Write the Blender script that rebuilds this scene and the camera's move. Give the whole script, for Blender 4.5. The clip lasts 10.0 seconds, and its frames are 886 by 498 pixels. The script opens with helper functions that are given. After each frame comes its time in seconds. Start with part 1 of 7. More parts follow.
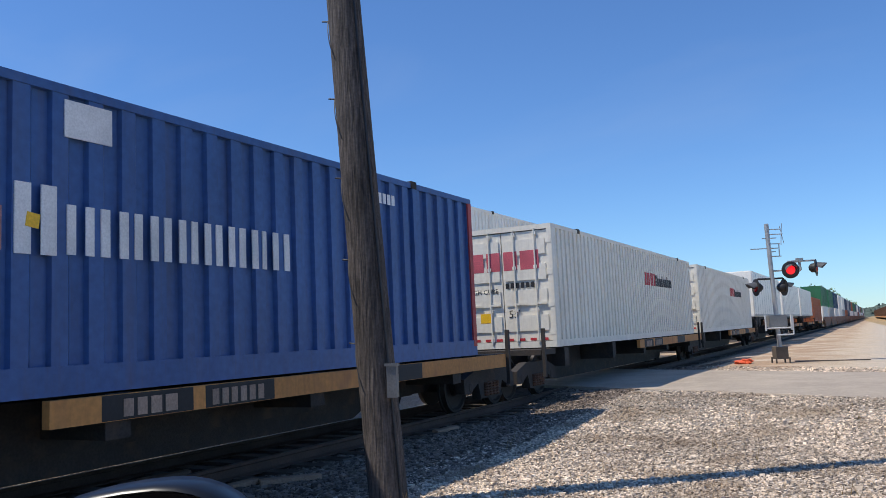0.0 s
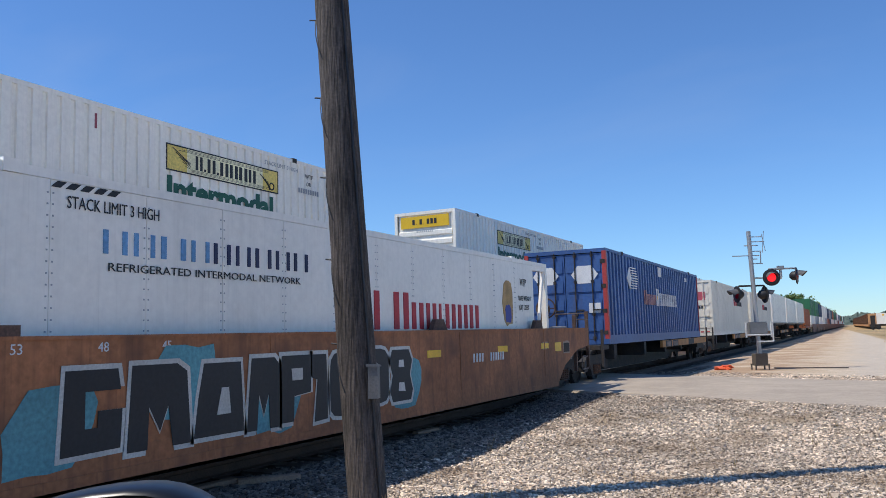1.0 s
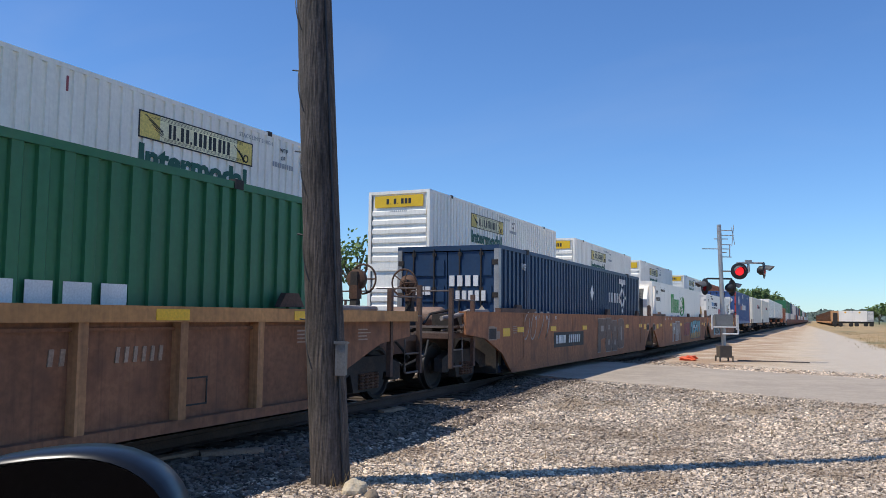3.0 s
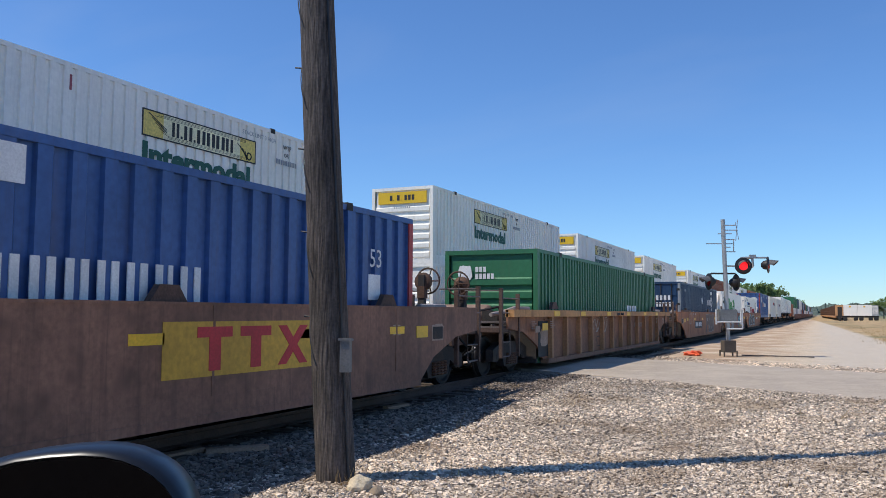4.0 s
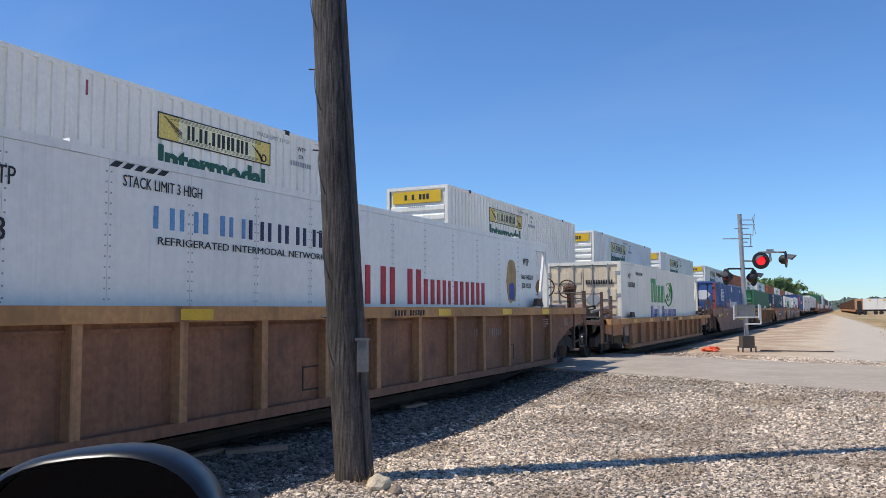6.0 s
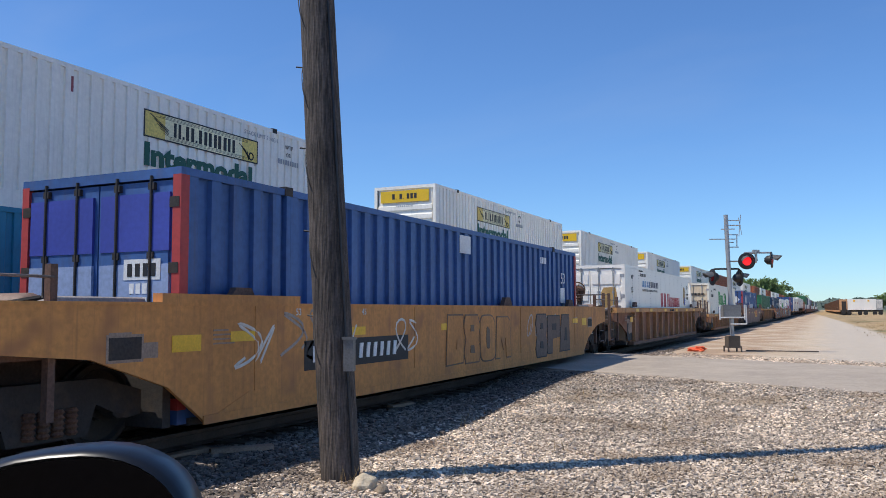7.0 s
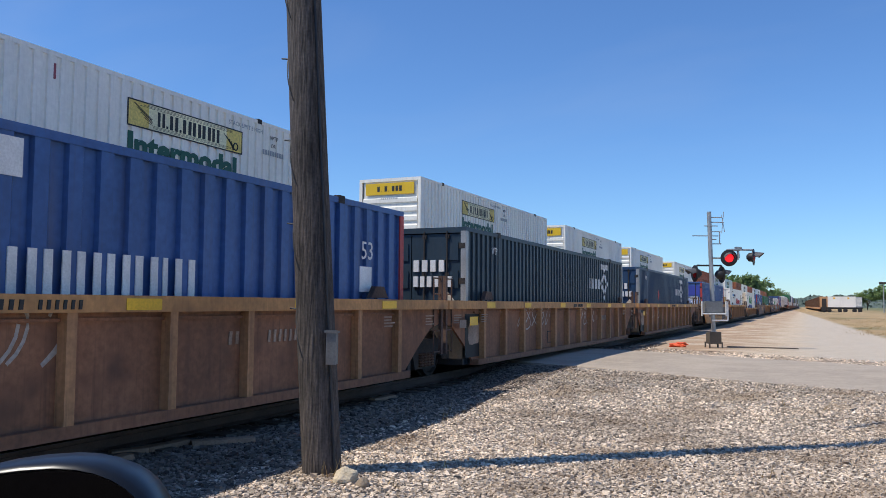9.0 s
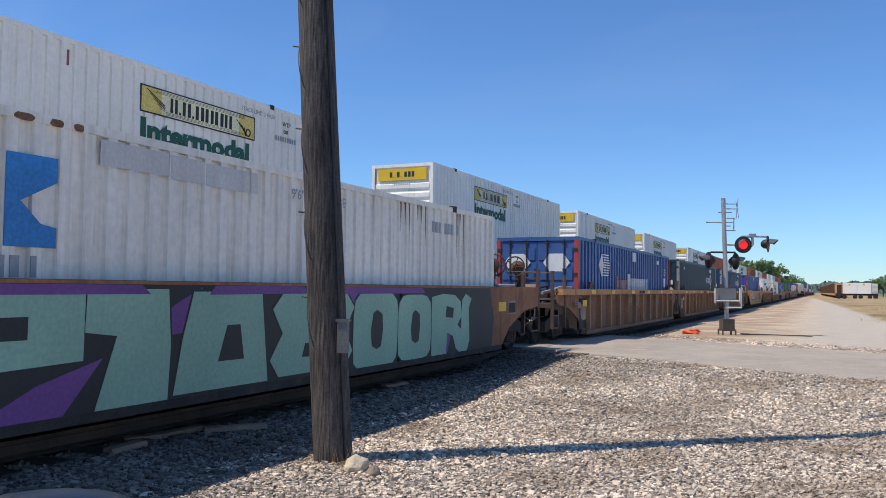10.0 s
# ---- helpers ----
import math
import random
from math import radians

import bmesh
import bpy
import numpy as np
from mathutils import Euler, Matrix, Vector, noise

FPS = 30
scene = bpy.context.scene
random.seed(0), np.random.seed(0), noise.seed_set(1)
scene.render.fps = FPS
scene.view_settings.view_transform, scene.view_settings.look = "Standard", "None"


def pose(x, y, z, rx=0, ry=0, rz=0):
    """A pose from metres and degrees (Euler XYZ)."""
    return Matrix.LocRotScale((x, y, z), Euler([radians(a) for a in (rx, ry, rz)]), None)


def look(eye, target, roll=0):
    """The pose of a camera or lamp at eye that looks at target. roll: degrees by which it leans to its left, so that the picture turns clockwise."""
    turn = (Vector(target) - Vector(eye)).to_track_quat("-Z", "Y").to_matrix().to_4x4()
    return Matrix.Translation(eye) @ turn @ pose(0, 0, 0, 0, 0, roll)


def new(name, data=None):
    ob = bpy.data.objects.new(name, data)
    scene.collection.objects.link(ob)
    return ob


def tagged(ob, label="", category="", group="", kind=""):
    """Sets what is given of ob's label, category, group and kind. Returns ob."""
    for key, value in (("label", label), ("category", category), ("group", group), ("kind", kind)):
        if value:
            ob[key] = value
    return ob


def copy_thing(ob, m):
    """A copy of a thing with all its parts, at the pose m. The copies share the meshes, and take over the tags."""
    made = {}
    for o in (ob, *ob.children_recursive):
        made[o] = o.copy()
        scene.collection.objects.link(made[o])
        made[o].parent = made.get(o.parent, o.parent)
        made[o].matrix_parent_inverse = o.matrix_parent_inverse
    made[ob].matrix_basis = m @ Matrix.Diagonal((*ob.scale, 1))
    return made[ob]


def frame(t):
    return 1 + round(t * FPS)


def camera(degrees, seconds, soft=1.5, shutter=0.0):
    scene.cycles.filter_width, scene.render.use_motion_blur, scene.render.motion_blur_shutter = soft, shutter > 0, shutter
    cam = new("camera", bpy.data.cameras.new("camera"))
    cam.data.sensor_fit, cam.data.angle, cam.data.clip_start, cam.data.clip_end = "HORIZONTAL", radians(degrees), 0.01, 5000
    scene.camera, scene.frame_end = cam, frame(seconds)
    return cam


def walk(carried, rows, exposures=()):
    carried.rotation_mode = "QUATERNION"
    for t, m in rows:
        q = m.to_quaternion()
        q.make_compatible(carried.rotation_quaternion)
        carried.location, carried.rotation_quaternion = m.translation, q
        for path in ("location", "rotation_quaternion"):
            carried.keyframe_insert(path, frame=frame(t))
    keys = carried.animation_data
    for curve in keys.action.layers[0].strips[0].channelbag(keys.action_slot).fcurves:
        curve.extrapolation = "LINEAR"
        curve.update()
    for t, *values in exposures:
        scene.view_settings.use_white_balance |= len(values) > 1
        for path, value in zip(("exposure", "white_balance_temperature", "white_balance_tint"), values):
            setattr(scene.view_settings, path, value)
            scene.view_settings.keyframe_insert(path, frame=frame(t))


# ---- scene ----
cam = camera(56.8, 10.0, soft=0.5)

PATH = [
    (0, pose(0.0060, -0.0177, 1.4532, 95.989, 2.595, 27.796)),
    (0.5, pose(0.0024, -0.0206, 1.4548, 96.084, 2.222, 27.275)),
    (1, pose(0.0039, -0.0098, 1.4572, 96.038, 1.663, 26.574)),
    (1.5, pose(0.0011, -0.0032, 1.4535, 95.772, 0.872, 25.816)),
    (2, pose(-0.0004, 0.0006, 1.4484, 95.388, 0.006, 25.033)),
    (2.5, pose(-0.0053, 0.0156, 1.4471, 94.966, -0.601, 24.457)),
    (4, pose(0.0002, 0.0043, 1.4496, 94.449, -0.258, 24.740)),
    (4.5, pose(-0.0000, -0.0000, 1.4500, 94.423, 0.099, 25.258)),
    (5, pose(-0.0045, -0.0047, 1.4507, 94.412, 0.332, 25.723)),
    (5.5, pose(-0.0009, -0.0062, 1.4508, 94.402, 0.464, 25.970)),
    (7, pose(0.0004, 0.0097, 1.4482, 94.321, 0.283, 24.987)),
    (7.5, pose(0.0113, 0.0103, 1.4545, 94.410, 0.178, 24.313)),
    (8, pose(0.0076, 0.0092, 1.4579, 94.431, -0.013, 23.778)),
    (8.5, pose(0.0108, 0.0096, 1.4602, 94.281, -0.159, 23.655)),
    (9, pose(0.0091, 0.0092, 1.4676, 93.809, -0.365, 23.867)),
    (9.5, pose(0.0209, 0.0101, 1.4990, 93.171, -0.466, 24.363)),
    (10, pose(0.0175, 0.0301, 1.5113, 92.739, -0.569, 24.751)),
]
walk(cam, PATH)

# ---- world, sun, exposure ----
SUN_ELEVATION, SUN_TURN = radians(58.5), radians(234)
world = bpy.data.worlds.new("sky")
scene.world = world
world.use_nodes = True
wn = world.node_tree.nodes
sky = wn.new("ShaderNodeTexSky")
sky.sky_type, sky.sun_disc = "NISHITA", False
sky.sun_elevation, sky.sun_rotation = SUN_ELEVATION, SUN_TURN
sky.air_density, sky.dust_density, sky.ozone_density = 1.0, 0.0, 1.6
wn["Background"].inputs[1].default_value = 0.118
blue = wn.new("ShaderNodeMix")
blue.data_type, blue.blend_type = "RGBA", "MULTIPLY"
blue.inputs[0].default_value, blue.inputs[7].default_value = 1.0, (0.60, 0.885, 1.27, 1)
world.node_tree.links.new(sky.outputs[0], blue.inputs[6])
# thin high cirrus over the whole sky
sky_at, sky_turn, wisp, wisp_edge, haze = wn.new("ShaderNodeTexCoord"), wn.new("ShaderNodeMapping"), wn.new("ShaderNodeTexNoise"), wn.new("ShaderNodeMapRange"), wn.new("ShaderNodeMix")
sky_turn.inputs["Rotation"].default_value, sky_turn.inputs["Scale"].default_value = (0.2, 0.35, 0.5), (1.2, 4.5, 5.5)
wisp.inputs["Scale"].default_value, wisp.inputs["Detail"].default_value, wisp.inputs["Distortion"].default_value = 1.1, 8.0, 0.6
wisp_edge.inputs[1].default_value, wisp_edge.inputs[2].default_value, wisp_edge.inputs[4].default_value = 0.5, 0.85, 0.12
haze.data_type, haze.inputs[7].default_value = "RGBA", (5.2, 5.6, 6.2, 1)
for a, b in ((sky_at.outputs["Generated"], sky_turn.inputs[0]), (sky_turn.outputs[0], wisp.inputs[0]), (wisp.outputs["Fac"], wisp_edge.inputs[0]), (wisp_edge.outputs[0], haze.inputs[0]), (blue.outputs[2], haze.inputs[6]), (haze.outputs[2], wn["Background"].inputs[0])):
    world.node_tree.links.new(a, b)
sun = new("sun", bpy.data.lights.new("sun", "SUN"))
sun.data.energy, sun.data.angle, sun.data.color = 4.2, radians(0.53), (1.0, 0.94, 0.84)
sun.matrix_world = look((-40, -40, 90), (-40 - math.sin(SUN_TURN) * math.cos(SUN_ELEVATION), -40 - math.cos(SUN_TURN) * math.cos(SUN_ELEVATION), 90 - math.sin(SUN_ELEVATION)))

# ---- materials ----
MATS = {}


def mat(name, color, rough=0.6, metal=0.0, scale=6.0, vary=0.25, streak=0.0, bump=0.0, bump_scale=60.0, dirt=(0.12, 0.09, 0.06), dirt_amount=0.0, spec=0.5, by_object=0.0, by_island=0.0):
    """A painted or natural surface: mottling at two scales, vertical streaks, dirt patches and fine relief."""
    if name in MATS:
        return MATS[name]
    m = bpy.data.materials.new(name)
    m.use_nodes = True
    n, l = m.node_tree.nodes, m.node_tree.links
    b = n["Principled BSDF"]
    b.inputs["Roughness"].default_value, b.inputs["Metallic"].default_value = rough, metal
    b.inputs["Specular IOR Level"].default_value = spec
    co = n.new("ShaderNodeTexCoord")

    def noise_tex(s, detail=6.0, stretch=None):
        t = n.new("ShaderNodeTexNoise")
        t.inputs["Scale"].default_value, t.inputs["Detail"].default_value = s, detail
        if stretch:
            mp = n.new("ShaderNodeMapping")
            mp.inputs["Scale"].default_value = stretch
            l.new(co.outputs["Object"], mp.inputs[0])
            l.new(mp.outputs[0], t.inputs[0])
        else:
            l.new(co.outputs["Object"], t.inputs[0])
        return t.outputs["Fac"]

    def ramp(fac, a, c, lo, hi):
        r = n.new("ShaderNodeMapRange")
        r.inputs[1].default_value, r.inputs[2].default_value, r.inputs[3].default_value, r.inputs[4].default_value = a, c, lo, hi
        l.new(fac, r.inputs[0])
        return r.outputs[0]

    def mix(kind, fac, a, c):
        x = n.new("ShaderNodeMix")
        x.data_type, x.blend_type = "RGBA", kind
        for s, v in ((x.inputs[0], fac), (x.inputs[6], a), (x.inputs[7], c)):
            if hasattr(v, "is_linked"):
                l.new(v, s)
            else:
                s.default_value = v
        return x.outputs[2]

    out = (*color, 1)
    big = ramp(noise_tex(scale * 0.15), 0.3, 0.7, 1 - vary, 1 + vary)
    fine = ramp(noise_tex(scale * 4), 0.3, 0.7, 1 - vary * 0.7, 1 + vary * 0.7)
    out = mix("MULTIPLY", 1.0, out, big)
    out = mix("MULTIPLY", 1.0, out, fine)
    for amount, source in ((by_object, "ShaderNodeObjectInfo"), (by_island, "ShaderNodeNewGeometry")):
        if amount:
            o = n.new(source)
            rnd = o.outputs["Random"] if amount is by_object else o.outputs["Random Per Island"]
            out = mix("MULTIPLY", 1.0, out, ramp(rnd, 0, 1, 1 - amount, 1 + amount))
    if dirt_amount:
        d = ramp(noise_tex(scale * 0.5, 9.0), 0.62 - 0.25 * dirt_amount, 0.75, 0.0, 0.9)
        out = mix("MIX", d, out, (*dirt, 1))
    if streak:
        s = ramp(noise_tex(3.0, 5.0, (2.2, 2.2, 0.12)), 0.5, 0.8, 0.0, streak)
        out = mix("MIX", s, out, (*dirt, 1))
        drip = ramp(noise_tex(3.0, 4.0, (9.0, 9.0, 0.3)), 0.56, 0.74, 0.0, streak * 0.55)
        out = mix("MIX", drip, out, tuple(c * 0.8 for c in dirt) + (1,))
    l.new(out, b.inputs["Base Color"])
    if bump:
        bp = n.new("ShaderNodeBump")
        bp.inputs["Strength"].default_value, bp.inputs["Distance"].default_value = bump, 0.02
        l.new(noise_tex(bump_scale), bp.inputs["Height"])
        l.new(bp.outputs[0], b.inputs["Normal"])
    MATS[name] = m
    return m


STEEL_DARK = mat("dark_steel", (0.028, 0.024, 0.022), 0.75, 0.0, 8, 0.4, bump=0.2, dirt_amount=0.5, dirt=(0.07, 0.045, 0.03))
STEEL_BRIGHT = mat("worn_steel", (0.16, 0.15, 0.145), 0.4, 0.9, 20, 0.4)
GALV = mat("galvanised", (0.42, 0.42, 0.41), 0.5, 0.5, 14, 0.2, streak=0.3)
RUSTY = mat("rusty_steel", (0.10, 0.052, 0.032), 0.85, 0.0, 10, 0.4, bump=0.3, dirt_amount=0.4)
RUBBER = mat("black_rubber", (0.02, 0.02, 0.02), 0.8)
WHITE_MARK = mat("white_lettering", (0.75, 0.75, 0.74), 0.6, 0, 12, 0.15)
BLACK_MARK = mat("black_lettering", (0.02, 0.02, 0.022), 0.6)
YELLOW_MARK = mat("yellow_reflector", (0.85, 0.50, 0.02), 0.45, 0, 10, 0.15)
RED_MARK = mat("red_lettering", (0.50, 0.03, 0.04), 0.6, 0, 8, 0.2)
GREEN_MARK = mat("green_lettering", (0.03, 0.30, 0.06), 0.6, 0, 8, 0.1)
DARKGREEN_MARK = mat("dark_green_lettering", (0.012, 0.10, 0.065), 0.6, 0, 8, 0.1)
BLUE_MARK = mat("blue_lettering", (0.04, 0.06, 0.30), 0.6, 0, 8, 0.1)
GREY_MARK = mat("grey_lettering", (0.35, 0.36, 0.37), 0.6, 0, 8, 0.1)
PAINT = {
    "jb": mat("white_ribbed_paint", (0.93, 0.885, 0.79), 0.5, 0, 3, 0.07, streak=0.22, dirt=(0.42, 0.38, 0.30)),
    "robinson": mat("bright_blue_paint", (0.022, 0.205, 0.33), 0.5, 0, 3, 0.12, streak=0.12),
    "stack": mat("blue_paint", (0.044, 0.112, 0.30), 0.5, 0, 3, 0.2, streak=0.4, dirt=(0.10, 0.09, 0.12)),
    "umax": mat("navy_paint", (0.012, 0.044, 0.105), 0.5, 0, 3, 0.18, streak=0.15),
    "umaxgreen": mat("dark_slate_blue_paint", (0.016, 0.036, 0.056), 0.5, 0, 3, 0.18, streak=0.15),
    "hub": mat("green_paint", (0.03, 0.16, 0.07), 0.5, 0, 3, 0.12, streak=0.15),
    "white": mat("white_smooth_paint", (0.92, 0.875, 0.79), 0.4, 0, 3, 0.06, streak=0.14, dirt=(0.36, 0.32, 0.26)),
    "cream": mat("cream_paint", (0.86, 0.81, 0.68), 0.5, 0, 3, 0.08, streak=0.2, dirt=(0.30, 0.24, 0.16)),
    "kline": mat("stained_white_paint", (0.92, 0.86, 0.76), 0.55, 0, 3, 0.10, streak=0.42, dirt=(0.42, 0.31, 0.21)),
    "orange": mat("orange_paint", (0.42, 0.12, 0.045), 0.6, 0, 3, 0.15, streak=0.3),
    "xpo": mat("yellowed_white_paint", (0.80, 0.755, 0.65), 0.5, 0, 3, 0.08, streak=0.25, dirt=(0.40, 0.34, 0.26)),
    "grey": mat("grey_paint", (0.36, 0.37, 0.38), 0.5, 0, 3, 0.12, streak=0.25),
    "red": mat("red_corner_paint", (0.42, 0.05, 0.045), 0.55, 0, 4, 0.15),
}
CAR = {
    "ochre": mat("ochre_car_paint", (0.52, 0.265, 0.10), 0.75, 0, 4, 0.2, streak=0.35, dirt=(0.17, 0.09, 0.05), dirt_amount=0.25, bump=0.1),
    "brown": mat("rust_brown_car_paint", (0.36, 0.145, 0.062), 0.75, 0, 4, 0.28, streak=0.7, dirt=(0.14, 0.065, 0.04), dirt_amount=0.4, bump=0.1),
    "dark": mat("sooty_brown_car_paint", (0.25, 0.125, 0.08), 0.7, 0, 4, 0.28, streak=0.7, dirt=(0.11, 0.06, 0.04), dirt_amount=0.3, bump=0.1),
    "orange": mat("faded_yellow_car_paint", (0.57, 0.255, 0.072), 0.7, 0, 4, 0.2, streak=0.5, dirt=(0.30, 0.13, 0.06), dirt_amount=0.25, bump=0.1),
    "ribbed": mat("red_brown_car_paint", (0.27, 0.122, 0.064), 0.75, 0, 4, 0.28, streak=0.65, dirt=(0.12, 0.06, 0.04), dirt_amount=0.3, bump=0.1),
    "tan": mat("tan_car_paint", (0.45, 0.20, 0.085), 0.75, 0, 4, 0.2, streak=0.45, dirt=(0.20, 0.09, 0.05), dirt_amount=0.25, bump=0.1),
}
END_PAINT = mat("sooty_end_paint", (0.115, 0.066, 0.048), 0.8, 0, 8, 0.4, streak=0.4, dirt=(0.05, 0.035, 0.028), dirt_amount=0.35, bump=0.2)
DULL_RAIL = mat("grimy_rail", (0.16, 0.13, 0.115), 0.65, 0.2, 12, 0.35)
BLACK_GLOSS = mat("black_plastic", (0.010, 0.011, 0.013), 0.3, spec=0.45)


# ---- mesh helpers ----
def box(bm, x0, x1, y0, y1, z0, z1):
    v = [bm.verts.new((x, y, z)) for x in (x0, x1) for y in (y0, y1) for z in (z0, z1)]
    for f in ((0, 1, 3, 2), (4, 6, 7, 5), (0, 4, 5, 1), (2, 3, 7, 6), (0, 2, 6, 4), (1, 5, 7, 3)):
        bm.faces.new([v[i] for i in f])


def rod(bm, a, b, r, n=8, r2=None):
    a, b = Vector(a), Vector(b)
    q = (b - a).to_track_quat("Z", "Y")
    r2 = r if r2 is None else r2
    rings = []
    for p, rr in ((a, r), (b, r2)):
        rings.append([bm.verts.new(p + q @ Vector((math.cos(i * math.tau / n) * rr, math.sin(i * math.tau / n) * rr, 0))) for i in range(n)])
    for i in range(n):
        bm.faces.new((rings[0][i], rings[0][(i + 1) % n], rings[1][(i + 1) % n], rings[1][i]))
    bm.faces.new(rings[0][::-1])
    bm.faces.new(rings[1])


def pipe(bm, points, r, n=6):
    for a, b in zip(points, points[1:]):
        rod(bm, a, b, r, n)


def torus(bm, centre, axis, big, small, n=20, k=6):
    q = Vector(axis).to_track_quat("Z", "Y")
    rings = []
    for i in range(n):
        a = i * math.tau / n
        rings.append([bm.verts.new(Vector(centre) + q @ Vector(((big + small * math.cos(j * math.tau / k)) * math.cos(a), (big + small * math.cos(j * math.tau / k)) * math.sin(a), small * math.sin(j * math.tau / k)))) for j in range(k)])
    for i in range(n):
        for j in range(k):
            bm.faces.new((rings[i][j], rings[(i + 1) % n][j], rings[(i + 1) % n][(j + 1) % k], rings[i][(j + 1) % k]))


def lathe(bm, centre, axis, profile, n=20, caps=True):
    """profile: (distance along the axis, radius)"""
    q = Vector(axis).to_track_quat("Z", "Y")
    rings = [[bm.verts.new(Vector(centre) + q @ Vector((r * math.cos(i * math.tau / n), r * math.sin(i * math.tau / n), h))) for i in range(n)] for h, r in profile]
    for a, b in zip(rings, rings[1:]):
        for i in range(n):
            bm.faces.new((a[i], a[(i + 1) % n], b[(i + 1) % n], b[i]))
    if caps:
        bm.faces.new(rings[0][::-1])
        bm.faces.new(rings[-1])


def prism(bm, outline, x0, x1):
    """An outline in (y, z) swept from x0 to x1."""
    a = [bm.verts.new((x0, y, z)) for y, z in outline]
    b = [bm.verts.new((x1, y, z)) for y, z in outline]
    n = len(outline)
    for i in range(n):
        bm.faces.new((a[i], a[(i + 1) % n], b[(i + 1) % n], b[i]))
    bm.faces.new(a[::-1])
    bm.faces.new(b)


def mesh_of(name, bm, material, smooth=False):
    bmesh.ops.recalc_face_normals(bm, faces=bm.faces)
    me = bpy.data.meshes.new(name)
    bm.to_mesh(me)
    bm.free()
    me.materials.append(material)
    if smooth:
        me.shade_smooth()
        me.set_sharp_from_angle(angle=radians(40))
    return me


def part(name, bm, material, parent, label="", smooth=False):
    ob = new(name, mesh_of(name, bm, material, smooth))
    ob.parent = parent
    if label:
        ob["label"] = label
    if name.endswith("_mark") or name.startswith("reflector_tape"):
        ob["kind"] = "stuff"
    return ob


def thing(name, m, label, category, group="", kind=""):
    ob = new(name)
    ob.empty_display_size = 0.3
    ob.matrix_world = m
    return tagged(ob, label, category, group, kind)


def words(text, size, material, parent, m, name="lettering", stretch=1.0, bold=0.0):
    """Text in the built-in font, thin, in the plane of m."""
    cu = bpy.data.curves.new(name, "FONT")
    cu.body, cu.size, cu.extrude, cu.resolution_u, cu.offset = text, size, 0.002, 2, bold
    cu.materials.append(material)
    ob = new(name, cu)
    ob.parent = parent
    ob.matrix_local = m @ Matrix.Diagonal((stretch, 1, 1, 1))
    return ob


def on_side(x, y, z):
    """Writing on a side that faces +x; it runs along +y."""
    return Matrix.Translation((x, y, z)) @ Matrix(((0, 0, 1, 0), (1, 0, 0, 0), (0, 1, 0, 0), (0, 0, 0, 1)))


def on_end(x, y, z):
    """Writing on an end that faces -y; it runs along +x."""
    return Matrix.Translation((x, y, z)) @ Matrix(((1, 0, 0, 0), (0, 0, -1, 0), (0, 1, 0, 0), (0, 0, 0, 1)))


def side_bars(bm, x, y, z, widths, height, gap=0.08, slant=0.0):
    """A run of plain upright blocks on a side."""
    for w in widths:
        h = height if w > 0 else height * 0.8
        w = abs(w)
        prism(bm, [(y, z), (y + w, z), (y + w + slant * h, z + h), (y + slant * h, z + h)], x, x + 0.006)
        y += w + gap
    return y


def blob(bm, x, y, z, w, h, seed, lean=0.15, thick=0.004):
    r = random.Random(seed)
    n = 14
    pts = []
    for i in range(n):
        a = math.tau * i / n
        c, s = math.cos(a), math.sin(a)
        k = 1 / max(abs(c), abs(s)) ** 0.7 * r.uniform(0.88, 1.06)
        pts.append((y + w / 2 * c * k + lean * h * s * 0.5, z + h / 2 * s * k))
    prism(bm, pts, x, x + thick)


# ---- shipping containers ----
LONG, WIDE, TALL = 16.15, 2.59, 2.9
KEYED = []


def ribbed_wall(bm, y0, y1, z0, z1, x, sign, period, depth, groove):
    """A corrugated sheet in the plane x, its ribs upright. groove: the share of a period that lies back."""
    n = max(1, round((y1 - y0) / period))
    p = (y1 - y0) / n
    ys = []
    for i in range(n):
        a = y0 + i * p
        ys += [(a, 0), (a + p * (1 - groove) * 0.86, 0), (a + p * (1 - groove * 0.86), depth), (a + p * 0.97, depth)]
    ys.append((y1, 0))
    low = [bm.verts.new((x - sign * d, y, z0)) for y, d in ys]
    top = [bm.verts.new((x - sign * d, y, z1)) for y, d in ys]
    for i in range(len(ys) - 1):
        bm.faces.new((low[i], low[i + 1], top[i + 1], top[i]))


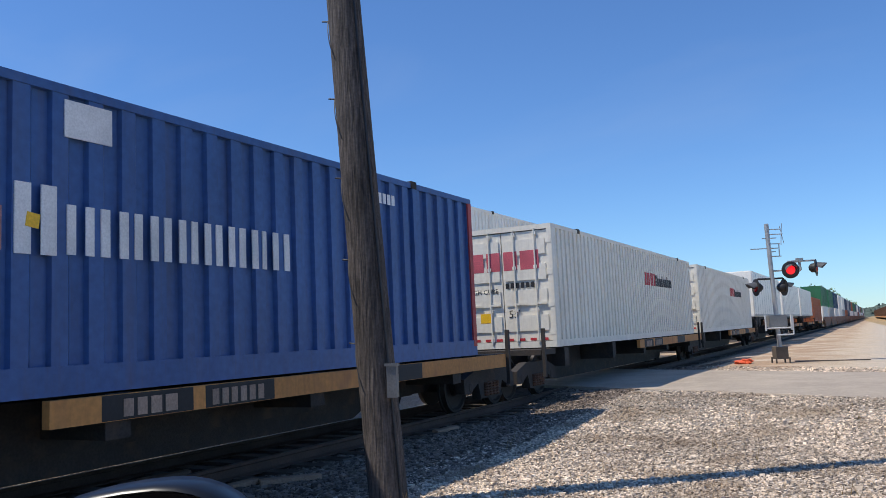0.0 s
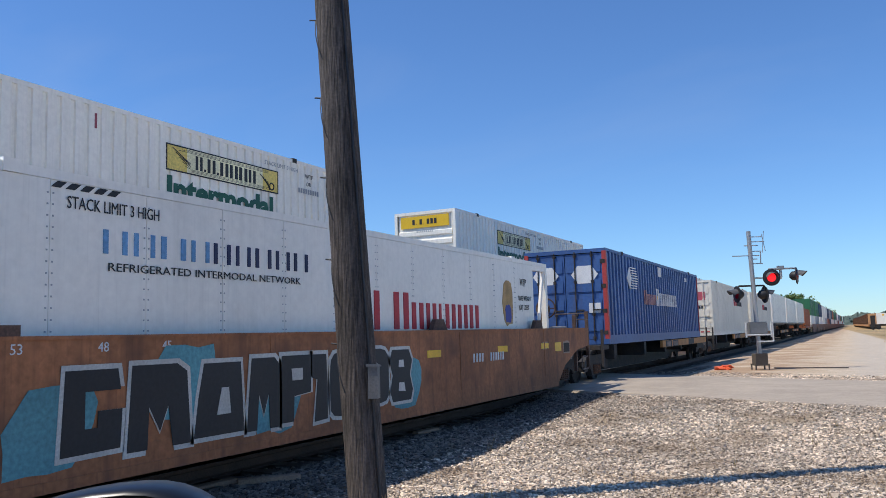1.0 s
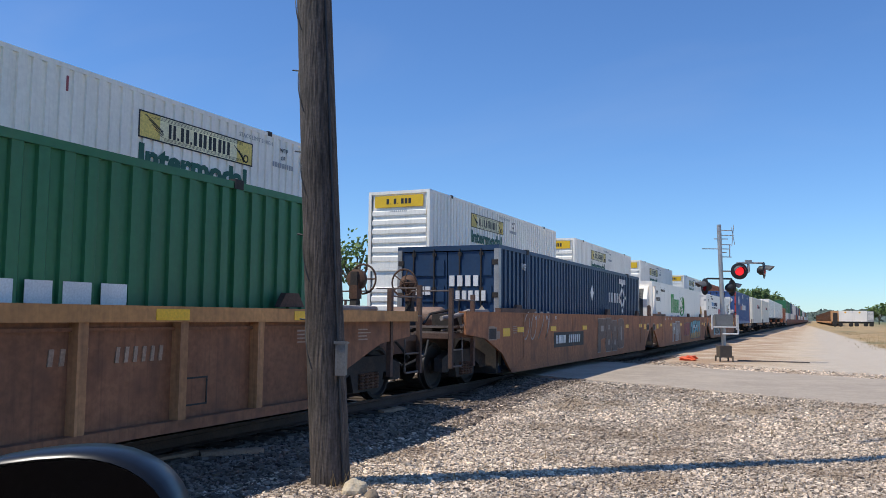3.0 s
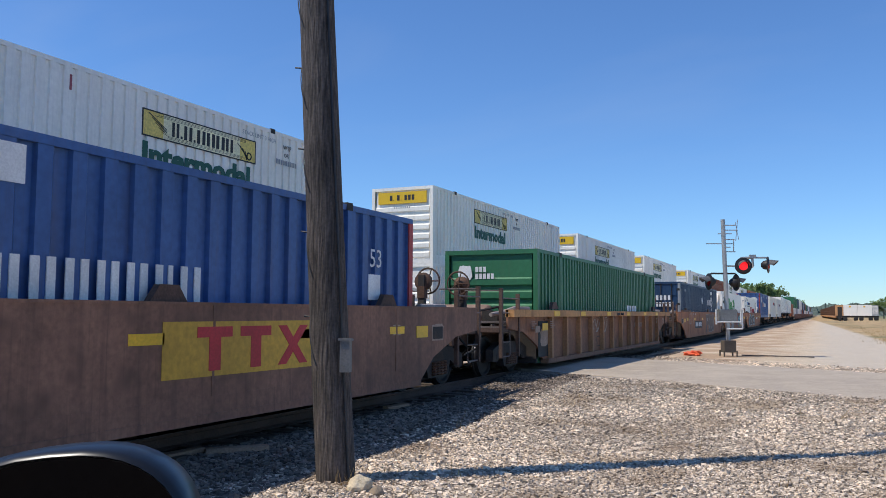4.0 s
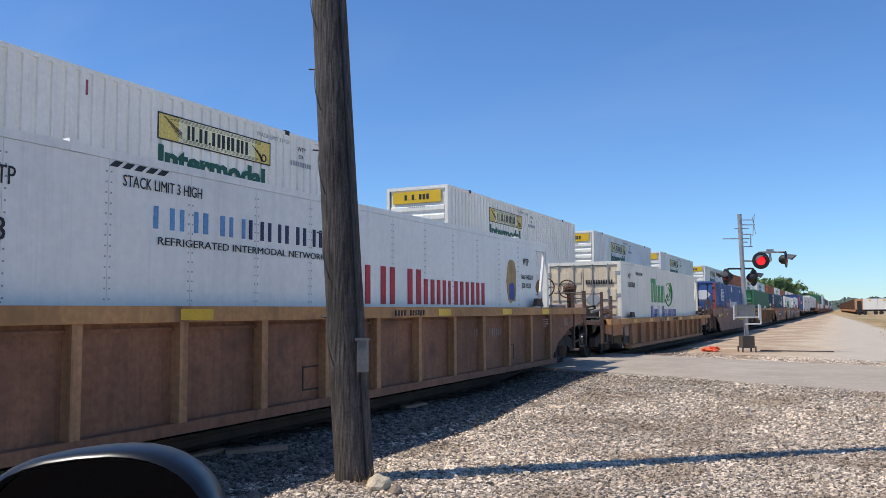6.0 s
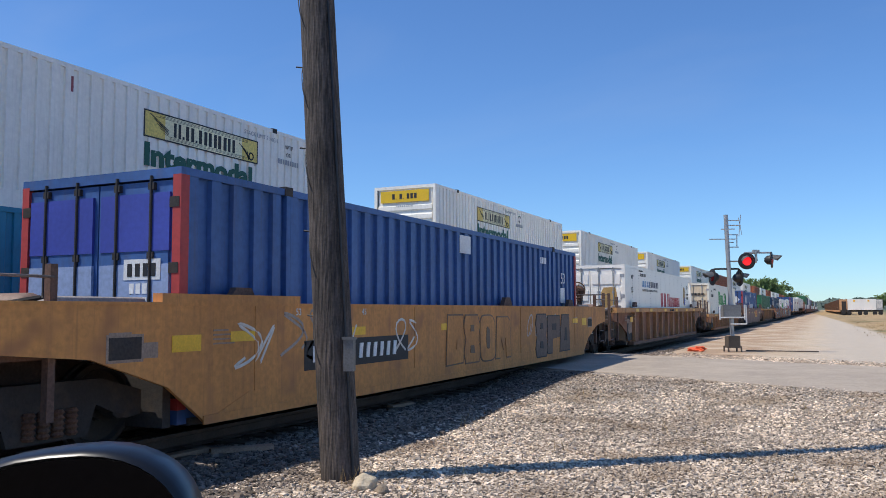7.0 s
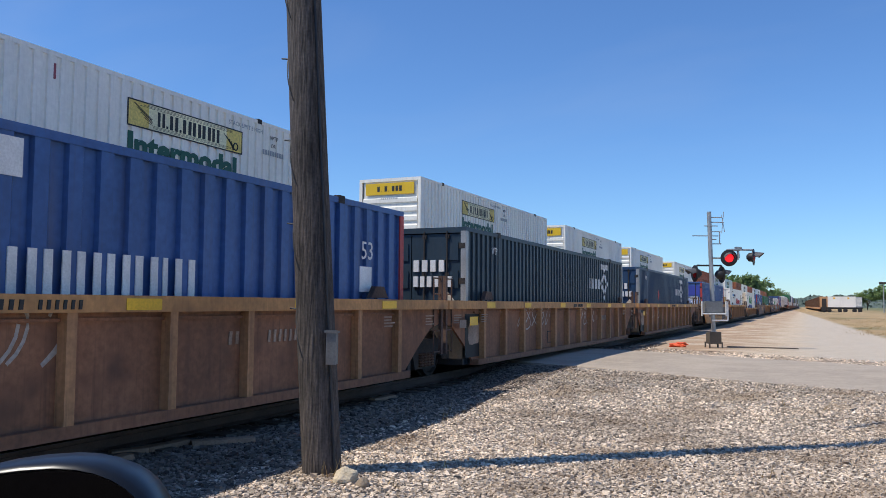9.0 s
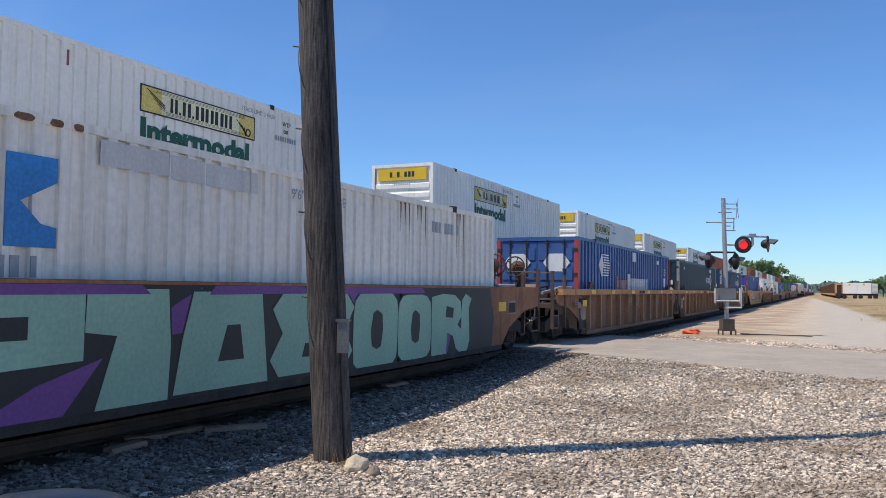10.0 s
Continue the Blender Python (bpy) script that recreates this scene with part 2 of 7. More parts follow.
def door_end(parent, paint, rods, panel_marks=None, bars=4):
    """Two leaves with pressed bars, lock rods, handles and hinges, at y = 0."""
    w = WIDE / 2
    for k, (a, b) in enumerate(((-w + 0.12, -0.012), (0.012, w - 0.12))):
        bm = bmesh.new()
        box(bm, a, b, 0.03, 0.07, 0.16, TALL - 0.14)
        for i in range(bars):
            z = 0.30 + i * (TALL - 0.5) / bars
            h = (TALL - 0.5) / bars
            box(bm, a + 0.06, b - 0.06, 0.005, 0.036, z + h * 0.16, z + h * 0.78)
        leaf = part("door", bm, paint, parent)
        for i in (0.27, 0.73):
            bm = bmesh.new()
            x = a + (b - a) * i
            rod(bm, (x, -0.012, 0.1), (x, -0.012, TALL - 0.08), 0.02, 6)
            for z in (0.2, 0.9, 1.9, TALL - 0.2):
                box(bm, x - 0.045, x + 0.045, -0.02, 0.03, z - 0.04, z + 0.04)
            box(bm, x - 0.02, x + 0.25, -0.03, -0.012, 1.02, 1.06)
            part("lock_rod", bm, rods, leaf)
        bm = bmesh.new()
        x = -w + 0.09 if k == 0 else w - 0.09
        for z in (0.35, 1.0, 1.75, 2.5):
            box(bm, x - 0.07, x + 0.07, -0.01, 0.035, z - 0.06, z + 0.06)
        part("hinge", bm, rods, leaf)


def ridges(y, way, n):
    """The outline of an end sheet with n bars across it."""
    pts = [(y - way * 0.03, 0.15), (y, 0.15)]
    h = (TALL - 0.27 - 0.55 * (way < 0)) / n
    for i in range(n):
        z = 0.2 + i * h
        pts += [(y, z), (y + way * 0.045, z + 0.05), (y + way * 0.045, z + h * 0.58), (y, z + h * 0.58 + 0.04)]
    return pts + [(y, TALL - 0.12), (y - way * 0.03, TALL - 0.12)]


def container(label, paint, style="corrugated", end="doors", frame_paint=None, corner=None, group="", nose="", period=0.29, rail=0.16, door_paint=None):
    """A container 16 m long with its base at z = 0, its rear end at y = 0 and the side that shows at +x."""
    t = thing("shipping_container", Matrix.Identity(4), label, "container", group)
    fp, w = frame_paint or paint, WIDE / 2
    lo = 1.0 if nose == "rear" else 0.13
    hi = LONG - 0.95 if nose == "front" else LONG - 0.13
    bm = bmesh.new()
    for x in (-w, w):
        s = 1 if x > 0 else -1
        box(bm, min(x, x - s * 0.10), max(x, x - s * 0.10), 0, LONG, 0, rail)
        box(bm, min(x, x - s * 0.08), max(x, x - s * 0.08), 0, LONG, TALL - 0.09, TALL)
        if style != "smooth":
            for y in (2.0, LONG - 2.2):
                box(bm, min(x, x - s * 0.08) + (0.004 if s > 0 else -0.004), max(x, x - s * 0.08) + (0.004 if s > 0 else -0.004), y, y + 0.09, 0.16, TALL - 0.085)
    for y in (0, LONG - 0.1):
        box(bm, -w + 0.1, w - 0.1, y, y + 0.1, 0, 0.15)
        box(bm, -w + 0.08, w - 0.08, y, y + 0.1, TALL - 0.12, TALL - 0.002)
    part("frame", bm, fp, t)
    for x in (-w, w):
        s = 1 if x > 0 else -1
        for y in (0.0, LONG - 0.13):
            bm = bmesh.new()
            box(bm, min(x, x - s * 0.12) + s * 0.003, max(x, x - s * 0.12) + s * 0.003, y - 0.003, y + 0.133, 0.16, TALL - 0.085)
            part("corner_post", bm, corner or fp, t)
        for y in (1.96, LONG - 2.24):
            bm = bmesh.new()
            box(bm, x - 0.09, x + 0.09 if s < 0 else x + 0.012, y, y + 0.17, TALL - 0.09, TALL + 0.03)
            part("corner_casting", bm, STEEL_DARK if style != "smooth" else fp, t)
        bm = bmesh.new()
        if style == "corrugated":
            ribbed_wall(bm, 0.13, LONG - 0.13, rail, TALL - 0.09, x - s * 0.012, s, period, 0.042 if period < 0.35 else 0.06, 0.5)
        elif style == "plate":
            ribbed_wall(bm, 0.13, LONG - 0.13, rail, TALL - 0.09, x - s * 0.006, s, 0.305, 0.045, 0.3)
        else:
            box(bm, min(x - s * 0.02, x - s * 0.05), max(x - s * 0.02, x - s * 0.05), lo, hi, 0.16, TALL - 0.09)
        part("side_wall", bm, paint, t)
        for k in range(13 if style == "smooth" else 0):
            a, b = lo + (hi - lo) * k / 13, lo + (hi - lo) * (k + 1) / 13
            bm = bmesh.new()
            box(bm, min(x - s * 0.02, x - s * 0.006), max(x - s * 0.02, x - s * 0.006), a + 0.003, b - 0.003, 0.165, TALL - 0.095)
            part("side_panel", bm, paint, t)
        if style == "smooth":
            bm = bmesh.new()
            for k in range(1, 13):
                y = lo + (hi - lo) * k / 13
                for i in range(24):
                    z = 0.22 + i * 0.107
                    for dy in (-0.03, 0.03):
                        box(bm, min(x - s * 0.001, x - s * 0.007), max(x - s * 0.001, x - s * 0.007), y + dy - 0.008, y + dy + 0.008, z - 0.008, z + 0.008)
            part("rivets", bm, GREY_MARK, t, "rows of grey rivets")["kind"] = "stuff"
    bm = bmesh.new()
    box(bm, -w + 0.08, w - 0.08, lo - 0.03, hi + 0.03, TALL - 0.05, TALL - 0.02)
    part("roof", bm, paint, t)
    bm = bmesh.new()
    box(bm, -w + 0.1, w - 0.1, 0.1, LONG - 0.1, 0.05, 0.1)
    part("floor_pan", bm, STEEL_DARK, t)
    bm = bmesh.new()
    prism(bm, ridges(hi + 0.07, 1, 7), -w + 0.12, w - 0.12)
    part("front_wall", bm, paint, t)
    if nose:
        cooling_nose(t, paint, fp, nose, lo, hi)
    if end == "doors":
        door_end(t, door_paint or paint, GALV if style == "smooth" else (STEEL_DARK if style == "corrugated" else fp))
    elif end == "ribs":
        bm = bmesh.new()
        prism(bm, ridges(0.055, -1, 6), -w + 0.16, w - 0.16)
        part("end_wall", bm, paint, t)
    return t


def cooling_nose(t, paint, fp, where, lo, hi):
    """A cooling unit with a dark louvred grille, set back in the open end frame."""
    w = WIDE / 2
    y0, y1, way = (0.13, lo, -1) if where == "rear" else (hi, LONG - 0.13, 1)
    outer, inner = (y0, y1) if way < 0 else (y1, y0)
    for x in (-w + 0.06, w - 0.06):
        bm = bmesh.new()
        rod(bm, (x, outer, 0.2 if way < 0 else TALL - 0.2), (x, inner, TALL - 0.2 if way < 0 else 0.2), 0.045, 6)
        box(bm, x - 0.05, x + 0.05, min(y0, y1), max(y0, y1), TALL - 0.2, TALL - 0.08)
        part("nose_brace", bm, fp, t)
    if way > 0:
        return
    bm = bmesh.new()
    box(bm, -w + 0.04, w - 0.04, inner - 0.03, inner + 0.03, 0.15, TALL - 0.08)
    part("bulkhead", bm, paint, t)
    f = way * 0.62
    bm = bmesh.new()
    prism(bm, [(inner, 0.3), (inner + f * 0.9, 0.32), (inner + f, 1.2), (inner + f * 0.95, 1.25), (inner, 1.25)], -w + 0.35, w - 0.35)
    part("unit_skirt", bm, paint, t)
    bm = bmesh.new()
    prism(bm, [(inner, 1.25), (inner + f, 1.25), (inner + f, 2.1), (inner + f * 0.55, 2.66), (inner, 2.7)], -w + 0.3, w - 0.3)
    unit = part("cooling_unit", bm, paint, t, "white cooling unit with a dark louvred grille")
    bm = bmesh.new()
    prism(bm, [(inner + f - 0.012, 1.36), (inner + f - 0.012, 2.08), (inner + f * 0.6 - 0.012, 2.58), (inner + f * 0.6 + 0.02, 2.58), (inner + f + 0.02, 2.08), (inner + f + 0.02, 1.36)], -0.82, 0.82)
    part("grille", bm, mat("dark_plastic", (0.03, 0.032, 0.035), 0.5), unit, "dark grille")
    for i in range(10):
        bm = bmesh.new()
        z = 1.38 + i * 0.105
        y = inner + f - way * 0.28 * max(0, z - 2.1) / 0.56
        box(bm, -0.72, 0.72, y - 0.02, y + 0.03, z, z + 0.045)
        part("louvre", bm, mat("louvre_grey", (0.045, 0.047, 0.05), 0.5), unit)


def letter_shapes(bm, x, y, z, widths, height, gap=0.08, slant=0.0, seed=1, stroke=0.38):
    """A run of plain upright bars in pairs; a negative width makes a lower pair."""
    for w in widths:
        h = height if w > 0 else height * 0.74
        w = abs(w)
        k = w * stroke
        for a, b in ((0, k), (w - k, w)) if w > 0.15 else ((0, w * 0.6),):
            prism(bm, [(y + a, z), (y + b, z), (y + b + slant * h, z + h), (y + a + slant * h, z + h)], x, x + 0.014)
        y += w + gap
    return y


# ---- ground ----
NEAR_TRACK, FAR_TRACK = -7.85, -14.25


def step(a, b, v):
    t = min(1.0, max(0.0, (v - a) / (b - a)))
    return t * t * (3 - 2 * t)


def ground_z(x, y):
    """The lot lies low and rises to the level crossing; beyond it the land is flat."""
    d = y + 0.53 * x
    z = -0.28 + 0.28 * step(7.0 + 4.5 * step(-5.2, -2.5, x), 15.8, d)
    if d > 24:
        z -= 0.12 * step(24, 60, d)
    bed = (-0.20 if x > -20 else -0.4) + (0.15 * step(12.0, 15.9, d) * (1 - step(24.2, 28.0, d)) if -13 < x else 0.0)
    on_bed = (1 - step(-6.2, -5.1, x)) * step(-17.8, -16.2, x)
    z = z * (1 - on_bed) + max(bed, z - 0.25) * on_bed if x < -5 else z
    if x < -16:
        z -= 0.4 * step(-16, -20, x) if x > -20 else 0.4
    z += 0.03 * noise.noise((x * 0.35, y * 0.35, 0)) * (1 - step(14, 34, y))
    if x > 3 and y > 40:
        z += 0.25 * step(3, 12, x) * step(40, 60, y) * (0.5 + noise.noise((x * 0.07, y * 0.05, 3)))
    return z


def spaced(stops):
    v = []
    for a, b, s in stops:
        v += list(np.arange(a, b, s))
    return v + [stops[-1][1]]


def ground():
    xs = spaced([(-3000, -300, 450), (-300, -40, 26), (-40, -18, 2), (-18, 8, 0.3), (8, 40, 1.6), (40, 300, 20), (300, 3000, 450)])
    ys = spaced([(-3000, -200, 400), (-200, -10, 19), (-10, 0, 1), (0, 34, 0.3), (34, 80, 1.0), (80, 300, 10), (300, 3000, 300)])
    verts = [(x, y, ground_z(x, y)) for y in ys for x in xs]
    w = len(xs)
    faces = [(j * w + i, j * w + i + 1, (j + 1) * w + i + 1, (j + 1) * w + i) for j in range(len(ys) - 1) for i in range(w - 1)]
    me = bpy.data.meshes.new("ground")
    me.from_pydata(verts, [], faces)
    me.shade_smooth()
    ob = new("ground", me)
    tagged(ob, "pale gravel lot, bare dirt track and dry field beside the line", "ground", kind="structure")
    m = bpy.data.materials.new("gravel_and_field")
    m.use_nodes = True
    n, l = m.node_tree.nodes, m.node_tree.links
    b = n["Principled BSDF"]
    b.inputs["Roughness"].default_value = 0.95
    geo = n.new("ShaderNodeNewGeometry")
    sep = n.new("ShaderNodeSeparateXYZ")
    l.new(geo.outputs["Position"], sep.inputs[0])

    def noise_at(s, detail=5.0):
        t = n.new("ShaderNodeTexNoise")
        t.inputs["Scale"].default_value, t.inputs["Detail"].default_value = s, detail
        l.new(geo.outputs["Position"], t.inputs[0])
        return t.outputs["Fac"]

    def rng(v, a, c, lo=0.0, hi=1.0):
        r = n.new("ShaderNodeMapRange")
        r.interpolation_type = "SMOOTHSTEP"
        for i, q in zip((1, 2, 3, 4), (a, c, lo, hi)):
            r.inputs[i].default_value = q
        l.new(v, r.inputs[0])
        return r.outputs[0]

    def calc(op, a, c):
        q = n.new("ShaderNodeMath")
        q.operation = op
        for s, v in zip(q.inputs, (a, c)):
            if hasattr(v, "is_linked"):
                l.new(v, s)
            else:
                s.default_value = v
        return q.outputs[0]

    def mix(fac, a, c, kind="MIX"):
        x = n.new("ShaderNodeMix")
        x.data_type, x.blend_type = "RGBA", kind
        for s, v in ((x.inputs[0], fac), (x.inputs[6], a), (x.inputs[7], c)):
            if hasattr(v, "is_linked"):
                l.new(v, s)
            else:
                s.default_value = v
        return x.outputs[2]

    wob = calc("MULTIPLY", calc("SUBTRACT", noise_at(0.25), 0.5), 3.0)
    x = calc("ADD", sep.outputs[0], wob)
    y = calc("ADD", sep.outputs[1], calc("MULTIPLY", wob, 0.6))
    d = calc("ADD", y, calc("MULTIPLY", x, 0.53))
    gravel = mix(rng(noise_at(22), 0.35, 0.65), (0.20, 0.165, 0.13, 1), (0.44, 0.375, 0.30, 1))
    gravel = mix(rng(noise_at(0.9), 0.5, 0.72), gravel, (0.38, 0.29, 0.19, 1))
    gravel = mix(rng(noise_at(0.35), 0.56, 0.7), gravel, (0.20, 0.175, 0.15, 1))
    # oily ballast, taken near black: shade under the trains is in this colour
    oily_shaded = mix(rng(noise_at(6), 0.35, 0.65), (0.02, 0.018, 0.016, 1), (0.075, 0.065, 0.055, 1))
    dirt = mix(rng(noise_at(1.2), 0.3, 0.7), (0.52, 0.40, 0.275, 1), (0.62, 0.50, 0.36, 1))
    dirt = mix(calc("MULTIPLY", rng(noise_at(0.45), 0.36, 0.56), rng(x, -0.8, -2.6)), dirt, (0.43, 0.29, 0.18, 1))
    dirt = mix(calc("MULTIPLY", rng(x, -1.0, 0.6), rng(noise_at(14), 0.3, 0.7)), dirt, (0.50, 0.45, 0.385, 1))
    field = mix(rng(noise_at(0.5), 0.4, 0.7), (0.46, 0.32, 0.16, 1), (0.34, 0.225, 0.11, 1))
    field = mix(rng(noise_at(0.12), 0.5, 0.7), field, (0.17, 0.16, 0.07, 1))
    far_grass = mix(rng(noise_at(0.05), 0.4, 0.6), (0.22, 0.20, 0.09, 1), (0.12, 0.15, 0.06, 1))
    out = mix(rng(d, 21, 24.5), gravel, dirt)
    edge_x = calc("ADD", calc("ADD", sep.outputs[0], calc("MULTIPLY", wob, 0.3)), calc("MULTIPLY", sep.outputs[1], 0.027))
    out = mix(calc("MULTIPLY", rng(d, 36, 48), rng(edge_x, 4.4, 5.2)), out, field)
    out = mix(calc("MULTIPLY", rng(y, 120, 190), rng(x, 9.0, 30)), out, far_grass)
    out = mix(rng(x, -19, -23), out, far_grass)
    # the far strip runs on to -21, painting shade beneath the standing cars
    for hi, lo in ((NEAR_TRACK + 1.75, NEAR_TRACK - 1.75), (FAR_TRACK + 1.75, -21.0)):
        out = mix(calc("MULTIPLY", rng(sep.outputs[0], hi, hi - 0.55), rng(sep.outputs[0], lo, lo + 0.55)), out, oily_shaded)
    out = mix(1.0, out, mix(rng(noise_at(45), 0.3, 0.7), (0.75, 0.75, 0.75, 1), (1.2, 1.2, 1.2, 1)), "MULTIPLY")
    l.new(out, b.inputs["Base Color"])
    bp = n.new("ShaderNodeBump")
    bp.inputs["Strength"].default_value, bp.inputs["Distance"].default_value = 0.7, 0.04
    l.new(noise_at(30), bp.inputs["Height"])
    l.new(bp.outputs[0], b.inputs["Normal"])
    me.materials.append(m)


def road():
    """Asphalt from edge to edge, running aslant over the tracks."""
    m = mat("old_asphalt", (0.40, 0.33, 0.255), 0.9, 0, 4, 0.13, bump=0.5, bump_scale=90, dirt=(0.48, 0.395, 0.30), dirt_amount=0.5)
    bm = bmesh.new()
    cols = []
    for i in range(121):
        x = -24 + i * 0.5
        row = []
        for d, dz in ((16.3, -0.10), (16.35, 0.02), (20.1, 0.045), (23.75, 0.02), (23.8, -0.10)):
            y = d - 0.53 * x + 0.18 * noise.noise((x * 0.7, d, 0))
            z = 0.0 if x < -4 else -0.12 * step(6, 40, x)
            row.append(bm.verts.new((x, y, z + dz if -18 < x else z + dz - 0.2 * step(-18, -24, x))))
        cols.append(row)
    for a, b in zip(cols, cols[1:]):
        for i in range(4):
            bm.faces.new((a[i], a[i + 1], b[i + 1], b[i]))
    ob = new("road", mesh_of("road", bm, m))
    tagged(ob, "worn pale grey asphalt road over the crossing", "road", kind="structure")


def track(cx, name, y0, y1, ties_to, clear=None):
    rust = mat("rail_rust", (0.085, 0.05, 0.035), 0.8, 0, 12, 0.3)
    prof = [(-0.07, -0.18), (0.07, -0.18), (0.07, -0.165), (0.012, -0.14), (0.012, -0.05), (0.036, -0.035), (0.036, 0.0), (-0.036, 0.0), (-0.036, -0.035), (-0.012, -0.05), (-0.012, -0.14), (-0.07, -0.165)]
    t = thing("railway_track", Matrix.Translation((cx, 0, 0)), "steel rails on dark timber ties in grey ballast", "track", kind="structure")
    for rx in (-0.752, 0.752):
        bm = bmesh.new()
        a = [bm.verts.new((rx + px, y0, pz)) for px, pz in prof]
        b = [bm.verts.new((rx + px, y1, pz)) for px, pz in prof]
        for i in range(len(prof)):
            bm.faces.new((a[i], a[(i + 1) % len(prof)], b[(i + 1) % len(prof)], b[i]))
        part("rail", bm, rust, t)
        bm = bmesh.new()
        box(bm, rx - 0.03, rx + 0.03, y0, y1, 0.0, 0.003)
        part("rail_head", bm, STEEL_BRIGHT, t, "polished rail head")
    wood = mat("tie_wood", (0.085, 0.065, 0.05), 0.9, 0, 10, 0.35, bump=0.4, by_object=0.3)
    bm = bmesh.new()
    box(bm, -1.3, 1.3, 0, 0.23, -0.30, -0.165)
    me = mesh_of("tie", bm, wood)
    y = -2.0
    while y < ties_to:
        ob = new("tie", me)
        ob.parent = t
        ob.location = (random.uniform(-0.04, 0.04), y, random.uniform(-0.01, 0.008))
        ob.rotation_euler = (0, 0, random.uniform(-0.02, 0.02))
        y += 0.54
    return t


def stones(name, label, material, count, place, size, seed):
    """Loose crushed stones, each a small broken block."""
    r = np.random.default_rng(seed)
    base = np.array([(x, y, z) for x in (-0.66, 0.66) for y in (-0.66, 0.66) for z in (-0.66, 0.66)], float)
    tri = np.array([(0, 1, 3), (0, 3, 2), (4, 6, 7), (4, 7, 5), (0, 4, 5), (0, 5, 1), (2, 3, 7), (2, 7, 6), (0, 2, 6), (0, 6, 4), (1, 5, 7), (1, 7, 3)])
    V, Fc, k = [], [], 0
    for _ in range(count):
        x, y = place(r)
        s = size * r.uniform(0.5, 1.0) * (1.6 if r.random() < 0.04 else 1.0)
        v = base * r.uniform(0.62, 1.15, (8, 1)) * s * np.array([1.0, r.uniform(0.65, 1.1), r.uniform(0.5, 0.85)]) + r.uniform(-0.2, 0.2, (8, 3)) * s
        a = r.uniform(0, math.tau)
        c, q = math.cos(a), math.sin(a)
        e = r.uniform(-0.5, 0.5)
        v = v @ np.array([[1, 0, 0], [0, math.cos(e), -math.sin(e)], [0, math.sin(e), math.cos(e)]]) @ np.array([[c, -q, 0], [q, c, 0], [0, 0, 1]])
        v += (x, y, ground_z(x, y) + s * 0.25)
        V.append(v)
        Fc.append(tri + k)
        k += 8
    me = bpy.data.meshes.new(name)
    me.from_pydata(np.concatenate(V).tolist(), [], np.concatenate(Fc).tolist())
    me.materials.append(material)
    return tagged(new(name, me), label, "gravel", kind="stuff")


# ---- pole, signal, mirror ----
def tube(bm, points, r, n=6):
    """One continuous tube through the points."""
    points = [Vector(p) for p in points]
    rings = []
    for i, p in enumerate(points):
        d = points[min(i + 1, len(points) - 1)] - points[max(i - 1, 0)]
        q = d.to_track_quat("Z", "Y")
        rings.append([bm.verts.new(p + q @ Vector((r * math.cos(k * math.tau / n), r * math.sin(k * math.tau / n), 0))) for k in range(n)])
    for a, b in zip(rings, rings[1:]):
        for k in range(n):
            bm.faces.new((a[k], a[(k + 1) % n], b[(k + 1) % n], b[k]))
    bm.faces.new(rings[0][::-1]), bm.faces.new(rings[-1])


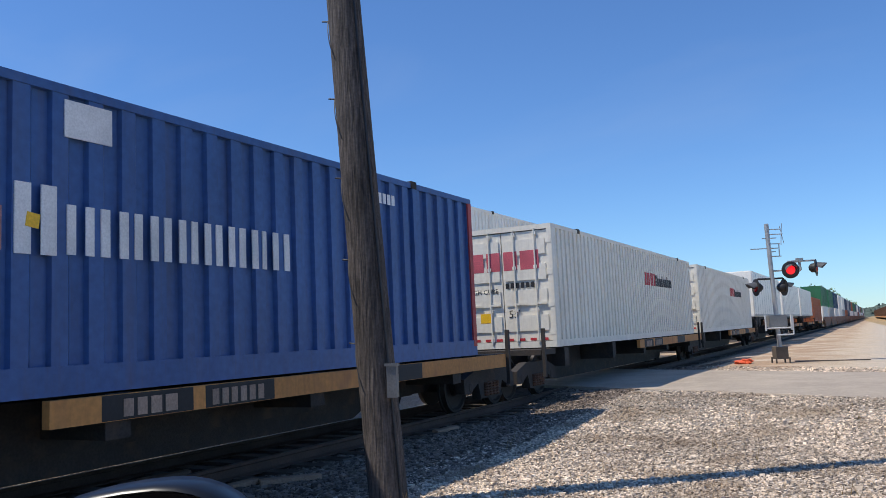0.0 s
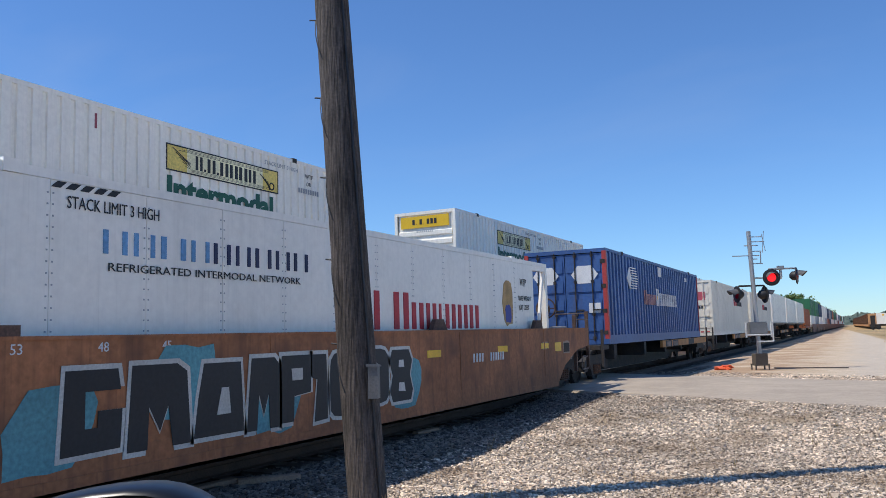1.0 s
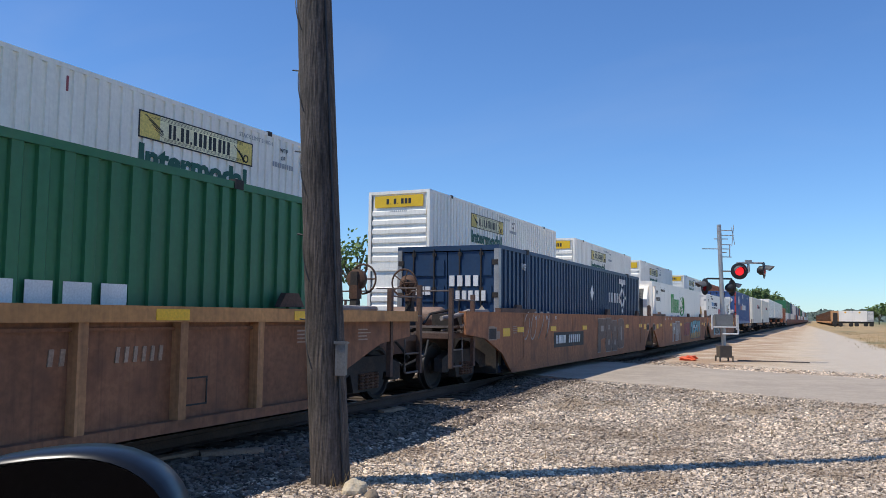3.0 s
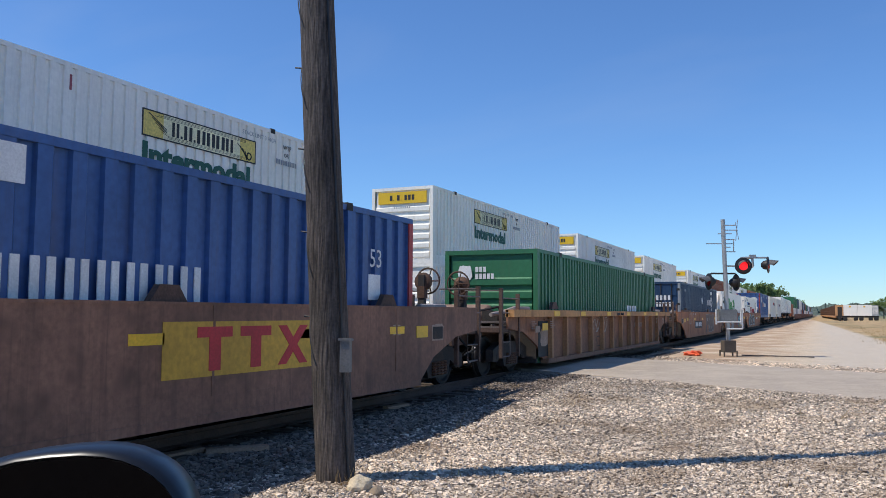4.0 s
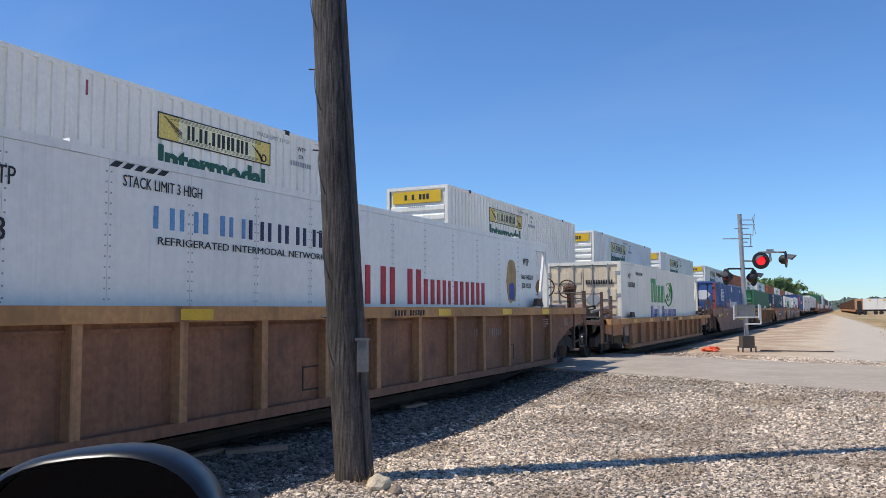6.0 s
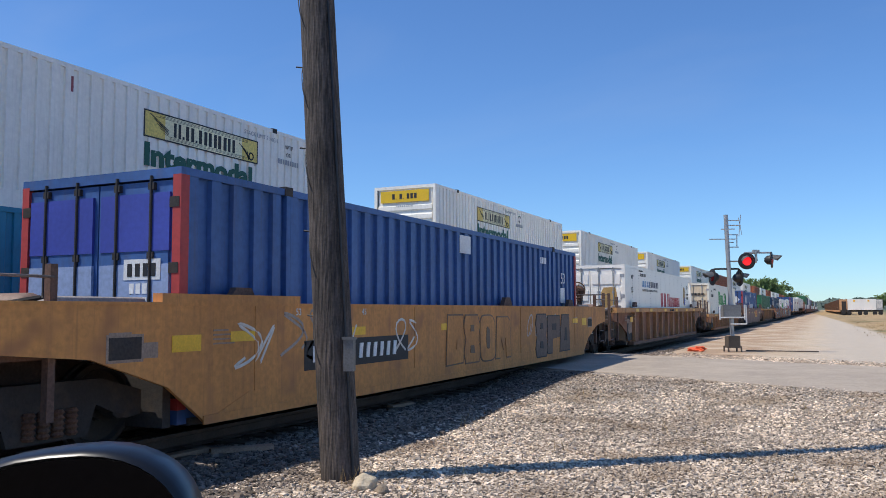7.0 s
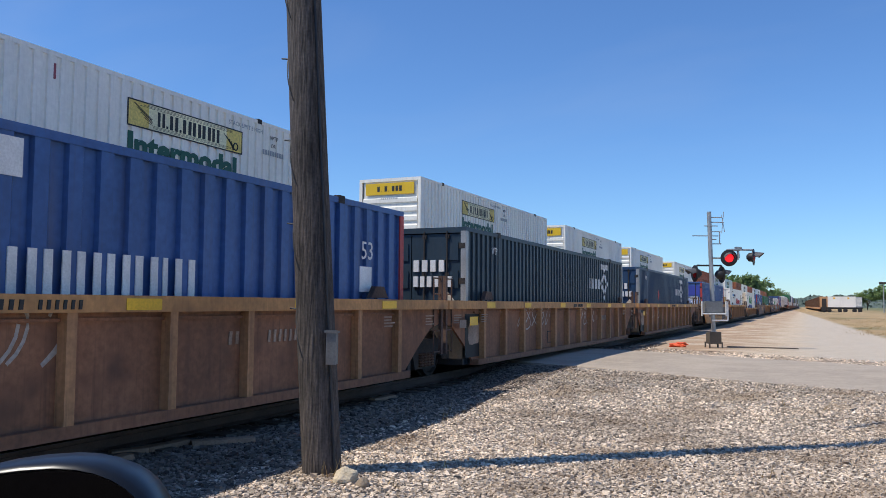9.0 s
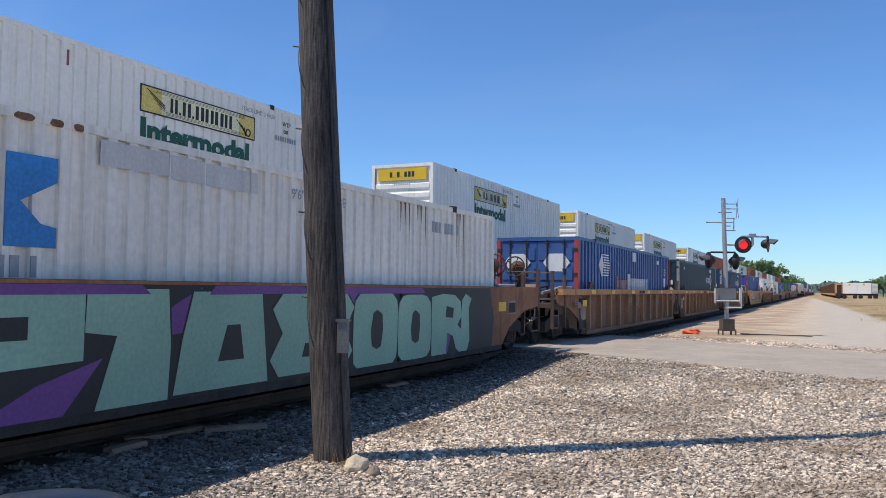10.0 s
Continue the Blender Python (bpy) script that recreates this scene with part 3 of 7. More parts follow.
def utility_pole():
    base, top = Vector((-4.58, 7.36, -0.5)), Vector((-5.535, 7.36, 14.0))
    t = thing("utility_pole", Matrix.Identity(4), "weathered grey-brown leaning wooden utility pole in gravel", "pole")
    wood = mat("weathered_wood", (0.076, 0.062, 0.054), 0.9, 0, 9, 0.35, bump=0.0)
    n, l = wood.node_tree.nodes, wood.node_tree.links
    b = n["Principled BSDF"]
    co, mp, tx, bp = n.new("ShaderNodeTexCoord"), n.new("ShaderNodeMapping"), n.new("ShaderNodeTexNoise"), n.new("ShaderNodeBump")
    mp.inputs["Scale"].default_value = (11, 11, 0.9)
    tx.inputs["Scale"].default_value, tx.inputs["Detail"].default_value = 4.0, 8.0
    bp.inputs["Strength"].default_value, bp.inputs["Distance"].default_value = 0.9, 0.03
    l.new(co.outputs["Object"], mp.inputs[0]), l.new(mp.outputs[0], tx.inputs[0]), l.new(tx.outputs["Fac"], bp.inputs["Height"]), l.new(bp.outputs[0], b.inputs["Normal"])
    old = b.inputs["Base Color"].links[0].from_socket
    mx, mr = n.new("ShaderNodeMix"), n.new("ShaderNodeMapRange")
    mx.data_type, mx.blend_type = "RGBA", "MULTIPLY"
    mx.inputs[0].default_value = 1.0
    mr.inputs[1].default_value, mr.inputs[2].default_value, mr.inputs[3].default_value, mr.inputs[4].default_value = 0.32, 0.68, 0.35, 1.5
    l.new(tx.outputs["Fac"], mr.inputs[0]), l.new(old, mx.inputs[6]), l.new(mr.outputs[0], mx.inputs[7]), l.new(mx.outputs[2], b.inputs["Base Color"])
    bm = bmesh.new()
    rings, N, M = [], 28, 80
    for j in range(M + 1):
        f = j / M
        c = base.lerp(top, f)
        rad = 0.203 - 0.035 * f - 0.07 * step(0.42, 1.0, f)
        ring = []
        for i in range(N):
            a = math.tau * i / N
            rr = rad * (1 + 0.05 * noise.noise((math.cos(a) * 1.4, math.sin(a) * 1.4, f * 4)) + 0.025 * noise.noise((math.cos(a) * 7, math.sin(a) * 7, f * 5)))
            ring.append(bm.verts.new(c + Vector((rr * math.cos(a), rr * math.sin(a), 0))))
        rings.append(ring)
    for p, q in zip(rings, rings[1:]):
        for i in range(N):
            bm.faces.new((p[i], p[(i + 1) % N], q[(i + 1) % N], q[i]))
    bm.faces.new(rings[-1])
    shaft = part("shaft", bm, wood, t, smooth=True)

    def at(z, a, out=0.0):
        f = (z - base.z) / (top.z - base.z)
        c = base.lerp(top, f)
        rad = 0.203 - 0.035 * f - 0.07 * step(0.42, 1.0, f) + out
        return c + Vector((math.cos(a) * rad, math.sin(a) * rad, 0))

    cable = mat("black_cable", (0.025, 0.025, 0.027), 0.6)
    # camera side is about -62 degrees from +x
    bm = bmesh.new()
    tube(bm, [at(z, radians(-22), 0.012) for z in np.linspace(-0.4, 11.5, 24)], 0.012)
    part("conduit", bm, cable, t, "thin black riser conduit")
    for z in (0.85 + 0.90 * i for i in range(6)):
        bm = bmesh.new()
        pts = [at(z + 0.55 - 0.5 * k, radians(-165 + 60 * k), 0.01) for k in np.linspace(0, 1, 8)]
        tube(bm, pts, 0.006, 5)
        rod(bm, at(z + 0.55, radians(-165), 0.0), at(z + 0.56, radians(-165), 0.08), 0.009, 5)
        part("wire_staple", bm, cable, t)
    bm = bmesh.new()
    c = at(1.02, radians(-20), 0.05)
    box(bm, -0.05, 0.05, -0.065, 0.065, -0.18, 0.14)
    prism(bm, [(-0.08, 0.14), (0.08, 0.14), (0.08, 0.155), (-0.08, 0.17)], -0.065, 0.065)
    bmesh.ops.rotate(bm, cent=(0, 0, 0), matrix=Matrix.Rotation(radians(20), 3, "Z"), verts=bm.verts)
    bmesh.ops.translate(bm, vec=c, verts=bm.verts)
    part("meter_box", bm, mat("box_grey", (0.14, 0.14, 0.14), 0.55, 0.2, 12, 0.25, streak=0.3), t, "grey metal junction box")
    bm = bmesh.new()
    c = base.lerp(top, 0.968)
    rod(bm, c + Vector((-0.82, 0.42, 0)), c + Vector((0.75, 1.35, 0)), 0.05, 6)
    rod(bm, c, c + Vector((-0.05, 0.9, 0)), 0.04, 6)
    part("crossarm", bm, wood, t)


def boulder(x, y, s, label, color, seed):
    bm = bmesh.new()
    bmesh.ops.create_icosphere(bm, subdivisions=3, radius=s)
    for v in bm.verts:
        v.co *= 1 + 0.35 * noise.noise(v.co / s * 1.1 + Vector((seed, 0, 0))) + 0.06 * noise.noise(v.co / s * 5)
        v.co.z *= 0.85
    ob = new("boulder", mesh_of("boulder", bm, mat("boulder_" + str(seed), color, 0.9, 0, 14, 0.2, bump=0.4)))
    ob.location = (x, y, ground_z(x, y) + s * 0.45)
    tagged(ob, label, "stone")


def crossing_signal():
    mx, my = -2.96, 30.0
    gz0 = ground_z(mx, my)
    t = thing("crossing_signal", Matrix.Translation((mx, my, gz0)) @ pose(0, 0, 0, 0, 0, 25), "galvanised crossing signal mast with red flashing lamps", "signal")
    black = mat("signal_black", (0.015, 0.015, 0.016), 0.55)
    bm = bmesh.new()
    rod(bm, (0, 0, 0.5), (-0.1, 0, 4.75), 0.075, 12)
    part("mast", bm, GALV, t, smooth=True)
    bm = bmesh.new()
    box(bm, -0.2, 0.2, -0.2, 0.2, 0.14, 0.55)
    for x in (-0.22, 0.22):
        for y in (-0.22, 0.22):
            rod(bm, (x, y, -0.1), (x, y, 0.2), 0.03, 6)
    part("base", bm, mat("signal_base", (0.09, 0.075, 0.06), 0.8, 0, 10, 0.3), t)
    lens = mat("red_lens", (0.25, 0.01, 0.012), 0.25)
    lit = bpy.data.materials.new("lit_red_lens")
    lit.use_nodes = True
    e = lit.node_tree.nodes["Principled BSDF"]
    e.inputs["Base Color"].default_value = (0.5, 0.01, 0.015, 1)
    e.inputs["Emission Color"].default_value = (1.0, 0.02, 0.03, 1)
    e.inputs["Emission Strength"].default_value = 0.9

    def lamp(c, way, glow):
        c, way = Vector(c), Vector(way).normalized()
        bm = bmesh.new()
        lathe(bm, c, way, [(-0.02, 0.29), (0.0, 0.29), (0.005, 0.28)], 24)
        lathe(bm, c - way * 0.16, way, [(-0.08, 0.07), (0, 0.15), (0.16, 0.17)], 16)
        plate = part("lamp_head", bm, black, t, smooth=True)
        bm = bmesh.new()
        lathe(bm, c + way * 0.006, way, [(0, 0.155), (0.03, 0.12), (0.045, 0.05)], 18)
        part("lens", bm, lit if glow else lens, plate, smooth=True)
        bm = bmesh.new()
        q = way.to_track_quat("Z", "Y")
        up = Vector((0, 0, 1))
        side = way.cross(up).normalized()
        prev = None
        for i in range(11):
            a = radians(10 + 16 * i)
            rim = c + side * 0.185 * math.cos(a) + up * 0.185 * math.sin(a)
            tip = rim + way * (0.12 + 0.22 * math.sin(a)) - up * 0.05
            pts = [rim, tip, tip + up * 0.008, rim + up * 0.008]
            cur = [bm.verts.new(p) for p in pts]
            if prev:
                for j in range(4):
                    bm.faces.new((prev[j], prev[(j + 1) % 4], cur[(j + 1) % 4], cur[j]))
            else:
                bm.faces.new(cur)
            prev = cur
        bm.faces.new(prev)
        part("visor", bm, mat("visor_grey", (0.10, 0.10, 0.10), 0.5), plate)

    lamp((0.52, -0.18, 3.12), (-0.1, -1, 0), True)
    lamp((1.42, -0.1, 3.16), (0.95, -0.55, 0), False)
    lamp((-0.62, 0.05, 2.58), (-1, -0.12, 0), False)
    lamp((0.36, 0.1, 2.55), (1, 0.1, 0), False)
    bm = bmesh.new()
    rod(bm, (-0.02, 0, 3.12), (0.4, -0.05, 3.12), 0.03, 6)
    part("lamp_bracket", bm, GALV, t)
    bm = bmesh.new()
    pipe(bm, [(0.5, 0, 3.4), (0.9, 0, 3.42), (0.92, 0, 3.12), (0.72, 0, 3.05)], 0.045, 8)
    rod(bm, (0.9, 0, 3.42), (1.42, 0, 3.42), 0.035, 6)
    rod(bm, (1.42, 0, 3.42), (1.42, -0.02, 3.2), 0.03, 6)
    box(bm, 0.8, 1.02, -0.05, 0.05, 3.4, 3.52)
    part("lamp_arm", bm, GALV, t)
    bm = bmesh.new()
    pipe(bm, [(-0.72, 0, 2.55), (-0.55, 0, 2.86), (0.3, 0, 2.86), (0.36, 0, 2.6)], 0.035, 6)
    part("lower_arm", bm, black, t)
    for z, a, b in ((3.62, 0.0, 0.32), (3.9, -0.62, 0.22), (4.05, 0.0, 0.3), (4.25, -0.2, 0.2), (4.38, 0.0, 0.42), (4.55, 0.0, 0.36), (3.78, 0.0, 0.15)):
        bm = bmesh.new()
        rod(bm, (a - 0.08, 0, z), (b, 0, z), 0.018, 5)
        part("rung", bm, GALV, t)
    bm = bmesh.new()
    rod(bm, (0.34, 0, 4.0), (0.42, 0, 4.75), 0.014, 5)
    rod(bm, (0.44, 0, 4.05), (0.34, 0, 4.65), 0.012, 5)
    rod(bm, (0.26, 0, 3.62), (0.27, 0, 4.05), 0.02, 5)
    part("antenna", bm, GALV, t)
    bm = bmesh.new()
    for x in (-0.45, 0.4):
        rod(bm, (x, -0.15, 1.1), (x, -0.15, 1.62), 0.03, 6)
    rod(bm, (-0.45, -0.15, 1.18), (0.45, -0.15, 1.18), 0.03, 6)
    rod(bm, (-0.1, -0.15, 0.95), (0.45, -0.15, 0.95), 0.03, 6)
    rod(bm, (0.45, -0.15, 0.95), (0.45, -0.15, 1.6), 0.03, 6)
    part("maintenance_rail", bm, mat("pale_grey_paint", (0.6, 0.6, 0.58), 0.6), t)
    bm = bmesh.new()
    box(bm, -0.32, 0.3, -0.12, 0.16, 1.2, 1.62)
    bmesh.ops.bevel(bm, geom=bm.edges[:], offset=0.03, segments=2, affect="EDGES")
    part("gate_motor", bm, mat("dull_aluminium", (0.25, 0.25, 0.24), 0.5, 0.3), t)
    # a board lies on the gravel behind the mast
    bm = bmesh.new()
    box(bm, 0, 2.3, 0, 0.09, 0, 0.035)
    ob = new("timber_plank", mesh_of("timber_plank", bm, mat("tie_wood", (0.085, 0.065, 0.05))))
    ob.matrix_world = Matrix.Translation((mx + 0.4, my + 0.3, gz0 + 0.02)) @ pose(0, 0, 0, 0, 0, -4)
    tagged(ob, "dark timber plank lying on gravel by the signal", "plank")
    bm = bmesh.new()
    bmesh.ops.create_icosphere(bm, subdivisions=3, radius=0.2)
    for v in bm.verts:
        v.co *= 1 + 0.7 * noise.noise(v.co * 9) + 0.3 * noise.noise(v.co * 22)
        v.co.x, v.co.z = v.co.x * 1.5, v.co.z * 0.55 + 0.06
    ob = new("orange_scrap", mesh_of("orange_scrap", bm, mat("orange_plastic", (0.75, 0.13, 0.05), 0.6)))
    ob.location = (mx - 1.15, my - 0.1, ground_z(mx - 1.1, my))
    tagged(ob, "crumpled orange plastic scrap on the stones", "scrap")


def car_mirror():
    """The door mirror of the parked vehicle, low before the camera."""
    t = thing("car_door", pose(0, 0, 1.45, 0, 0, 25.26) @ pose(0, 0, 0, 4.4), "black door of a parked car with its wing mirror", "car door")
    bm = bmesh.new()
    w, h = 0.114, 0.105
    rings = []
    for k, f in ((-0.004, 0.955), (-0.002, 0.975), (0.004, 0.99), (0.014, 1.0), (0.05, 0.95), (0.09, 0.82), (0.12, 0.55), (0.13, 0.1)):
        ring = []
        for i in range(40):
            a = math.tau * i / 40
            c, s = math.cos(a), math.sin(a)
            e = 0.76
            ring.append(bm.verts.new((w * f * abs(c) ** e * (1 if c > 0 else -1), k, h * f * abs(s) ** e * (1 if s > 0 else -1))))
        rings.append(ring)
    for p, q in zip(rings, rings[1:]):
        for i in range(40):
            bm.faces.new((p[i], p[(i + 1) % 40], q[(i + 1) % 40], q[i]))
    bm.faces.new(rings[-1])
    inner = [bm.verts.new((v.co.x * 0.975, 0.002, v.co.z * 0.965)) for v in rings[0]]
    deep = [bm.verts.new((v.co.x, 0.03, v.co.z)) for v in inner]
    for i in range(40):
        bm.faces.new((rings[0][i], inner[i], inner[(i + 1) % 40], rings[0][(i + 1) % 40]))
        bm.faces.new((inner[i], deep[i], deep[(i + 1) % 40], inner[(i + 1) % 40]))
    housing = part("mirror_housing", bm, BLACK_GLOSS, t, "glossy black mirror housing", smooth=True)
    housing.location = (-0.304, 0.68, -0.272)
    housing.rotation_euler = (0, radians(-6), 0)
    bm = bmesh.new()
    vs = [bm.verts.new((math.copysign(abs(math.cos(math.tau * i / 40)) ** 0.76, math.cos(math.tau * i / 40)) * w * 0.93, 0.014, math.copysign(abs(math.sin(math.tau * i / 40)) ** 0.76, math.sin(math.tau * i / 40)) * h * 0.92)) for i in range(40)]
    bm.faces.new(vs)
    # near-black base colour stands in for the reflection of an unbuilt car interior
    part("mirror_glass", bm, mat("dark_reflection_mirror", (0.009, 0.009, 0.011), 0.05, 1.0, 3, 0.02), housing)
    bm = bmesh.new()
    rod(bm, (-0.25, 0.72, -0.30), (0.04, 0.75, -0.5), 0.03, 10)
    part("mirror_arm", bm, BLACK_GLOSS, t)
    bm = bmesh.new()
    prism(bm, [(-0.6, -0.46), (1.05, -0.46), (1.15, -0.7), (1.15, -1.45), (-0.6, -1.45)], 0.0, 0.08)
    bmesh.ops.bevel(bm, geom=bm.edges[:], offset=0.03, segments=2, affect="EDGES")
    part("door_panel", bm, BLACK_GLOSS, t)


# ---- trees ----
def leaf_mat(name, c):
    return mat(name, c, 0.8, 0, 2, 0.3, by_island=0.35)


def tree(x, y, height, spread, seed, leaves, label, leafsize=0.5, z=None):
    r = random.Random(seed)
    z = ground_z(x, y) - 0.1 if z is None else z
    t = thing("tree", Matrix.Translation((x, y, z)), label, "tree")
    bark = mat("bark", (0.09, 0.07, 0.05), 0.95, 0, 8, 0.3)
    bm = bmesh.new()
    rod(bm, (0, 0, 0), (0, 0, height * 0.5), 0.03 * height, 8, 0.018 * height)
    tips = []
    for i in range(9):
        a, f = r.uniform(0, 6.28), r.uniform(0.25, 0.5)
        e = Vector((math.cos(a) * spread * r.uniform(0.4, 0.8), math.sin(a) * spread * r.uniform(0.4, 0.8), height * r.uniform(0.55, 0.9)))
        rod(bm, (0, 0, height * f), e, 0.014 * height, 6, 0.004 * height)
        tips.append(e)
    part("trunk", bm, bark, t)
    V, Fc = [], []
    clumps = [(e + Vector((r.gauss(0, 1), r.gauss(0, 1), r.gauss(0, 0.6))) * spread * 0.25, spread * r.uniform(0.16, 0.36)) for e in tips for _ in range(4)]
    for i in range(leaves):
        c, rad = r.choice(clumps)
        v = Vector((r.gauss(0, 1), r.gauss(0, 1), r.gauss(0, 0.8)))
        p = c + v.normalized() * rad * r.uniform(0.5, 1.0)
        p.z = max(p.z, height * 0.12)
        u = Vector((r.gauss(0, 1), r.gauss(0, 1), r.gauss(0, 1))).normalized()
        w = u.orthogonal().normalized()
        s = leafsize * r.uniform(0.5, 1.1)
        k = len(V)
        V += [p + u * s, p + w * s * 0.6, p - u * s * 0.8, p - w * s * 0.6]
        Fc.append((k, k + 1, k + 2, k + 3))
    me = bpy.data.meshes.new("crown")
    me.from_pydata([tuple(v) for v in V], [], Fc)
    me.materials.append(leaf_mat("leaves", (0.135, 0.20, 0.06)))
    ob = new("crown", me)
    ob.parent = t
    return t


def far_woods():
    """Low wooded ridges on the horizon: bumpy banks with loose leaf clumps along their tops."""
    r = random.Random(8)
    V, Fc = [], []
    for band, (dist, h, a0, a1) in enumerate(((1500, 17, -80, 62), (820, 8.5, 1.6, 62), (700, 9, -80, -7))):
        n = int((a1 - a0) * 9)
        rows = 7
        k0 = len(V)
        for i in range(n + 1):
            a = radians(a0 + (a1 - a0) * i / n)
            top = h * (1 + 0.35 * noise.noise((a * 14, band * 7, 0)) + 0.22 * noise.noise((a * 70, band * 7, 0)) + 0.12 * noise.noise((a * 260, band * 7, 0)))
            for j in range(rows):
                f = j / (rows - 1)
                d = dist + 60 * f + 14 * noise.noise((a * 150, f * 4, band))
                V.append((d * math.sin(a), d * math.cos(a), -2 + (top + 2) * f ** 0.8))
        for i in range(n):
            for j in range(rows - 1):
                k = k0 + i * rows + j
                Fc.append((k, k + rows, k + rows + 1, k + 1))
        for i in range(n * 6):
            a = radians(r.uniform(a0, a1))
            f = r.uniform(0.2, 1.04)
            top = h * (1 + 0.35 * noise.noise((a * 14, band * 7, 0)) + 0.22 * noise.noise((a * 70, band * 7, 0)) + 0.12 * noise.noise((a * 260, band * 7, 0)))
            d = dist - 8 + 60 * f
            p = Vector((d * math.sin(a), d * math.cos(a), -2 + (top + 2) * f ** 0.8))
            q = dist / 1500 * r.uniform(1.2, 2.8)
            u = Vector((r.gauss(0, 1), r.gauss(0, 1), r.gauss(0, 0.7))).normalized()
            w = u.orthogonal().normalized()
            k = len(V)
            V += [tuple(p + u * q), tuple(p + w * q), tuple(p - u * q), tuple(p - w * q)]
            Fc.append((k, k + 1, k + 2, k + 3))
    me = bpy.data.meshes.new("far_woods")
    me.from_pydata(V, [], Fc)
    me.materials.append(mat("hazy_leaves", (0.095, 0.125, 0.10), 0.9, 0, 0.05, 0.2, by_island=0.2))
    tagged(new("far_woods", me), "low green woods along the horizon", "woods", kind="stuff")


def scrap_wood():
    """Split timber lying beside the rail."""
    r = random.Random(12)
    for i, (x, y) in enumerate(((-6.65, 7.1), (-6.5, 7.6), (-6.8, 6.7), (-6.45, 6.2), (-8.0, 7.2), (-6.6, 12.2))):
        bm = bmesh.new()
        l = r.uniform(0.4, 0.9)
        prism(bm, [(0, 0), (0.14, 0.01), (0.12, 0.06), (0.02, 0.05)], 0, l)
        ob = new("timber_scrap", mesh_of("timber_scrap", bm, mat("split_timber", (0.30, 0.19, 0.12), 0.9, 0, 12, 0.3, bump=0.3, by_object=0.3)))
        ob.matrix_world = Matrix.Translation((x, y, ground_z(x, y) + 0.02)) @ pose(0, 0, 0, 0, 0, r.uniform(40, 110))
        tagged(ob, "split brown timber scrap on the ballast", "wood", "timber scraps by the rail")


def dry_tufts():
    """Thin dry stalks at the foot of the pole and on the verge."""
    r = random.Random(9)
    V, Fc = [], []
    spots = [(-4.4, 7.12, 10), (-4.3, 7.2, 8), (-3.6, 7.0, 5)] + [(r.uniform(-5.2, 3), r.uniform(8, 16), 3) for _ in range(26)] + [(r.uniform(3, 30), r.uniform(45, 120), 14) for _ in range(260)]
    for x, y, n in spots:
        for _ in range(n):
            px, py = x + r.gauss(0, 0.05 if y < 40 else 0.5), y + r.gauss(0, 0.05 if y < 40 else 0.5)
            h = r.uniform(0.06, 0.22) if y < 40 else r.uniform(0.05, 0.16)
            a = r.uniform(0, 6.28)
            z = ground_z(px, py)
            d = Vector((math.cos(a), math.sin(a), 0)) * (0.006 if y < 40 else 0.02)
            k = len(V)
            V += [Vector((px, py, z)) - d, Vector((px, py, z)) + d, Vector((px + r.gauss(0, 0.05), py + r.gauss(0, 0.05), z + h))]
            Fc.append((k, k + 1, k + 2))
    me = bpy.data.meshes.new("dry_grass")
    me.from_pydata([tuple(v) for v in V], [], Fc)
    me.materials.append(mat("straw", (0.36, 0.25, 0.11), 0.9, 0, 3, 0.3, by_island=0.3))
    tagged(new("dry_grass", me), "thin dry grass stalks in the gravel", "grass", kind="stuff")


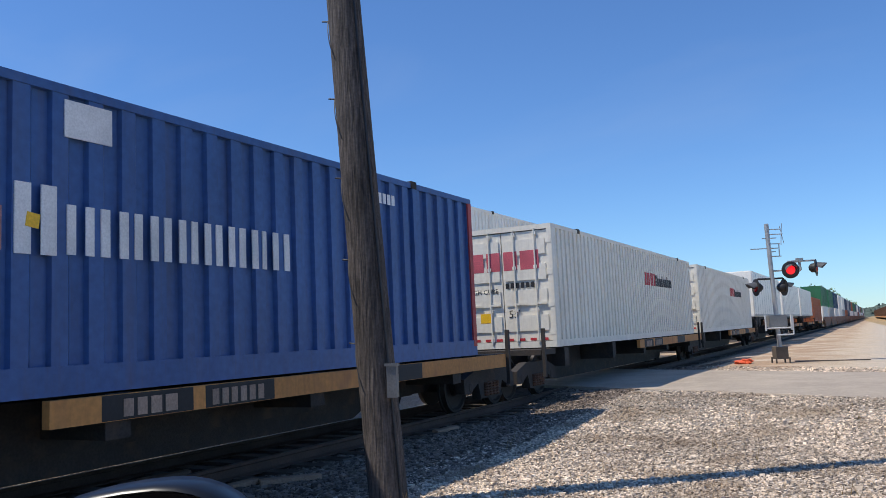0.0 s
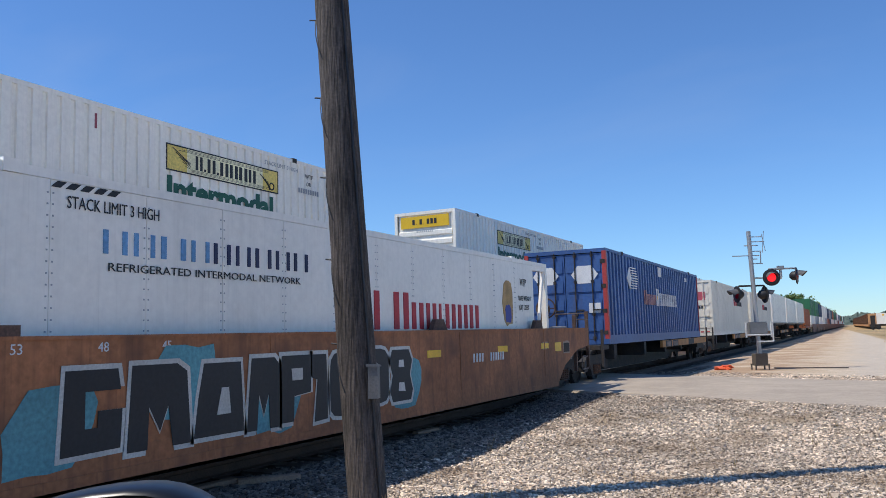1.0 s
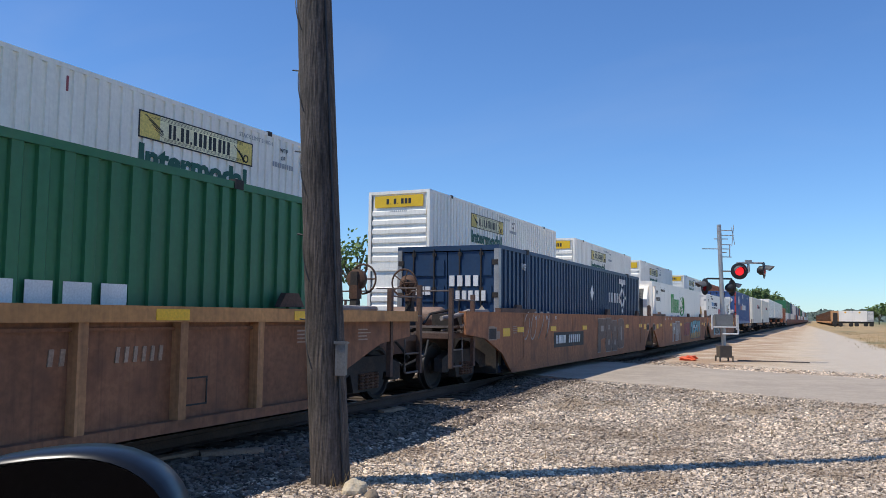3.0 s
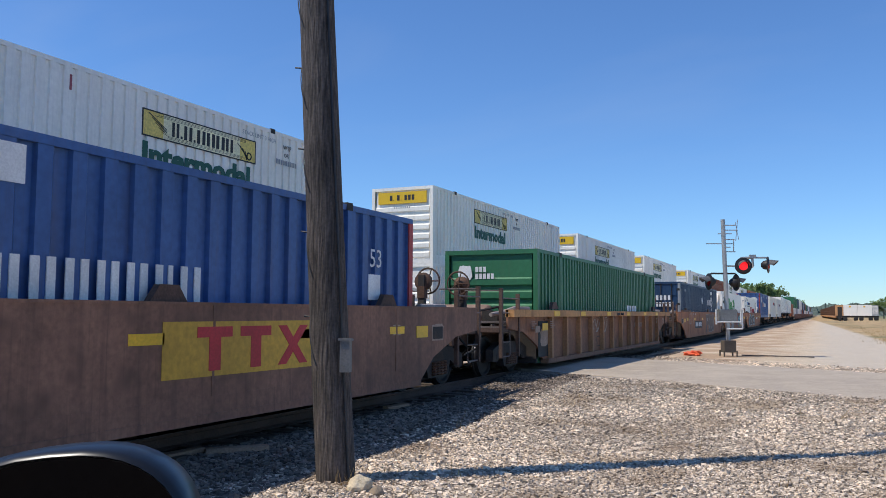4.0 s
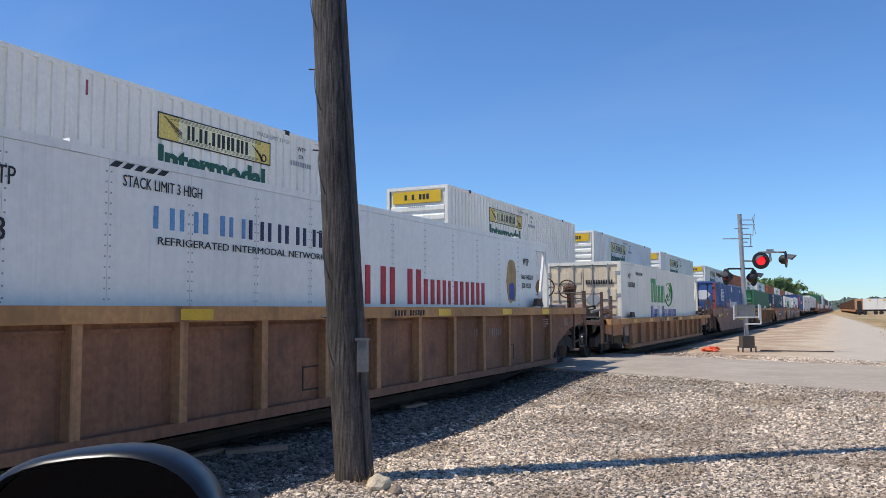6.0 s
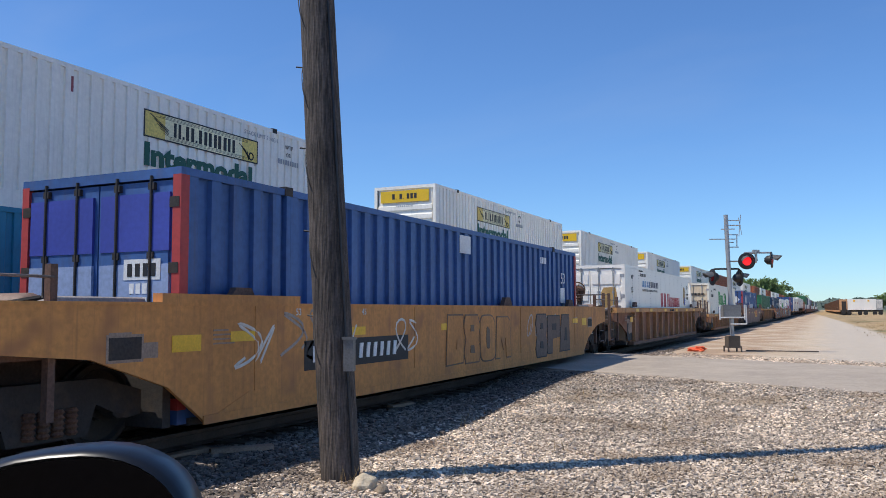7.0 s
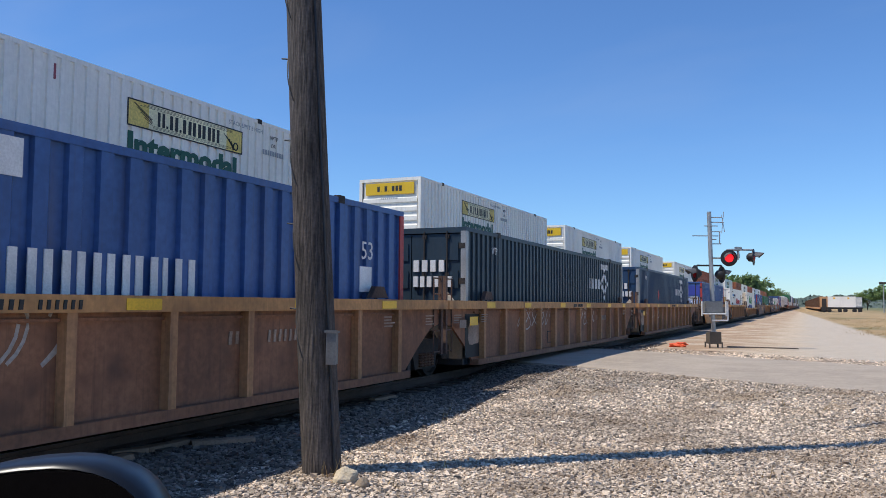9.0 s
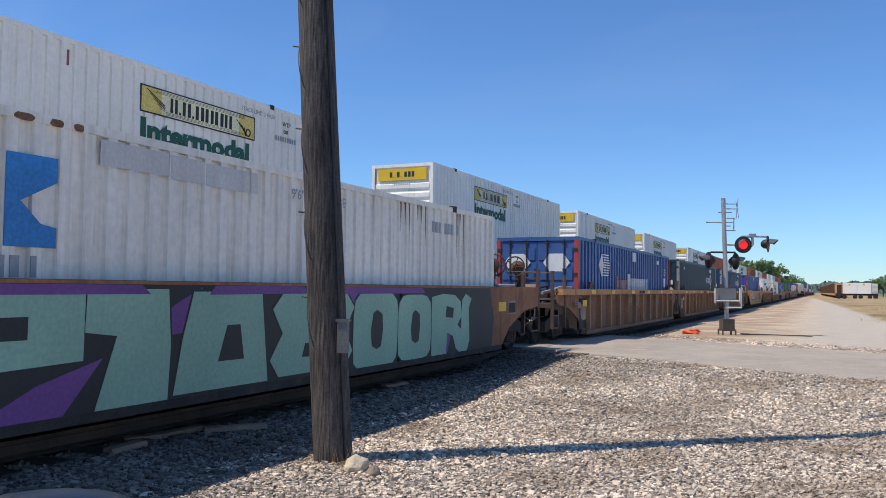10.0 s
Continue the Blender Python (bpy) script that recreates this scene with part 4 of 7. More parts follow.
# ---- rail cars ----
def truck(parent, y, paint):
    """A two-axle truck: side frames, springs, wheels and axles."""
    t = new("truck")
    t.empty_display_size = 0.2
    t.parent = parent
    t.location = (0, y, 0)
    r = 0.46
    for s in (-1, 1):
        bm = bmesh.new()
        x = s * 1.02
        prism(bm, [(-1.15, 0.36), (-1.15, 0.62), (-0.6, 0.78), (0.6, 0.78), (1.15, 0.62), (1.15, 0.36), (0.95, 0.34), (0.55, 0.52), (0.45, 0.22), (-0.45, 0.22), (-0.55, 0.52), (-0.95, 0.34)], min(x - 0.09, x + 0.09), max(x - 0.09, x + 0.09))
        part("side_frame", bm, STEEL_DARK, t)
        if s > 0:
            for k in (-0.24, -0.08, 0.08, 0.24):
                bm = bmesh.new()
                lathe(bm, (x + s * 0.10, k, 0.26), (0, 0, 1), [(0.26 * i / 10, 0.07 if i % 2 else 0.05) for i in range(11)], 10)
                part("spring", bm, RUSTY, t)
    bm = bmesh.new()
    box(bm, -1.1, 1.1, -0.2, 0.2, 0.5, 0.72)
    part("bolster", bm, STEEL_DARK, t)
    for y1 in (-0.88, 0.88):
        for s in (-1, 1):
            bm = bmesh.new()
            lathe(bm, (s * 0.69, y1, r), (s, 0, 0), [(-0.03, r + 0.028), (0.005, r + 0.025), (0.015, r), (0.105, r - 0.005), (0.115, r - 0.06), (0.07, r - 0.09), (0.06, 0.16), (0.12, 0.14), (0.125, 0.07)], 28)
            part("wheel", bm, mat("wheel_steel", (0.03, 0.026, 0.023), 0.65, 0.2, 10, 0.3), t, smooth=True)
            bm = bmesh.new()
            lathe(bm, (s * 0.715, y1, r), (s, 0, 0), [(0.0, r + 0.001), (0.08, r + 0.0005)], 28, False)
            part("tread", bm, STEEL_BRIGHT, t, "polished wheel tread", smooth=True)
            bm = bmesh.new()
            lathe(bm, (s * 0.93, y1, r), (s, 0, 0), [(0, 0.12), (0.17, 0.12), (0.19, 0.07)], 10)
            part("axle_box", bm, STEEL_DARK, t)
        bm = bmesh.new()
        rod(bm, (-0.7, y1, r), (0.7, y1, r), 0.08, 8)
        part("axle", bm, STEEL_DARK, t)
    return t


def grab(bm, x, y0, y1, z, drop=0.1):
    pipe(bm, [(x, y0, z - drop), (x, y0, z), (x, y1, z), (x, y1, z - drop)], 0.014, 5)


def brake_end(t, y, way, paint):
    """Platform, brake wheel on its stand, air tank, posts and rails at a coupled end; way points out of the car."""
    bm = bmesh.new()
    a, b = sorted((y, y + way * 2.35))
    box(bm, -1.35, 1.35, a, b, 1.02, 1.12)
    box(bm, -0.45, 0.45, *sorted((y, y + way * 2.9)), 0.72, 1.0)
    part("end_platform", bm, END_PAINT, t)
    bm = bmesh.new()
    for i in range(14):
        yy = y + way * (0.15 + i * 0.16)
        box(bm, 0.55, 1.33, yy - 0.02, yy + 0.02, 1.12, 1.15)
    part("grating", bm, DULL_RAIL, t, "worn steel tread grating")
    ex = y + way * 2.3
    for x in (-1.38, 1.38):
        for dy in (0.0, -way * 1.1):
            bm = bmesh.new()
            box(bm, x - 0.04, x + 0.04, ex + dy - 0.04, ex + dy + 0.04, 0.45, 2.0 if dy == 0 else 1.9)
            part("corner_post", bm, END_PAINT, t)
        bm = bmesh.new()
        tube(bm, [(x, ex - way * 0.04, 0.48), (x, ex - way * 0.5, 0.47), (x, ex - way * 0.55, 0.5), (x, ex - way * 0.55, 1.05)], 0.02, 6)
        part("step", bm, DULL_RAIL, t)
        bm = bmesh.new()
        rod(bm, (x, ex, 0.8), (x, ex - way * 0.55, 0.8), 0.018, 5)
        part("step", bm, DULL_RAIL, t)
        for z in (1.45, 1.78):
            bm = bmesh.new()
            xx = x + (0.04 if x > 0 else -0.04)
            rod(bm, (xx, ex, z), (xx, ex - way * 1.1, z), 0.015, 5)
            part("grab_iron", bm, DULL_RAIL, t)
    for a, b, z in ((-1.38, -0.4, 1.95), (0.5, 1.38, 1.95), (-1.38, -0.4, 1.5)):
        bm = bmesh.new()
        rod(bm, (a, ex, z), (b, ex, z), 0.016, 5)
        part("grab_iron", bm, DULL_RAIL, t)
    for k in range(9):
        bm = bmesh.new()
        yy = y + way * (0.08 + k * 0.1)
        rod(bm, (1.05, yy, 1.16), (1.05, yy + way * 0.16, 1.5), 0.012, 4)
        part("lattice_bar", bm, RUSTY, t)
        bm = bmesh.new()
        rod(bm, (1.06, yy + way * 0.16, 1.16), (1.06, yy, 1.5), 0.012, 4)
        part("lattice_bar", bm, RUSTY, t)
    for z, r0 in ((1.56, 0.05), (1.30, 0.03)):
        bm = bmesh.new()
        tube(bm, [(1.2, y - way * 0.1, z), (1.2, y + way * 1.0, z), (1.0, y + way * 1.25, z - 0.1), (0.9, y + way * 1.7, z - 0.15)], r0, 8)
        part("air_pipe", bm, mat("dusty_pipe", (0.30, 0.26, 0.23), 0.7, 0, 8, 0.3), t)
    for dy in (1.25, 1.75):
        bm = bmesh.new()
        box(bm, -1.34, 1.34, *sorted((y + way * dy, y + way * (dy + 0.36))), 1.22, 1.26)
        part("tread_board", bm, DULL_RAIL, t, "worn steel tread board")
    bm = bmesh.new()
    tube(bm, [(0.9, ex, 1.0), (1.0, ex + way * 0.35, 0.7), (0.7, ex + way * 0.7, 0.5), (0.3, ex + way * 1.1, 0.62)], 0.025, 6)
    part("brake_hose", bm, RUBBER, t)
    bm = bmesh.new()
    lathe(bm, (-0.2, y + way * 1.3, 0.62), (1, 0, 0), [(0, 0.05), (0.03, 0.13), (0.5, 0.13), (0.53, 0.05)], 14)
    part("brake_cylinder", bm, STEEL_DARK, t)
    bm = bmesh.new()
    wy = y + way * 1.9
    prism(bm, [(wy - 0.16, 1.12), (wy + 0.16, 1.12), (wy + 0.06, 1.7), (wy + 0.05, 2.24), (wy - 0.05, 2.24), (wy - 0.06, 1.7)], 0.21, 0.35)
    stand = part("brake_stand", bm, STEEL_DARK, t)
    bm = bmesh.new()
    lathe(bm, (0.28, wy - way * 0.02, 2.1), (0, way, 0), [(0, 0.12), (0.04, 0.19), (0.13, 0.19), (0.17, 0.13), (0.22, 0.09)], 14)
    box(bm, 0.2, 0.36, wy - 0.07, wy + 0.1, 1.75, 2.0)
    part("gear_case", bm, RUSTY, stand, "rust-brown gear case", smooth=True)
    bm = bmesh.new()
    for k in range(8):
        torus(bm, (0.28, wy + way * 0.1, 1.72 - k * 0.075), (1, 0, 0) if k % 2 else (0, 1, 0), 0.032, 0.011, 8, 4)
    part("brake_chain", bm, STEEL_DARK, stand)
    bm = bmesh.new()
    c = (0.28, wy + way * 0.28, 2.12)
    torus(bm, c, (0, 1, 0), 0.27, 0.02, 20, 6)
    for k in range(5):
        q = k * math.tau / 5
        rod(bm, c, (c[0] + 0.27 * math.cos(q), c[1], c[2] + 0.27 * math.sin(q)), 0.014, 5)
    rod(bm, c, (c[0], wy, c[2]), 0.06, 8)
    part("brake_wheel", bm, RUSTY, stand, "rusty spoked brake wheel")
    bm = bmesh.new()
    lathe(bm, (-0.9, y + way * 0.65, 1.42), (1, 0, 0), [(0, 0.08), (0.05, 0.2), (0.12, 0.24), (1.3, 0.24), (1.37, 0.2), (1.42, 0.08)], 18)
    part("air_tank", bm, mat("dusty_tank", (0.20, 0.125, 0.09), 0.65, 0, 6, 0.3), t, "dusty brown air tank", smooth=True)
    bm = bmesh.new()
    pipe(bm, [(0.7, y + way * 0.3, 1.2), (0.75, y + way * 0.8, 1.6), (0.4, y + way * 1.2, 1.5), (0.5, y + way * 1.7, 1.3)], 0.03, 6)
    box(bm, 0.55, 0.95, *sorted((y + way * 1.0, y + way * 1.4)), 1.14, 1.5)
    part("brake_valve", bm, STEEL_DARK, t)
    bm = bmesh.new()
    box(bm, -0.16, 0.16, *sorted((y + way * 2.6, y + way * 3.6)), 0.74, 0.98)
    box(bm, -0.22, 0.22, *sorted((y + way * 3.3, y + way * 3.62)), 0.68, 1.02)
    part("coupler", bm, RUSTY, t)


def shared_end(t, y, way, paint, half):
    """The sloped end over a truck that two units share."""
    bm = bmesh.new()
    box(bm, -0.5, 0.5, *sorted((y, y + way * half)), 0.78, 1.05)
    box(bm, -1.3, 1.3, *sorted((y, y + way * (half - 0.25))), 1.05, 1.13)
    part("end_platform", bm, END_PAINT, t)
    for x in (-1.42, 1.42):
        bm = bmesh.new()
        box(bm, x - 0.035, x + 0.035, *sorted((y + way * (half - 0.32), y + way * (half - 0.25))), 0.5, 2.0)
        part("corner_post", bm, END_PAINT, t)
        for z in (0.55, 0.95, 1.65, 1.95):
            bm = bmesh.new()
            rod(bm, (x, y + way * 0.5, z), (x, y + way * (half - 0.28), z), 0.014, 5)
            part("grab_iron", bm, END_PAINT, t)
        bm = bmesh.new()
        rod(bm, (x, y + way * 0.5, 0.5), (x, y + way * 0.5, 1.96), 0.014, 5)
        part("grab_iron", bm, END_PAINT, t)
    bm = bmesh.new()
    for x in (-0.9, -0.3, 0.4, 0.95):
        box(bm, x - 0.12, x + 0.12, *sorted((y + way * 0.2, y + way * 0.9)), 1.13, 1.13 + 0.15 + 0.2 * abs(math.sin(x * 7)))
    part("end_gear", bm, RUSTY, t)


SIDE_X = 1.53
STENCIL = mat("faded_stencil", (0.34, 0.25, 0.19), 0.75, 0, 10, 0.3)


def well_car(label, paint, kind, rear, front, seed, stripe=1, sill=None, panel=0.0, top=1.52, guides=(0.9, LONG * 0.3, LONG * 0.7, LONG - 1.2)):
    """One well unit; the load's rear end is at y = 0. rear, front: 'shared' or 'coupled'."""
    t = thing("well_car", Matrix.Identity(4), label, "rail car", "rail cars of the passing train")
    r = random.Random(seed)
    sill = sill or paint
    a, b, zb, zt = -0.55, LONG + 0.55, 0.2, top
    out_r, out_f = (0.9 if rear == "shared" else 1.9), (0.9 if front == "shared" else 1.9)
    dark = STEEL_DARK
    for s in (-1, 1):
        x = s * SIDE_X
        bm = bmesh.new()
        outline = [(a - out_r, zt), (a - out_r, zt - 0.42), (a - out_r * 0.45, zt - 0.52), (a + 0.15, 0.66), (a + 0.75, zb + 0.02), (b - 0.75, zb + 0.02), (b - 0.15, 0.66), (b + out_f * 0.45, zt - 0.52), (b + out_f, zt - 0.42), (b + out_f, zt)]
        d = 0.0 if kind == "smooth" else 0.13
        prism(bm, outline[::-1], min(x - s * d, x - s * (d + 0.05)), max(x - s * d, x - s * (d + 0.05)))
        side = part("side_plate", bm, paint, t)
        bm = bmesh.new()
        if kind == "smooth":
            box(bm, min(x - s * 0.16, x + s * 0.012), max(x - s * 0.16, x + s * 0.012), a - out_r, b + out_f, zt, zt + 0.035)
            strip = bmesh.new()
            box(strip, min(x, x + s * 0.02), max(x, x + s * 0.02), a + 0.7, b - 0.7, zb, zb + 0.1)
            part("bottom_strip", strip, paint if seed else STEEL_DARK, t)
        else:
            box(bm, min(x - s * 0.2, x + s * 0.02), max(x - s * 0.2, x + s * 0.02), a - out_r, b + out_f, zt - 0.16, zt + 0.01)
            low_sill = bmesh.new()
            box(low_sill, min(x - s * 0.2, x), max(x - s * 0.2, x), a + 0.7, b - 0.7, zb - 0.02, zb + 0.10)
            part("bottom_sill", low_sill, paint, t)
        part("top_sill", bm, sill, t)
        if kind == "ribbed":
            n = 12
            for i in range(n):
                y = a + 1.1 + i * (b - a - 2.2) / (n - 1)
                bm = bmesh.new()
                prism(bm, [(y - 0.06, zb + 0.10), (y + 0.06, zb + 0.10), (y + 0.06, zt - 0.16), (y - 0.06, zt - 0.16)], min(x - s * 0.13, x - s * 0.005), max(x - s * 0.13, x - s * 0.005))
                part("rib", bm, mat("rib_paint", (0.47, 0.24, 0.11), 0.75, 0, 4, 0.25, streak=0.6, dirt=(0.11, 0.055, 0.035)) if sill is not paint else paint, t)
        else:
            for y, w in ((a + 1.6, 0.05), (LONG * 0.33, 0.04), (LONG * 0.66, 0.04), (b - 1.6, 0.05)):
                bm = bmesh.new()
                box(bm, min(x, x + s * 0.008), max(x, x + s * 0.008), y, y + w, zb + 0.1, zt)
                part("weld_seam", bm, paint, t)
        if s < 0:
            continue
        # load guides stand along the sill
        for y in guides:
            bm = bmesh.new()
            prism(bm, [(y - 0.28, zt + 0.035), (y + 0.28, zt + 0.035), (y + 0.14, zt + 0.22), (y - 0.14, zt + 0.22)], x - 0.14, x - 0.05)
            part("load_guide", bm, END_PAINT, t)
        for i, y in enumerate([0.6, 3.2, 6.4, 9.4, 12.4, 14.9] if stripe else []):
            bm = bmesh.new()
            z = zt - (0.14 if kind == "ribbed" else 0.42)
            box(bm, x + (0.022 if kind == "ribbed" else 0.002), x + (0.026 if kind == "ribbed" else 0.006), y, y + 0.5, z, z + 0.12)
            part("reflector", bm, YELLOW_MARK, t, "yellow reflector stripe")
        bm = bmesh.new()
        if panel:
            box(bm, x + 0.006, x + 0.010, panel + 0.2, panel + 0.3, 0.76, 0.98)
            letter_shapes(bm, x + 0.005, panel + 0.4, 0.76, [0.17, 0.17, 0.17], 0.22, 0.06, 0.15, seed)
            letter_shapes(bm, x + 0.005, panel + 1.4, 0.76, [0.15] * 6, 0.22, 0.06, 0.15, seed + 1)
        else:
            px = x - (0.128 if kind == "ribbed" else -0.003)
            letter_shapes(bm, px, 11.2, 0.95, [0.09] * 4, 0.16, 0.04, 0.1, seed)
            letter_shapes(bm, px, 12.0, 0.95, [0.08] * 6, 0.16, 0.04, 0.1, seed + 1)
        if seed in (0, 7):
            bm.free()
        else:
            part("car_mark", bm, WHITE_MARK if kind == "smooth" else STENCIL, t, "stencilled car mark")["kind"] = "stuff"
        if panel:
            bm = bmesh.new()
            box(bm, x + 0.001, x + 0.005, panel, panel + 3.0, 0.66, 1.06)
            part("mark_panel", bm, mat("black_panel", (0.02, 0.02, 0.021), 0.65, 0, 6, 0.2), t, "black painted panel")
        bm = bmesh.new()
        if kind == "smooth":
            prism(bm, [(a + 0.95, zb + 0.1), (b - 0.95, zb + 0.1), (b - 1.5, 0.5), (a + 1.5, 0.5)], x, x + 0.007)
            if seed:
                part("bottom_chord", bm, paint, t)
            else:
                bm.free()
            bm = bmesh.new()
            box(bm, x - 0.13, x + 0.004, -0.5, 2.0, zt + 0.035, zt + 0.13)
            part("guide_rail", bm, sill if seed == 4 else END_PAINT, t)
            for y in (-1.2, LONG + 0.35):
                for name, g, d, m in (("data_frame", 0.03, 0.004, STENCIL), ("data_plate", 0.0, 0.007, STEEL_DARK)):
                    bm = bmesh.new()
                    box(bm, x, x + d, y - g, y + 0.42 + g, 0.98 - g, 1.2 + g)
                    part(name, bm, m, t)
            bm = bmesh.new()
            box(bm, x + 0.002, x + 0.006, LONG - 0.3, LONG + 0.15, 1.02, 1.22)
            part("yellow_patch", bm, YELLOW_MARK, t, "yellow safety patch")
        else:
            box(bm, x - 0.13, x - 0.09, a + 0.7, b - 0.7, zt - 0.25, zt - 0.215)
            part("ledge", bm, paint, t)
            for y in (5.6, 12.9):
                bm = bmesh.new()
                for q in ((0, 0.5, 0, 0.02), (0, 0.5, 0.3, 0.32), (0, 0.02, 0.02, 0.3), (0.48, 0.5, 0.02, 0.3)):
                    box(bm, x - 0.13, x - 0.122, y + q[0], y + q[1], 0.42 + q[2], 0.42 + q[3])
                part("stencil_box", bm, BLACK_MARK, t)
        if kind == "ribbed":
            bm = bmesh.new()
            letter_shapes(bm, x + 0.018, 7.85, zt - 0.13, [0.07] * 4, 0.09, 0.03, 0.1, seed)
            letter_shapes(bm, x + 0.018, 8.35, zt - 0.13, [0.06] * 6, 0.09, 0.03, 0.1, seed + 2)
            part("sill_mark", bm, BLACK_MARK, t)
            bm = bmesh.new()
            box(bm, x - 0.128, x - 0.122, -0.3, 0.75, 0.35, zt - 0.27)
            part("mark_panel", bm, mat("black_panel", (0.02, 0.02, 0.021), 0.65, 0, 6, 0.2), t, "black painted panel")
            bm = bmesh.new()
            blob(bm, x - 0.122, 0.2, 0.85, 0.7, 0.5, seed, 0.1, 0.003)
            part("grey_patch", bm, STENCIL, t)
        bm = bmesh.new()
        for y in (-1.2, 0.3, 15.0, 16.6):
            for k in range(4):
                box(bm, x + 0.002, x + 0.005, y, y + r.uniform(0.25, 0.4), zt - 0.29 - k * 0.05, zt - 0.27 - k * 0.05)
        part("stencil_data", bm, STENCIL, t)["kind"] = "stuff"
        bm = bmesh.new()
        box(bm, x + 0.002, x + 0.006, -0.9, -0.55, 0.98, 1.14)
        part("placard", bm, STENCIL, t)
        bm = bmesh.new()
        box(bm, x + 0.002, x + 0.006, -0.35, 0.1, 1.02, 1.2)
        part("yellow_patch", bm, YELLOW_MARK, t, "yellow safety patch")
        for k, txt in ((1.9, "53"), (2.8, "48"), (3.6, "45")):
            if kind == "smooth":
                words(txt, 0.13, WHITE_MARK, t, on_side(x + 0.004, k, 1.40))
    bm = bmesh.new()
    box(bm, -SIDE_X + 0.2, SIDE_X - 0.2, a + 0.7, b - 0.7, zb - 0.02, zb + 0.06)
    for y in (a, b):
        box(bm, -SIDE_X + 0.2, SIDE_X - 0.2, y - 0.06 + (0.35 if y < 5 else -0.35), y + 0.06 + (0.35 if y < 5 else -0.35), zb, zt - 0.02)
    part("well_floor", bm, dark, t)
    for y, way, how in ((a, -1, rear), (b, 1, front)):
        if how == "shared":
            shared_end(t, y, way, paint, 1.1)
            if way < 0:
                truck(t, y - 1.05, paint)
        else:
            brake_end(t, y, way, paint)
            truck(t, y + way * 0.95, paint)
    return t


def spine_car(label, paint, rear_truck=True):
    t = thing("spine_car", Matrix.Identity(4), label, "rail car", "rail cars of the passing train")
    bm = bmesh.new()
    box(bm, -0.35, 0.35, -1.9, LONG + 1.9, 0.42, 0.98)
    part("centre_sill", bm, STEEL_DARK, t)
    bm = bmesh.new()
    prism(bm, [(1.5, 0.62), (LONG - 1.5, 0.62), (LONG - 2.6, 0.18), (2.6, 0.18)], -0.25, 0.25)
    part("sill_keel", bm, STEEL_DARK, t)
    for y in (0.6, 4.6, 8.0, 11.2, LONG - 0.9):
        bm = bmesh.new()
        prism(bm, [(y - 0.15, 0.6), (y + 0.15, 0.6), (y + 0.15, 1.04), (y - 0.15, 1.04)], -1.3, 1.3)
        part("cross_bearer", bm, STEEL_DARK, t)
    for s in (-1, 1):
        for y0, y1 in ((7.2, LONG + 1.1),):
            bm = bmesh.new()
            x = s * 1.32
            box(bm, x - 0.05, x + 0.05, y0, y1, 0.78, 1.03)
            part("side_sill", bm, paint, t)
        if s > 0:
            bm = bmesh.new()
            side_bars(bm, 1.373, 8.0, 0.81, [0.12, 0.12, 0.14, 0.16], 0.17, 0.05)
            side_bars(bm, 1.373, 9.2, 0.81, [0.1] * 6, 0.17, 0.05)
            part("car_mark", bm, STENCIL, t, "worn stencilled car mark")
            for y0, y1 in ((7.75, 8.92), (9.1, 10.25), (12.6, 13.9)):
                bm = bmesh.new()
                box(bm, 1.369, 1.3715, y0, y1, 0.785, 1.025)
                part("mark_panel", bm, mat("black_panel", (0.02, 0.02, 0.021), 0.65, 0, 6, 0.2), t, "black painted panel")
    for y, way in ((-0.3, -1), (LONG + 0.3, 1)):
        bm = bmesh.new()
        box(bm, -1.35, 1.35, *sorted((y, y + way * 0.9)), 0.92, 1.04)
        for x in (-1.4, 1.4):
            box(bm, x - 0.035, x + 0.035, *sorted((y + way * 0.82, y + way * 0.9)), 0.45, 1.5)
        part("end_platform", bm, STEEL_DARK, t)
    truck(t, -0.9, paint)
    if rear_truck:
        truck(t, LONG + 0.9, paint)
    return t


def highway_trailer(label):
    t = thing("highway_trailer", Matrix.Identity(4), label, "trailer", "trailers on the passing train")
    w = WIDE / 2
    bm = bmesh.new()
    box(bm, -w, w, 0, LONG, 1.15, 4.0)
    bmesh.ops.bevel(bm, geom=bm.edges[:], offset=0.05, segments=2, affect="EDGES")
    part("box_body", bm, PAINT["white"], t)
    bm = bmesh.new()
    for x in (-w - 0.006, w):
        for i in range(13):
            box(bm, x, x + 0.006, 0.6 + i * 1.22, 0.65 + i * 1.22, 1.3, 3.85)
        box(bm, x, x + 0.006, 0, LONG, 1.16, 1.3)
    part("side_trim", bm, GALV, t)
    bm = bmesh.new()
    box(bm, -w + 0.2, w - 0.2, 0.2, 15.5, 0.98, 1.15)
    part("chassis", bm, STEEL_DARK, t)
    for y in (1.6, 2.9):
        for x in (-0.95, 0.95):
            bm = bmesh.new()
            lathe(bm, (x - 0.25, y, 0.98 + 0.0), (1, 0, 0), [(0, 0.4), (0.05, 0.5), (0.45, 0.5), (0.5, 0.4)], 18)
            part("tyre", bm, RUBBER, t)
    bm = bmesh.new()
    for x in (-0.8, 0.8):
        box(bm, x - 0.06, x + 0.06, 11.8, 11.95, 0.9, 1.0)
    box(bm, -0.5, 0.5, 14.2, 15.2, 0.9, 1.0)
    part("hitch", bm, STEEL_DARK, t)
    return t


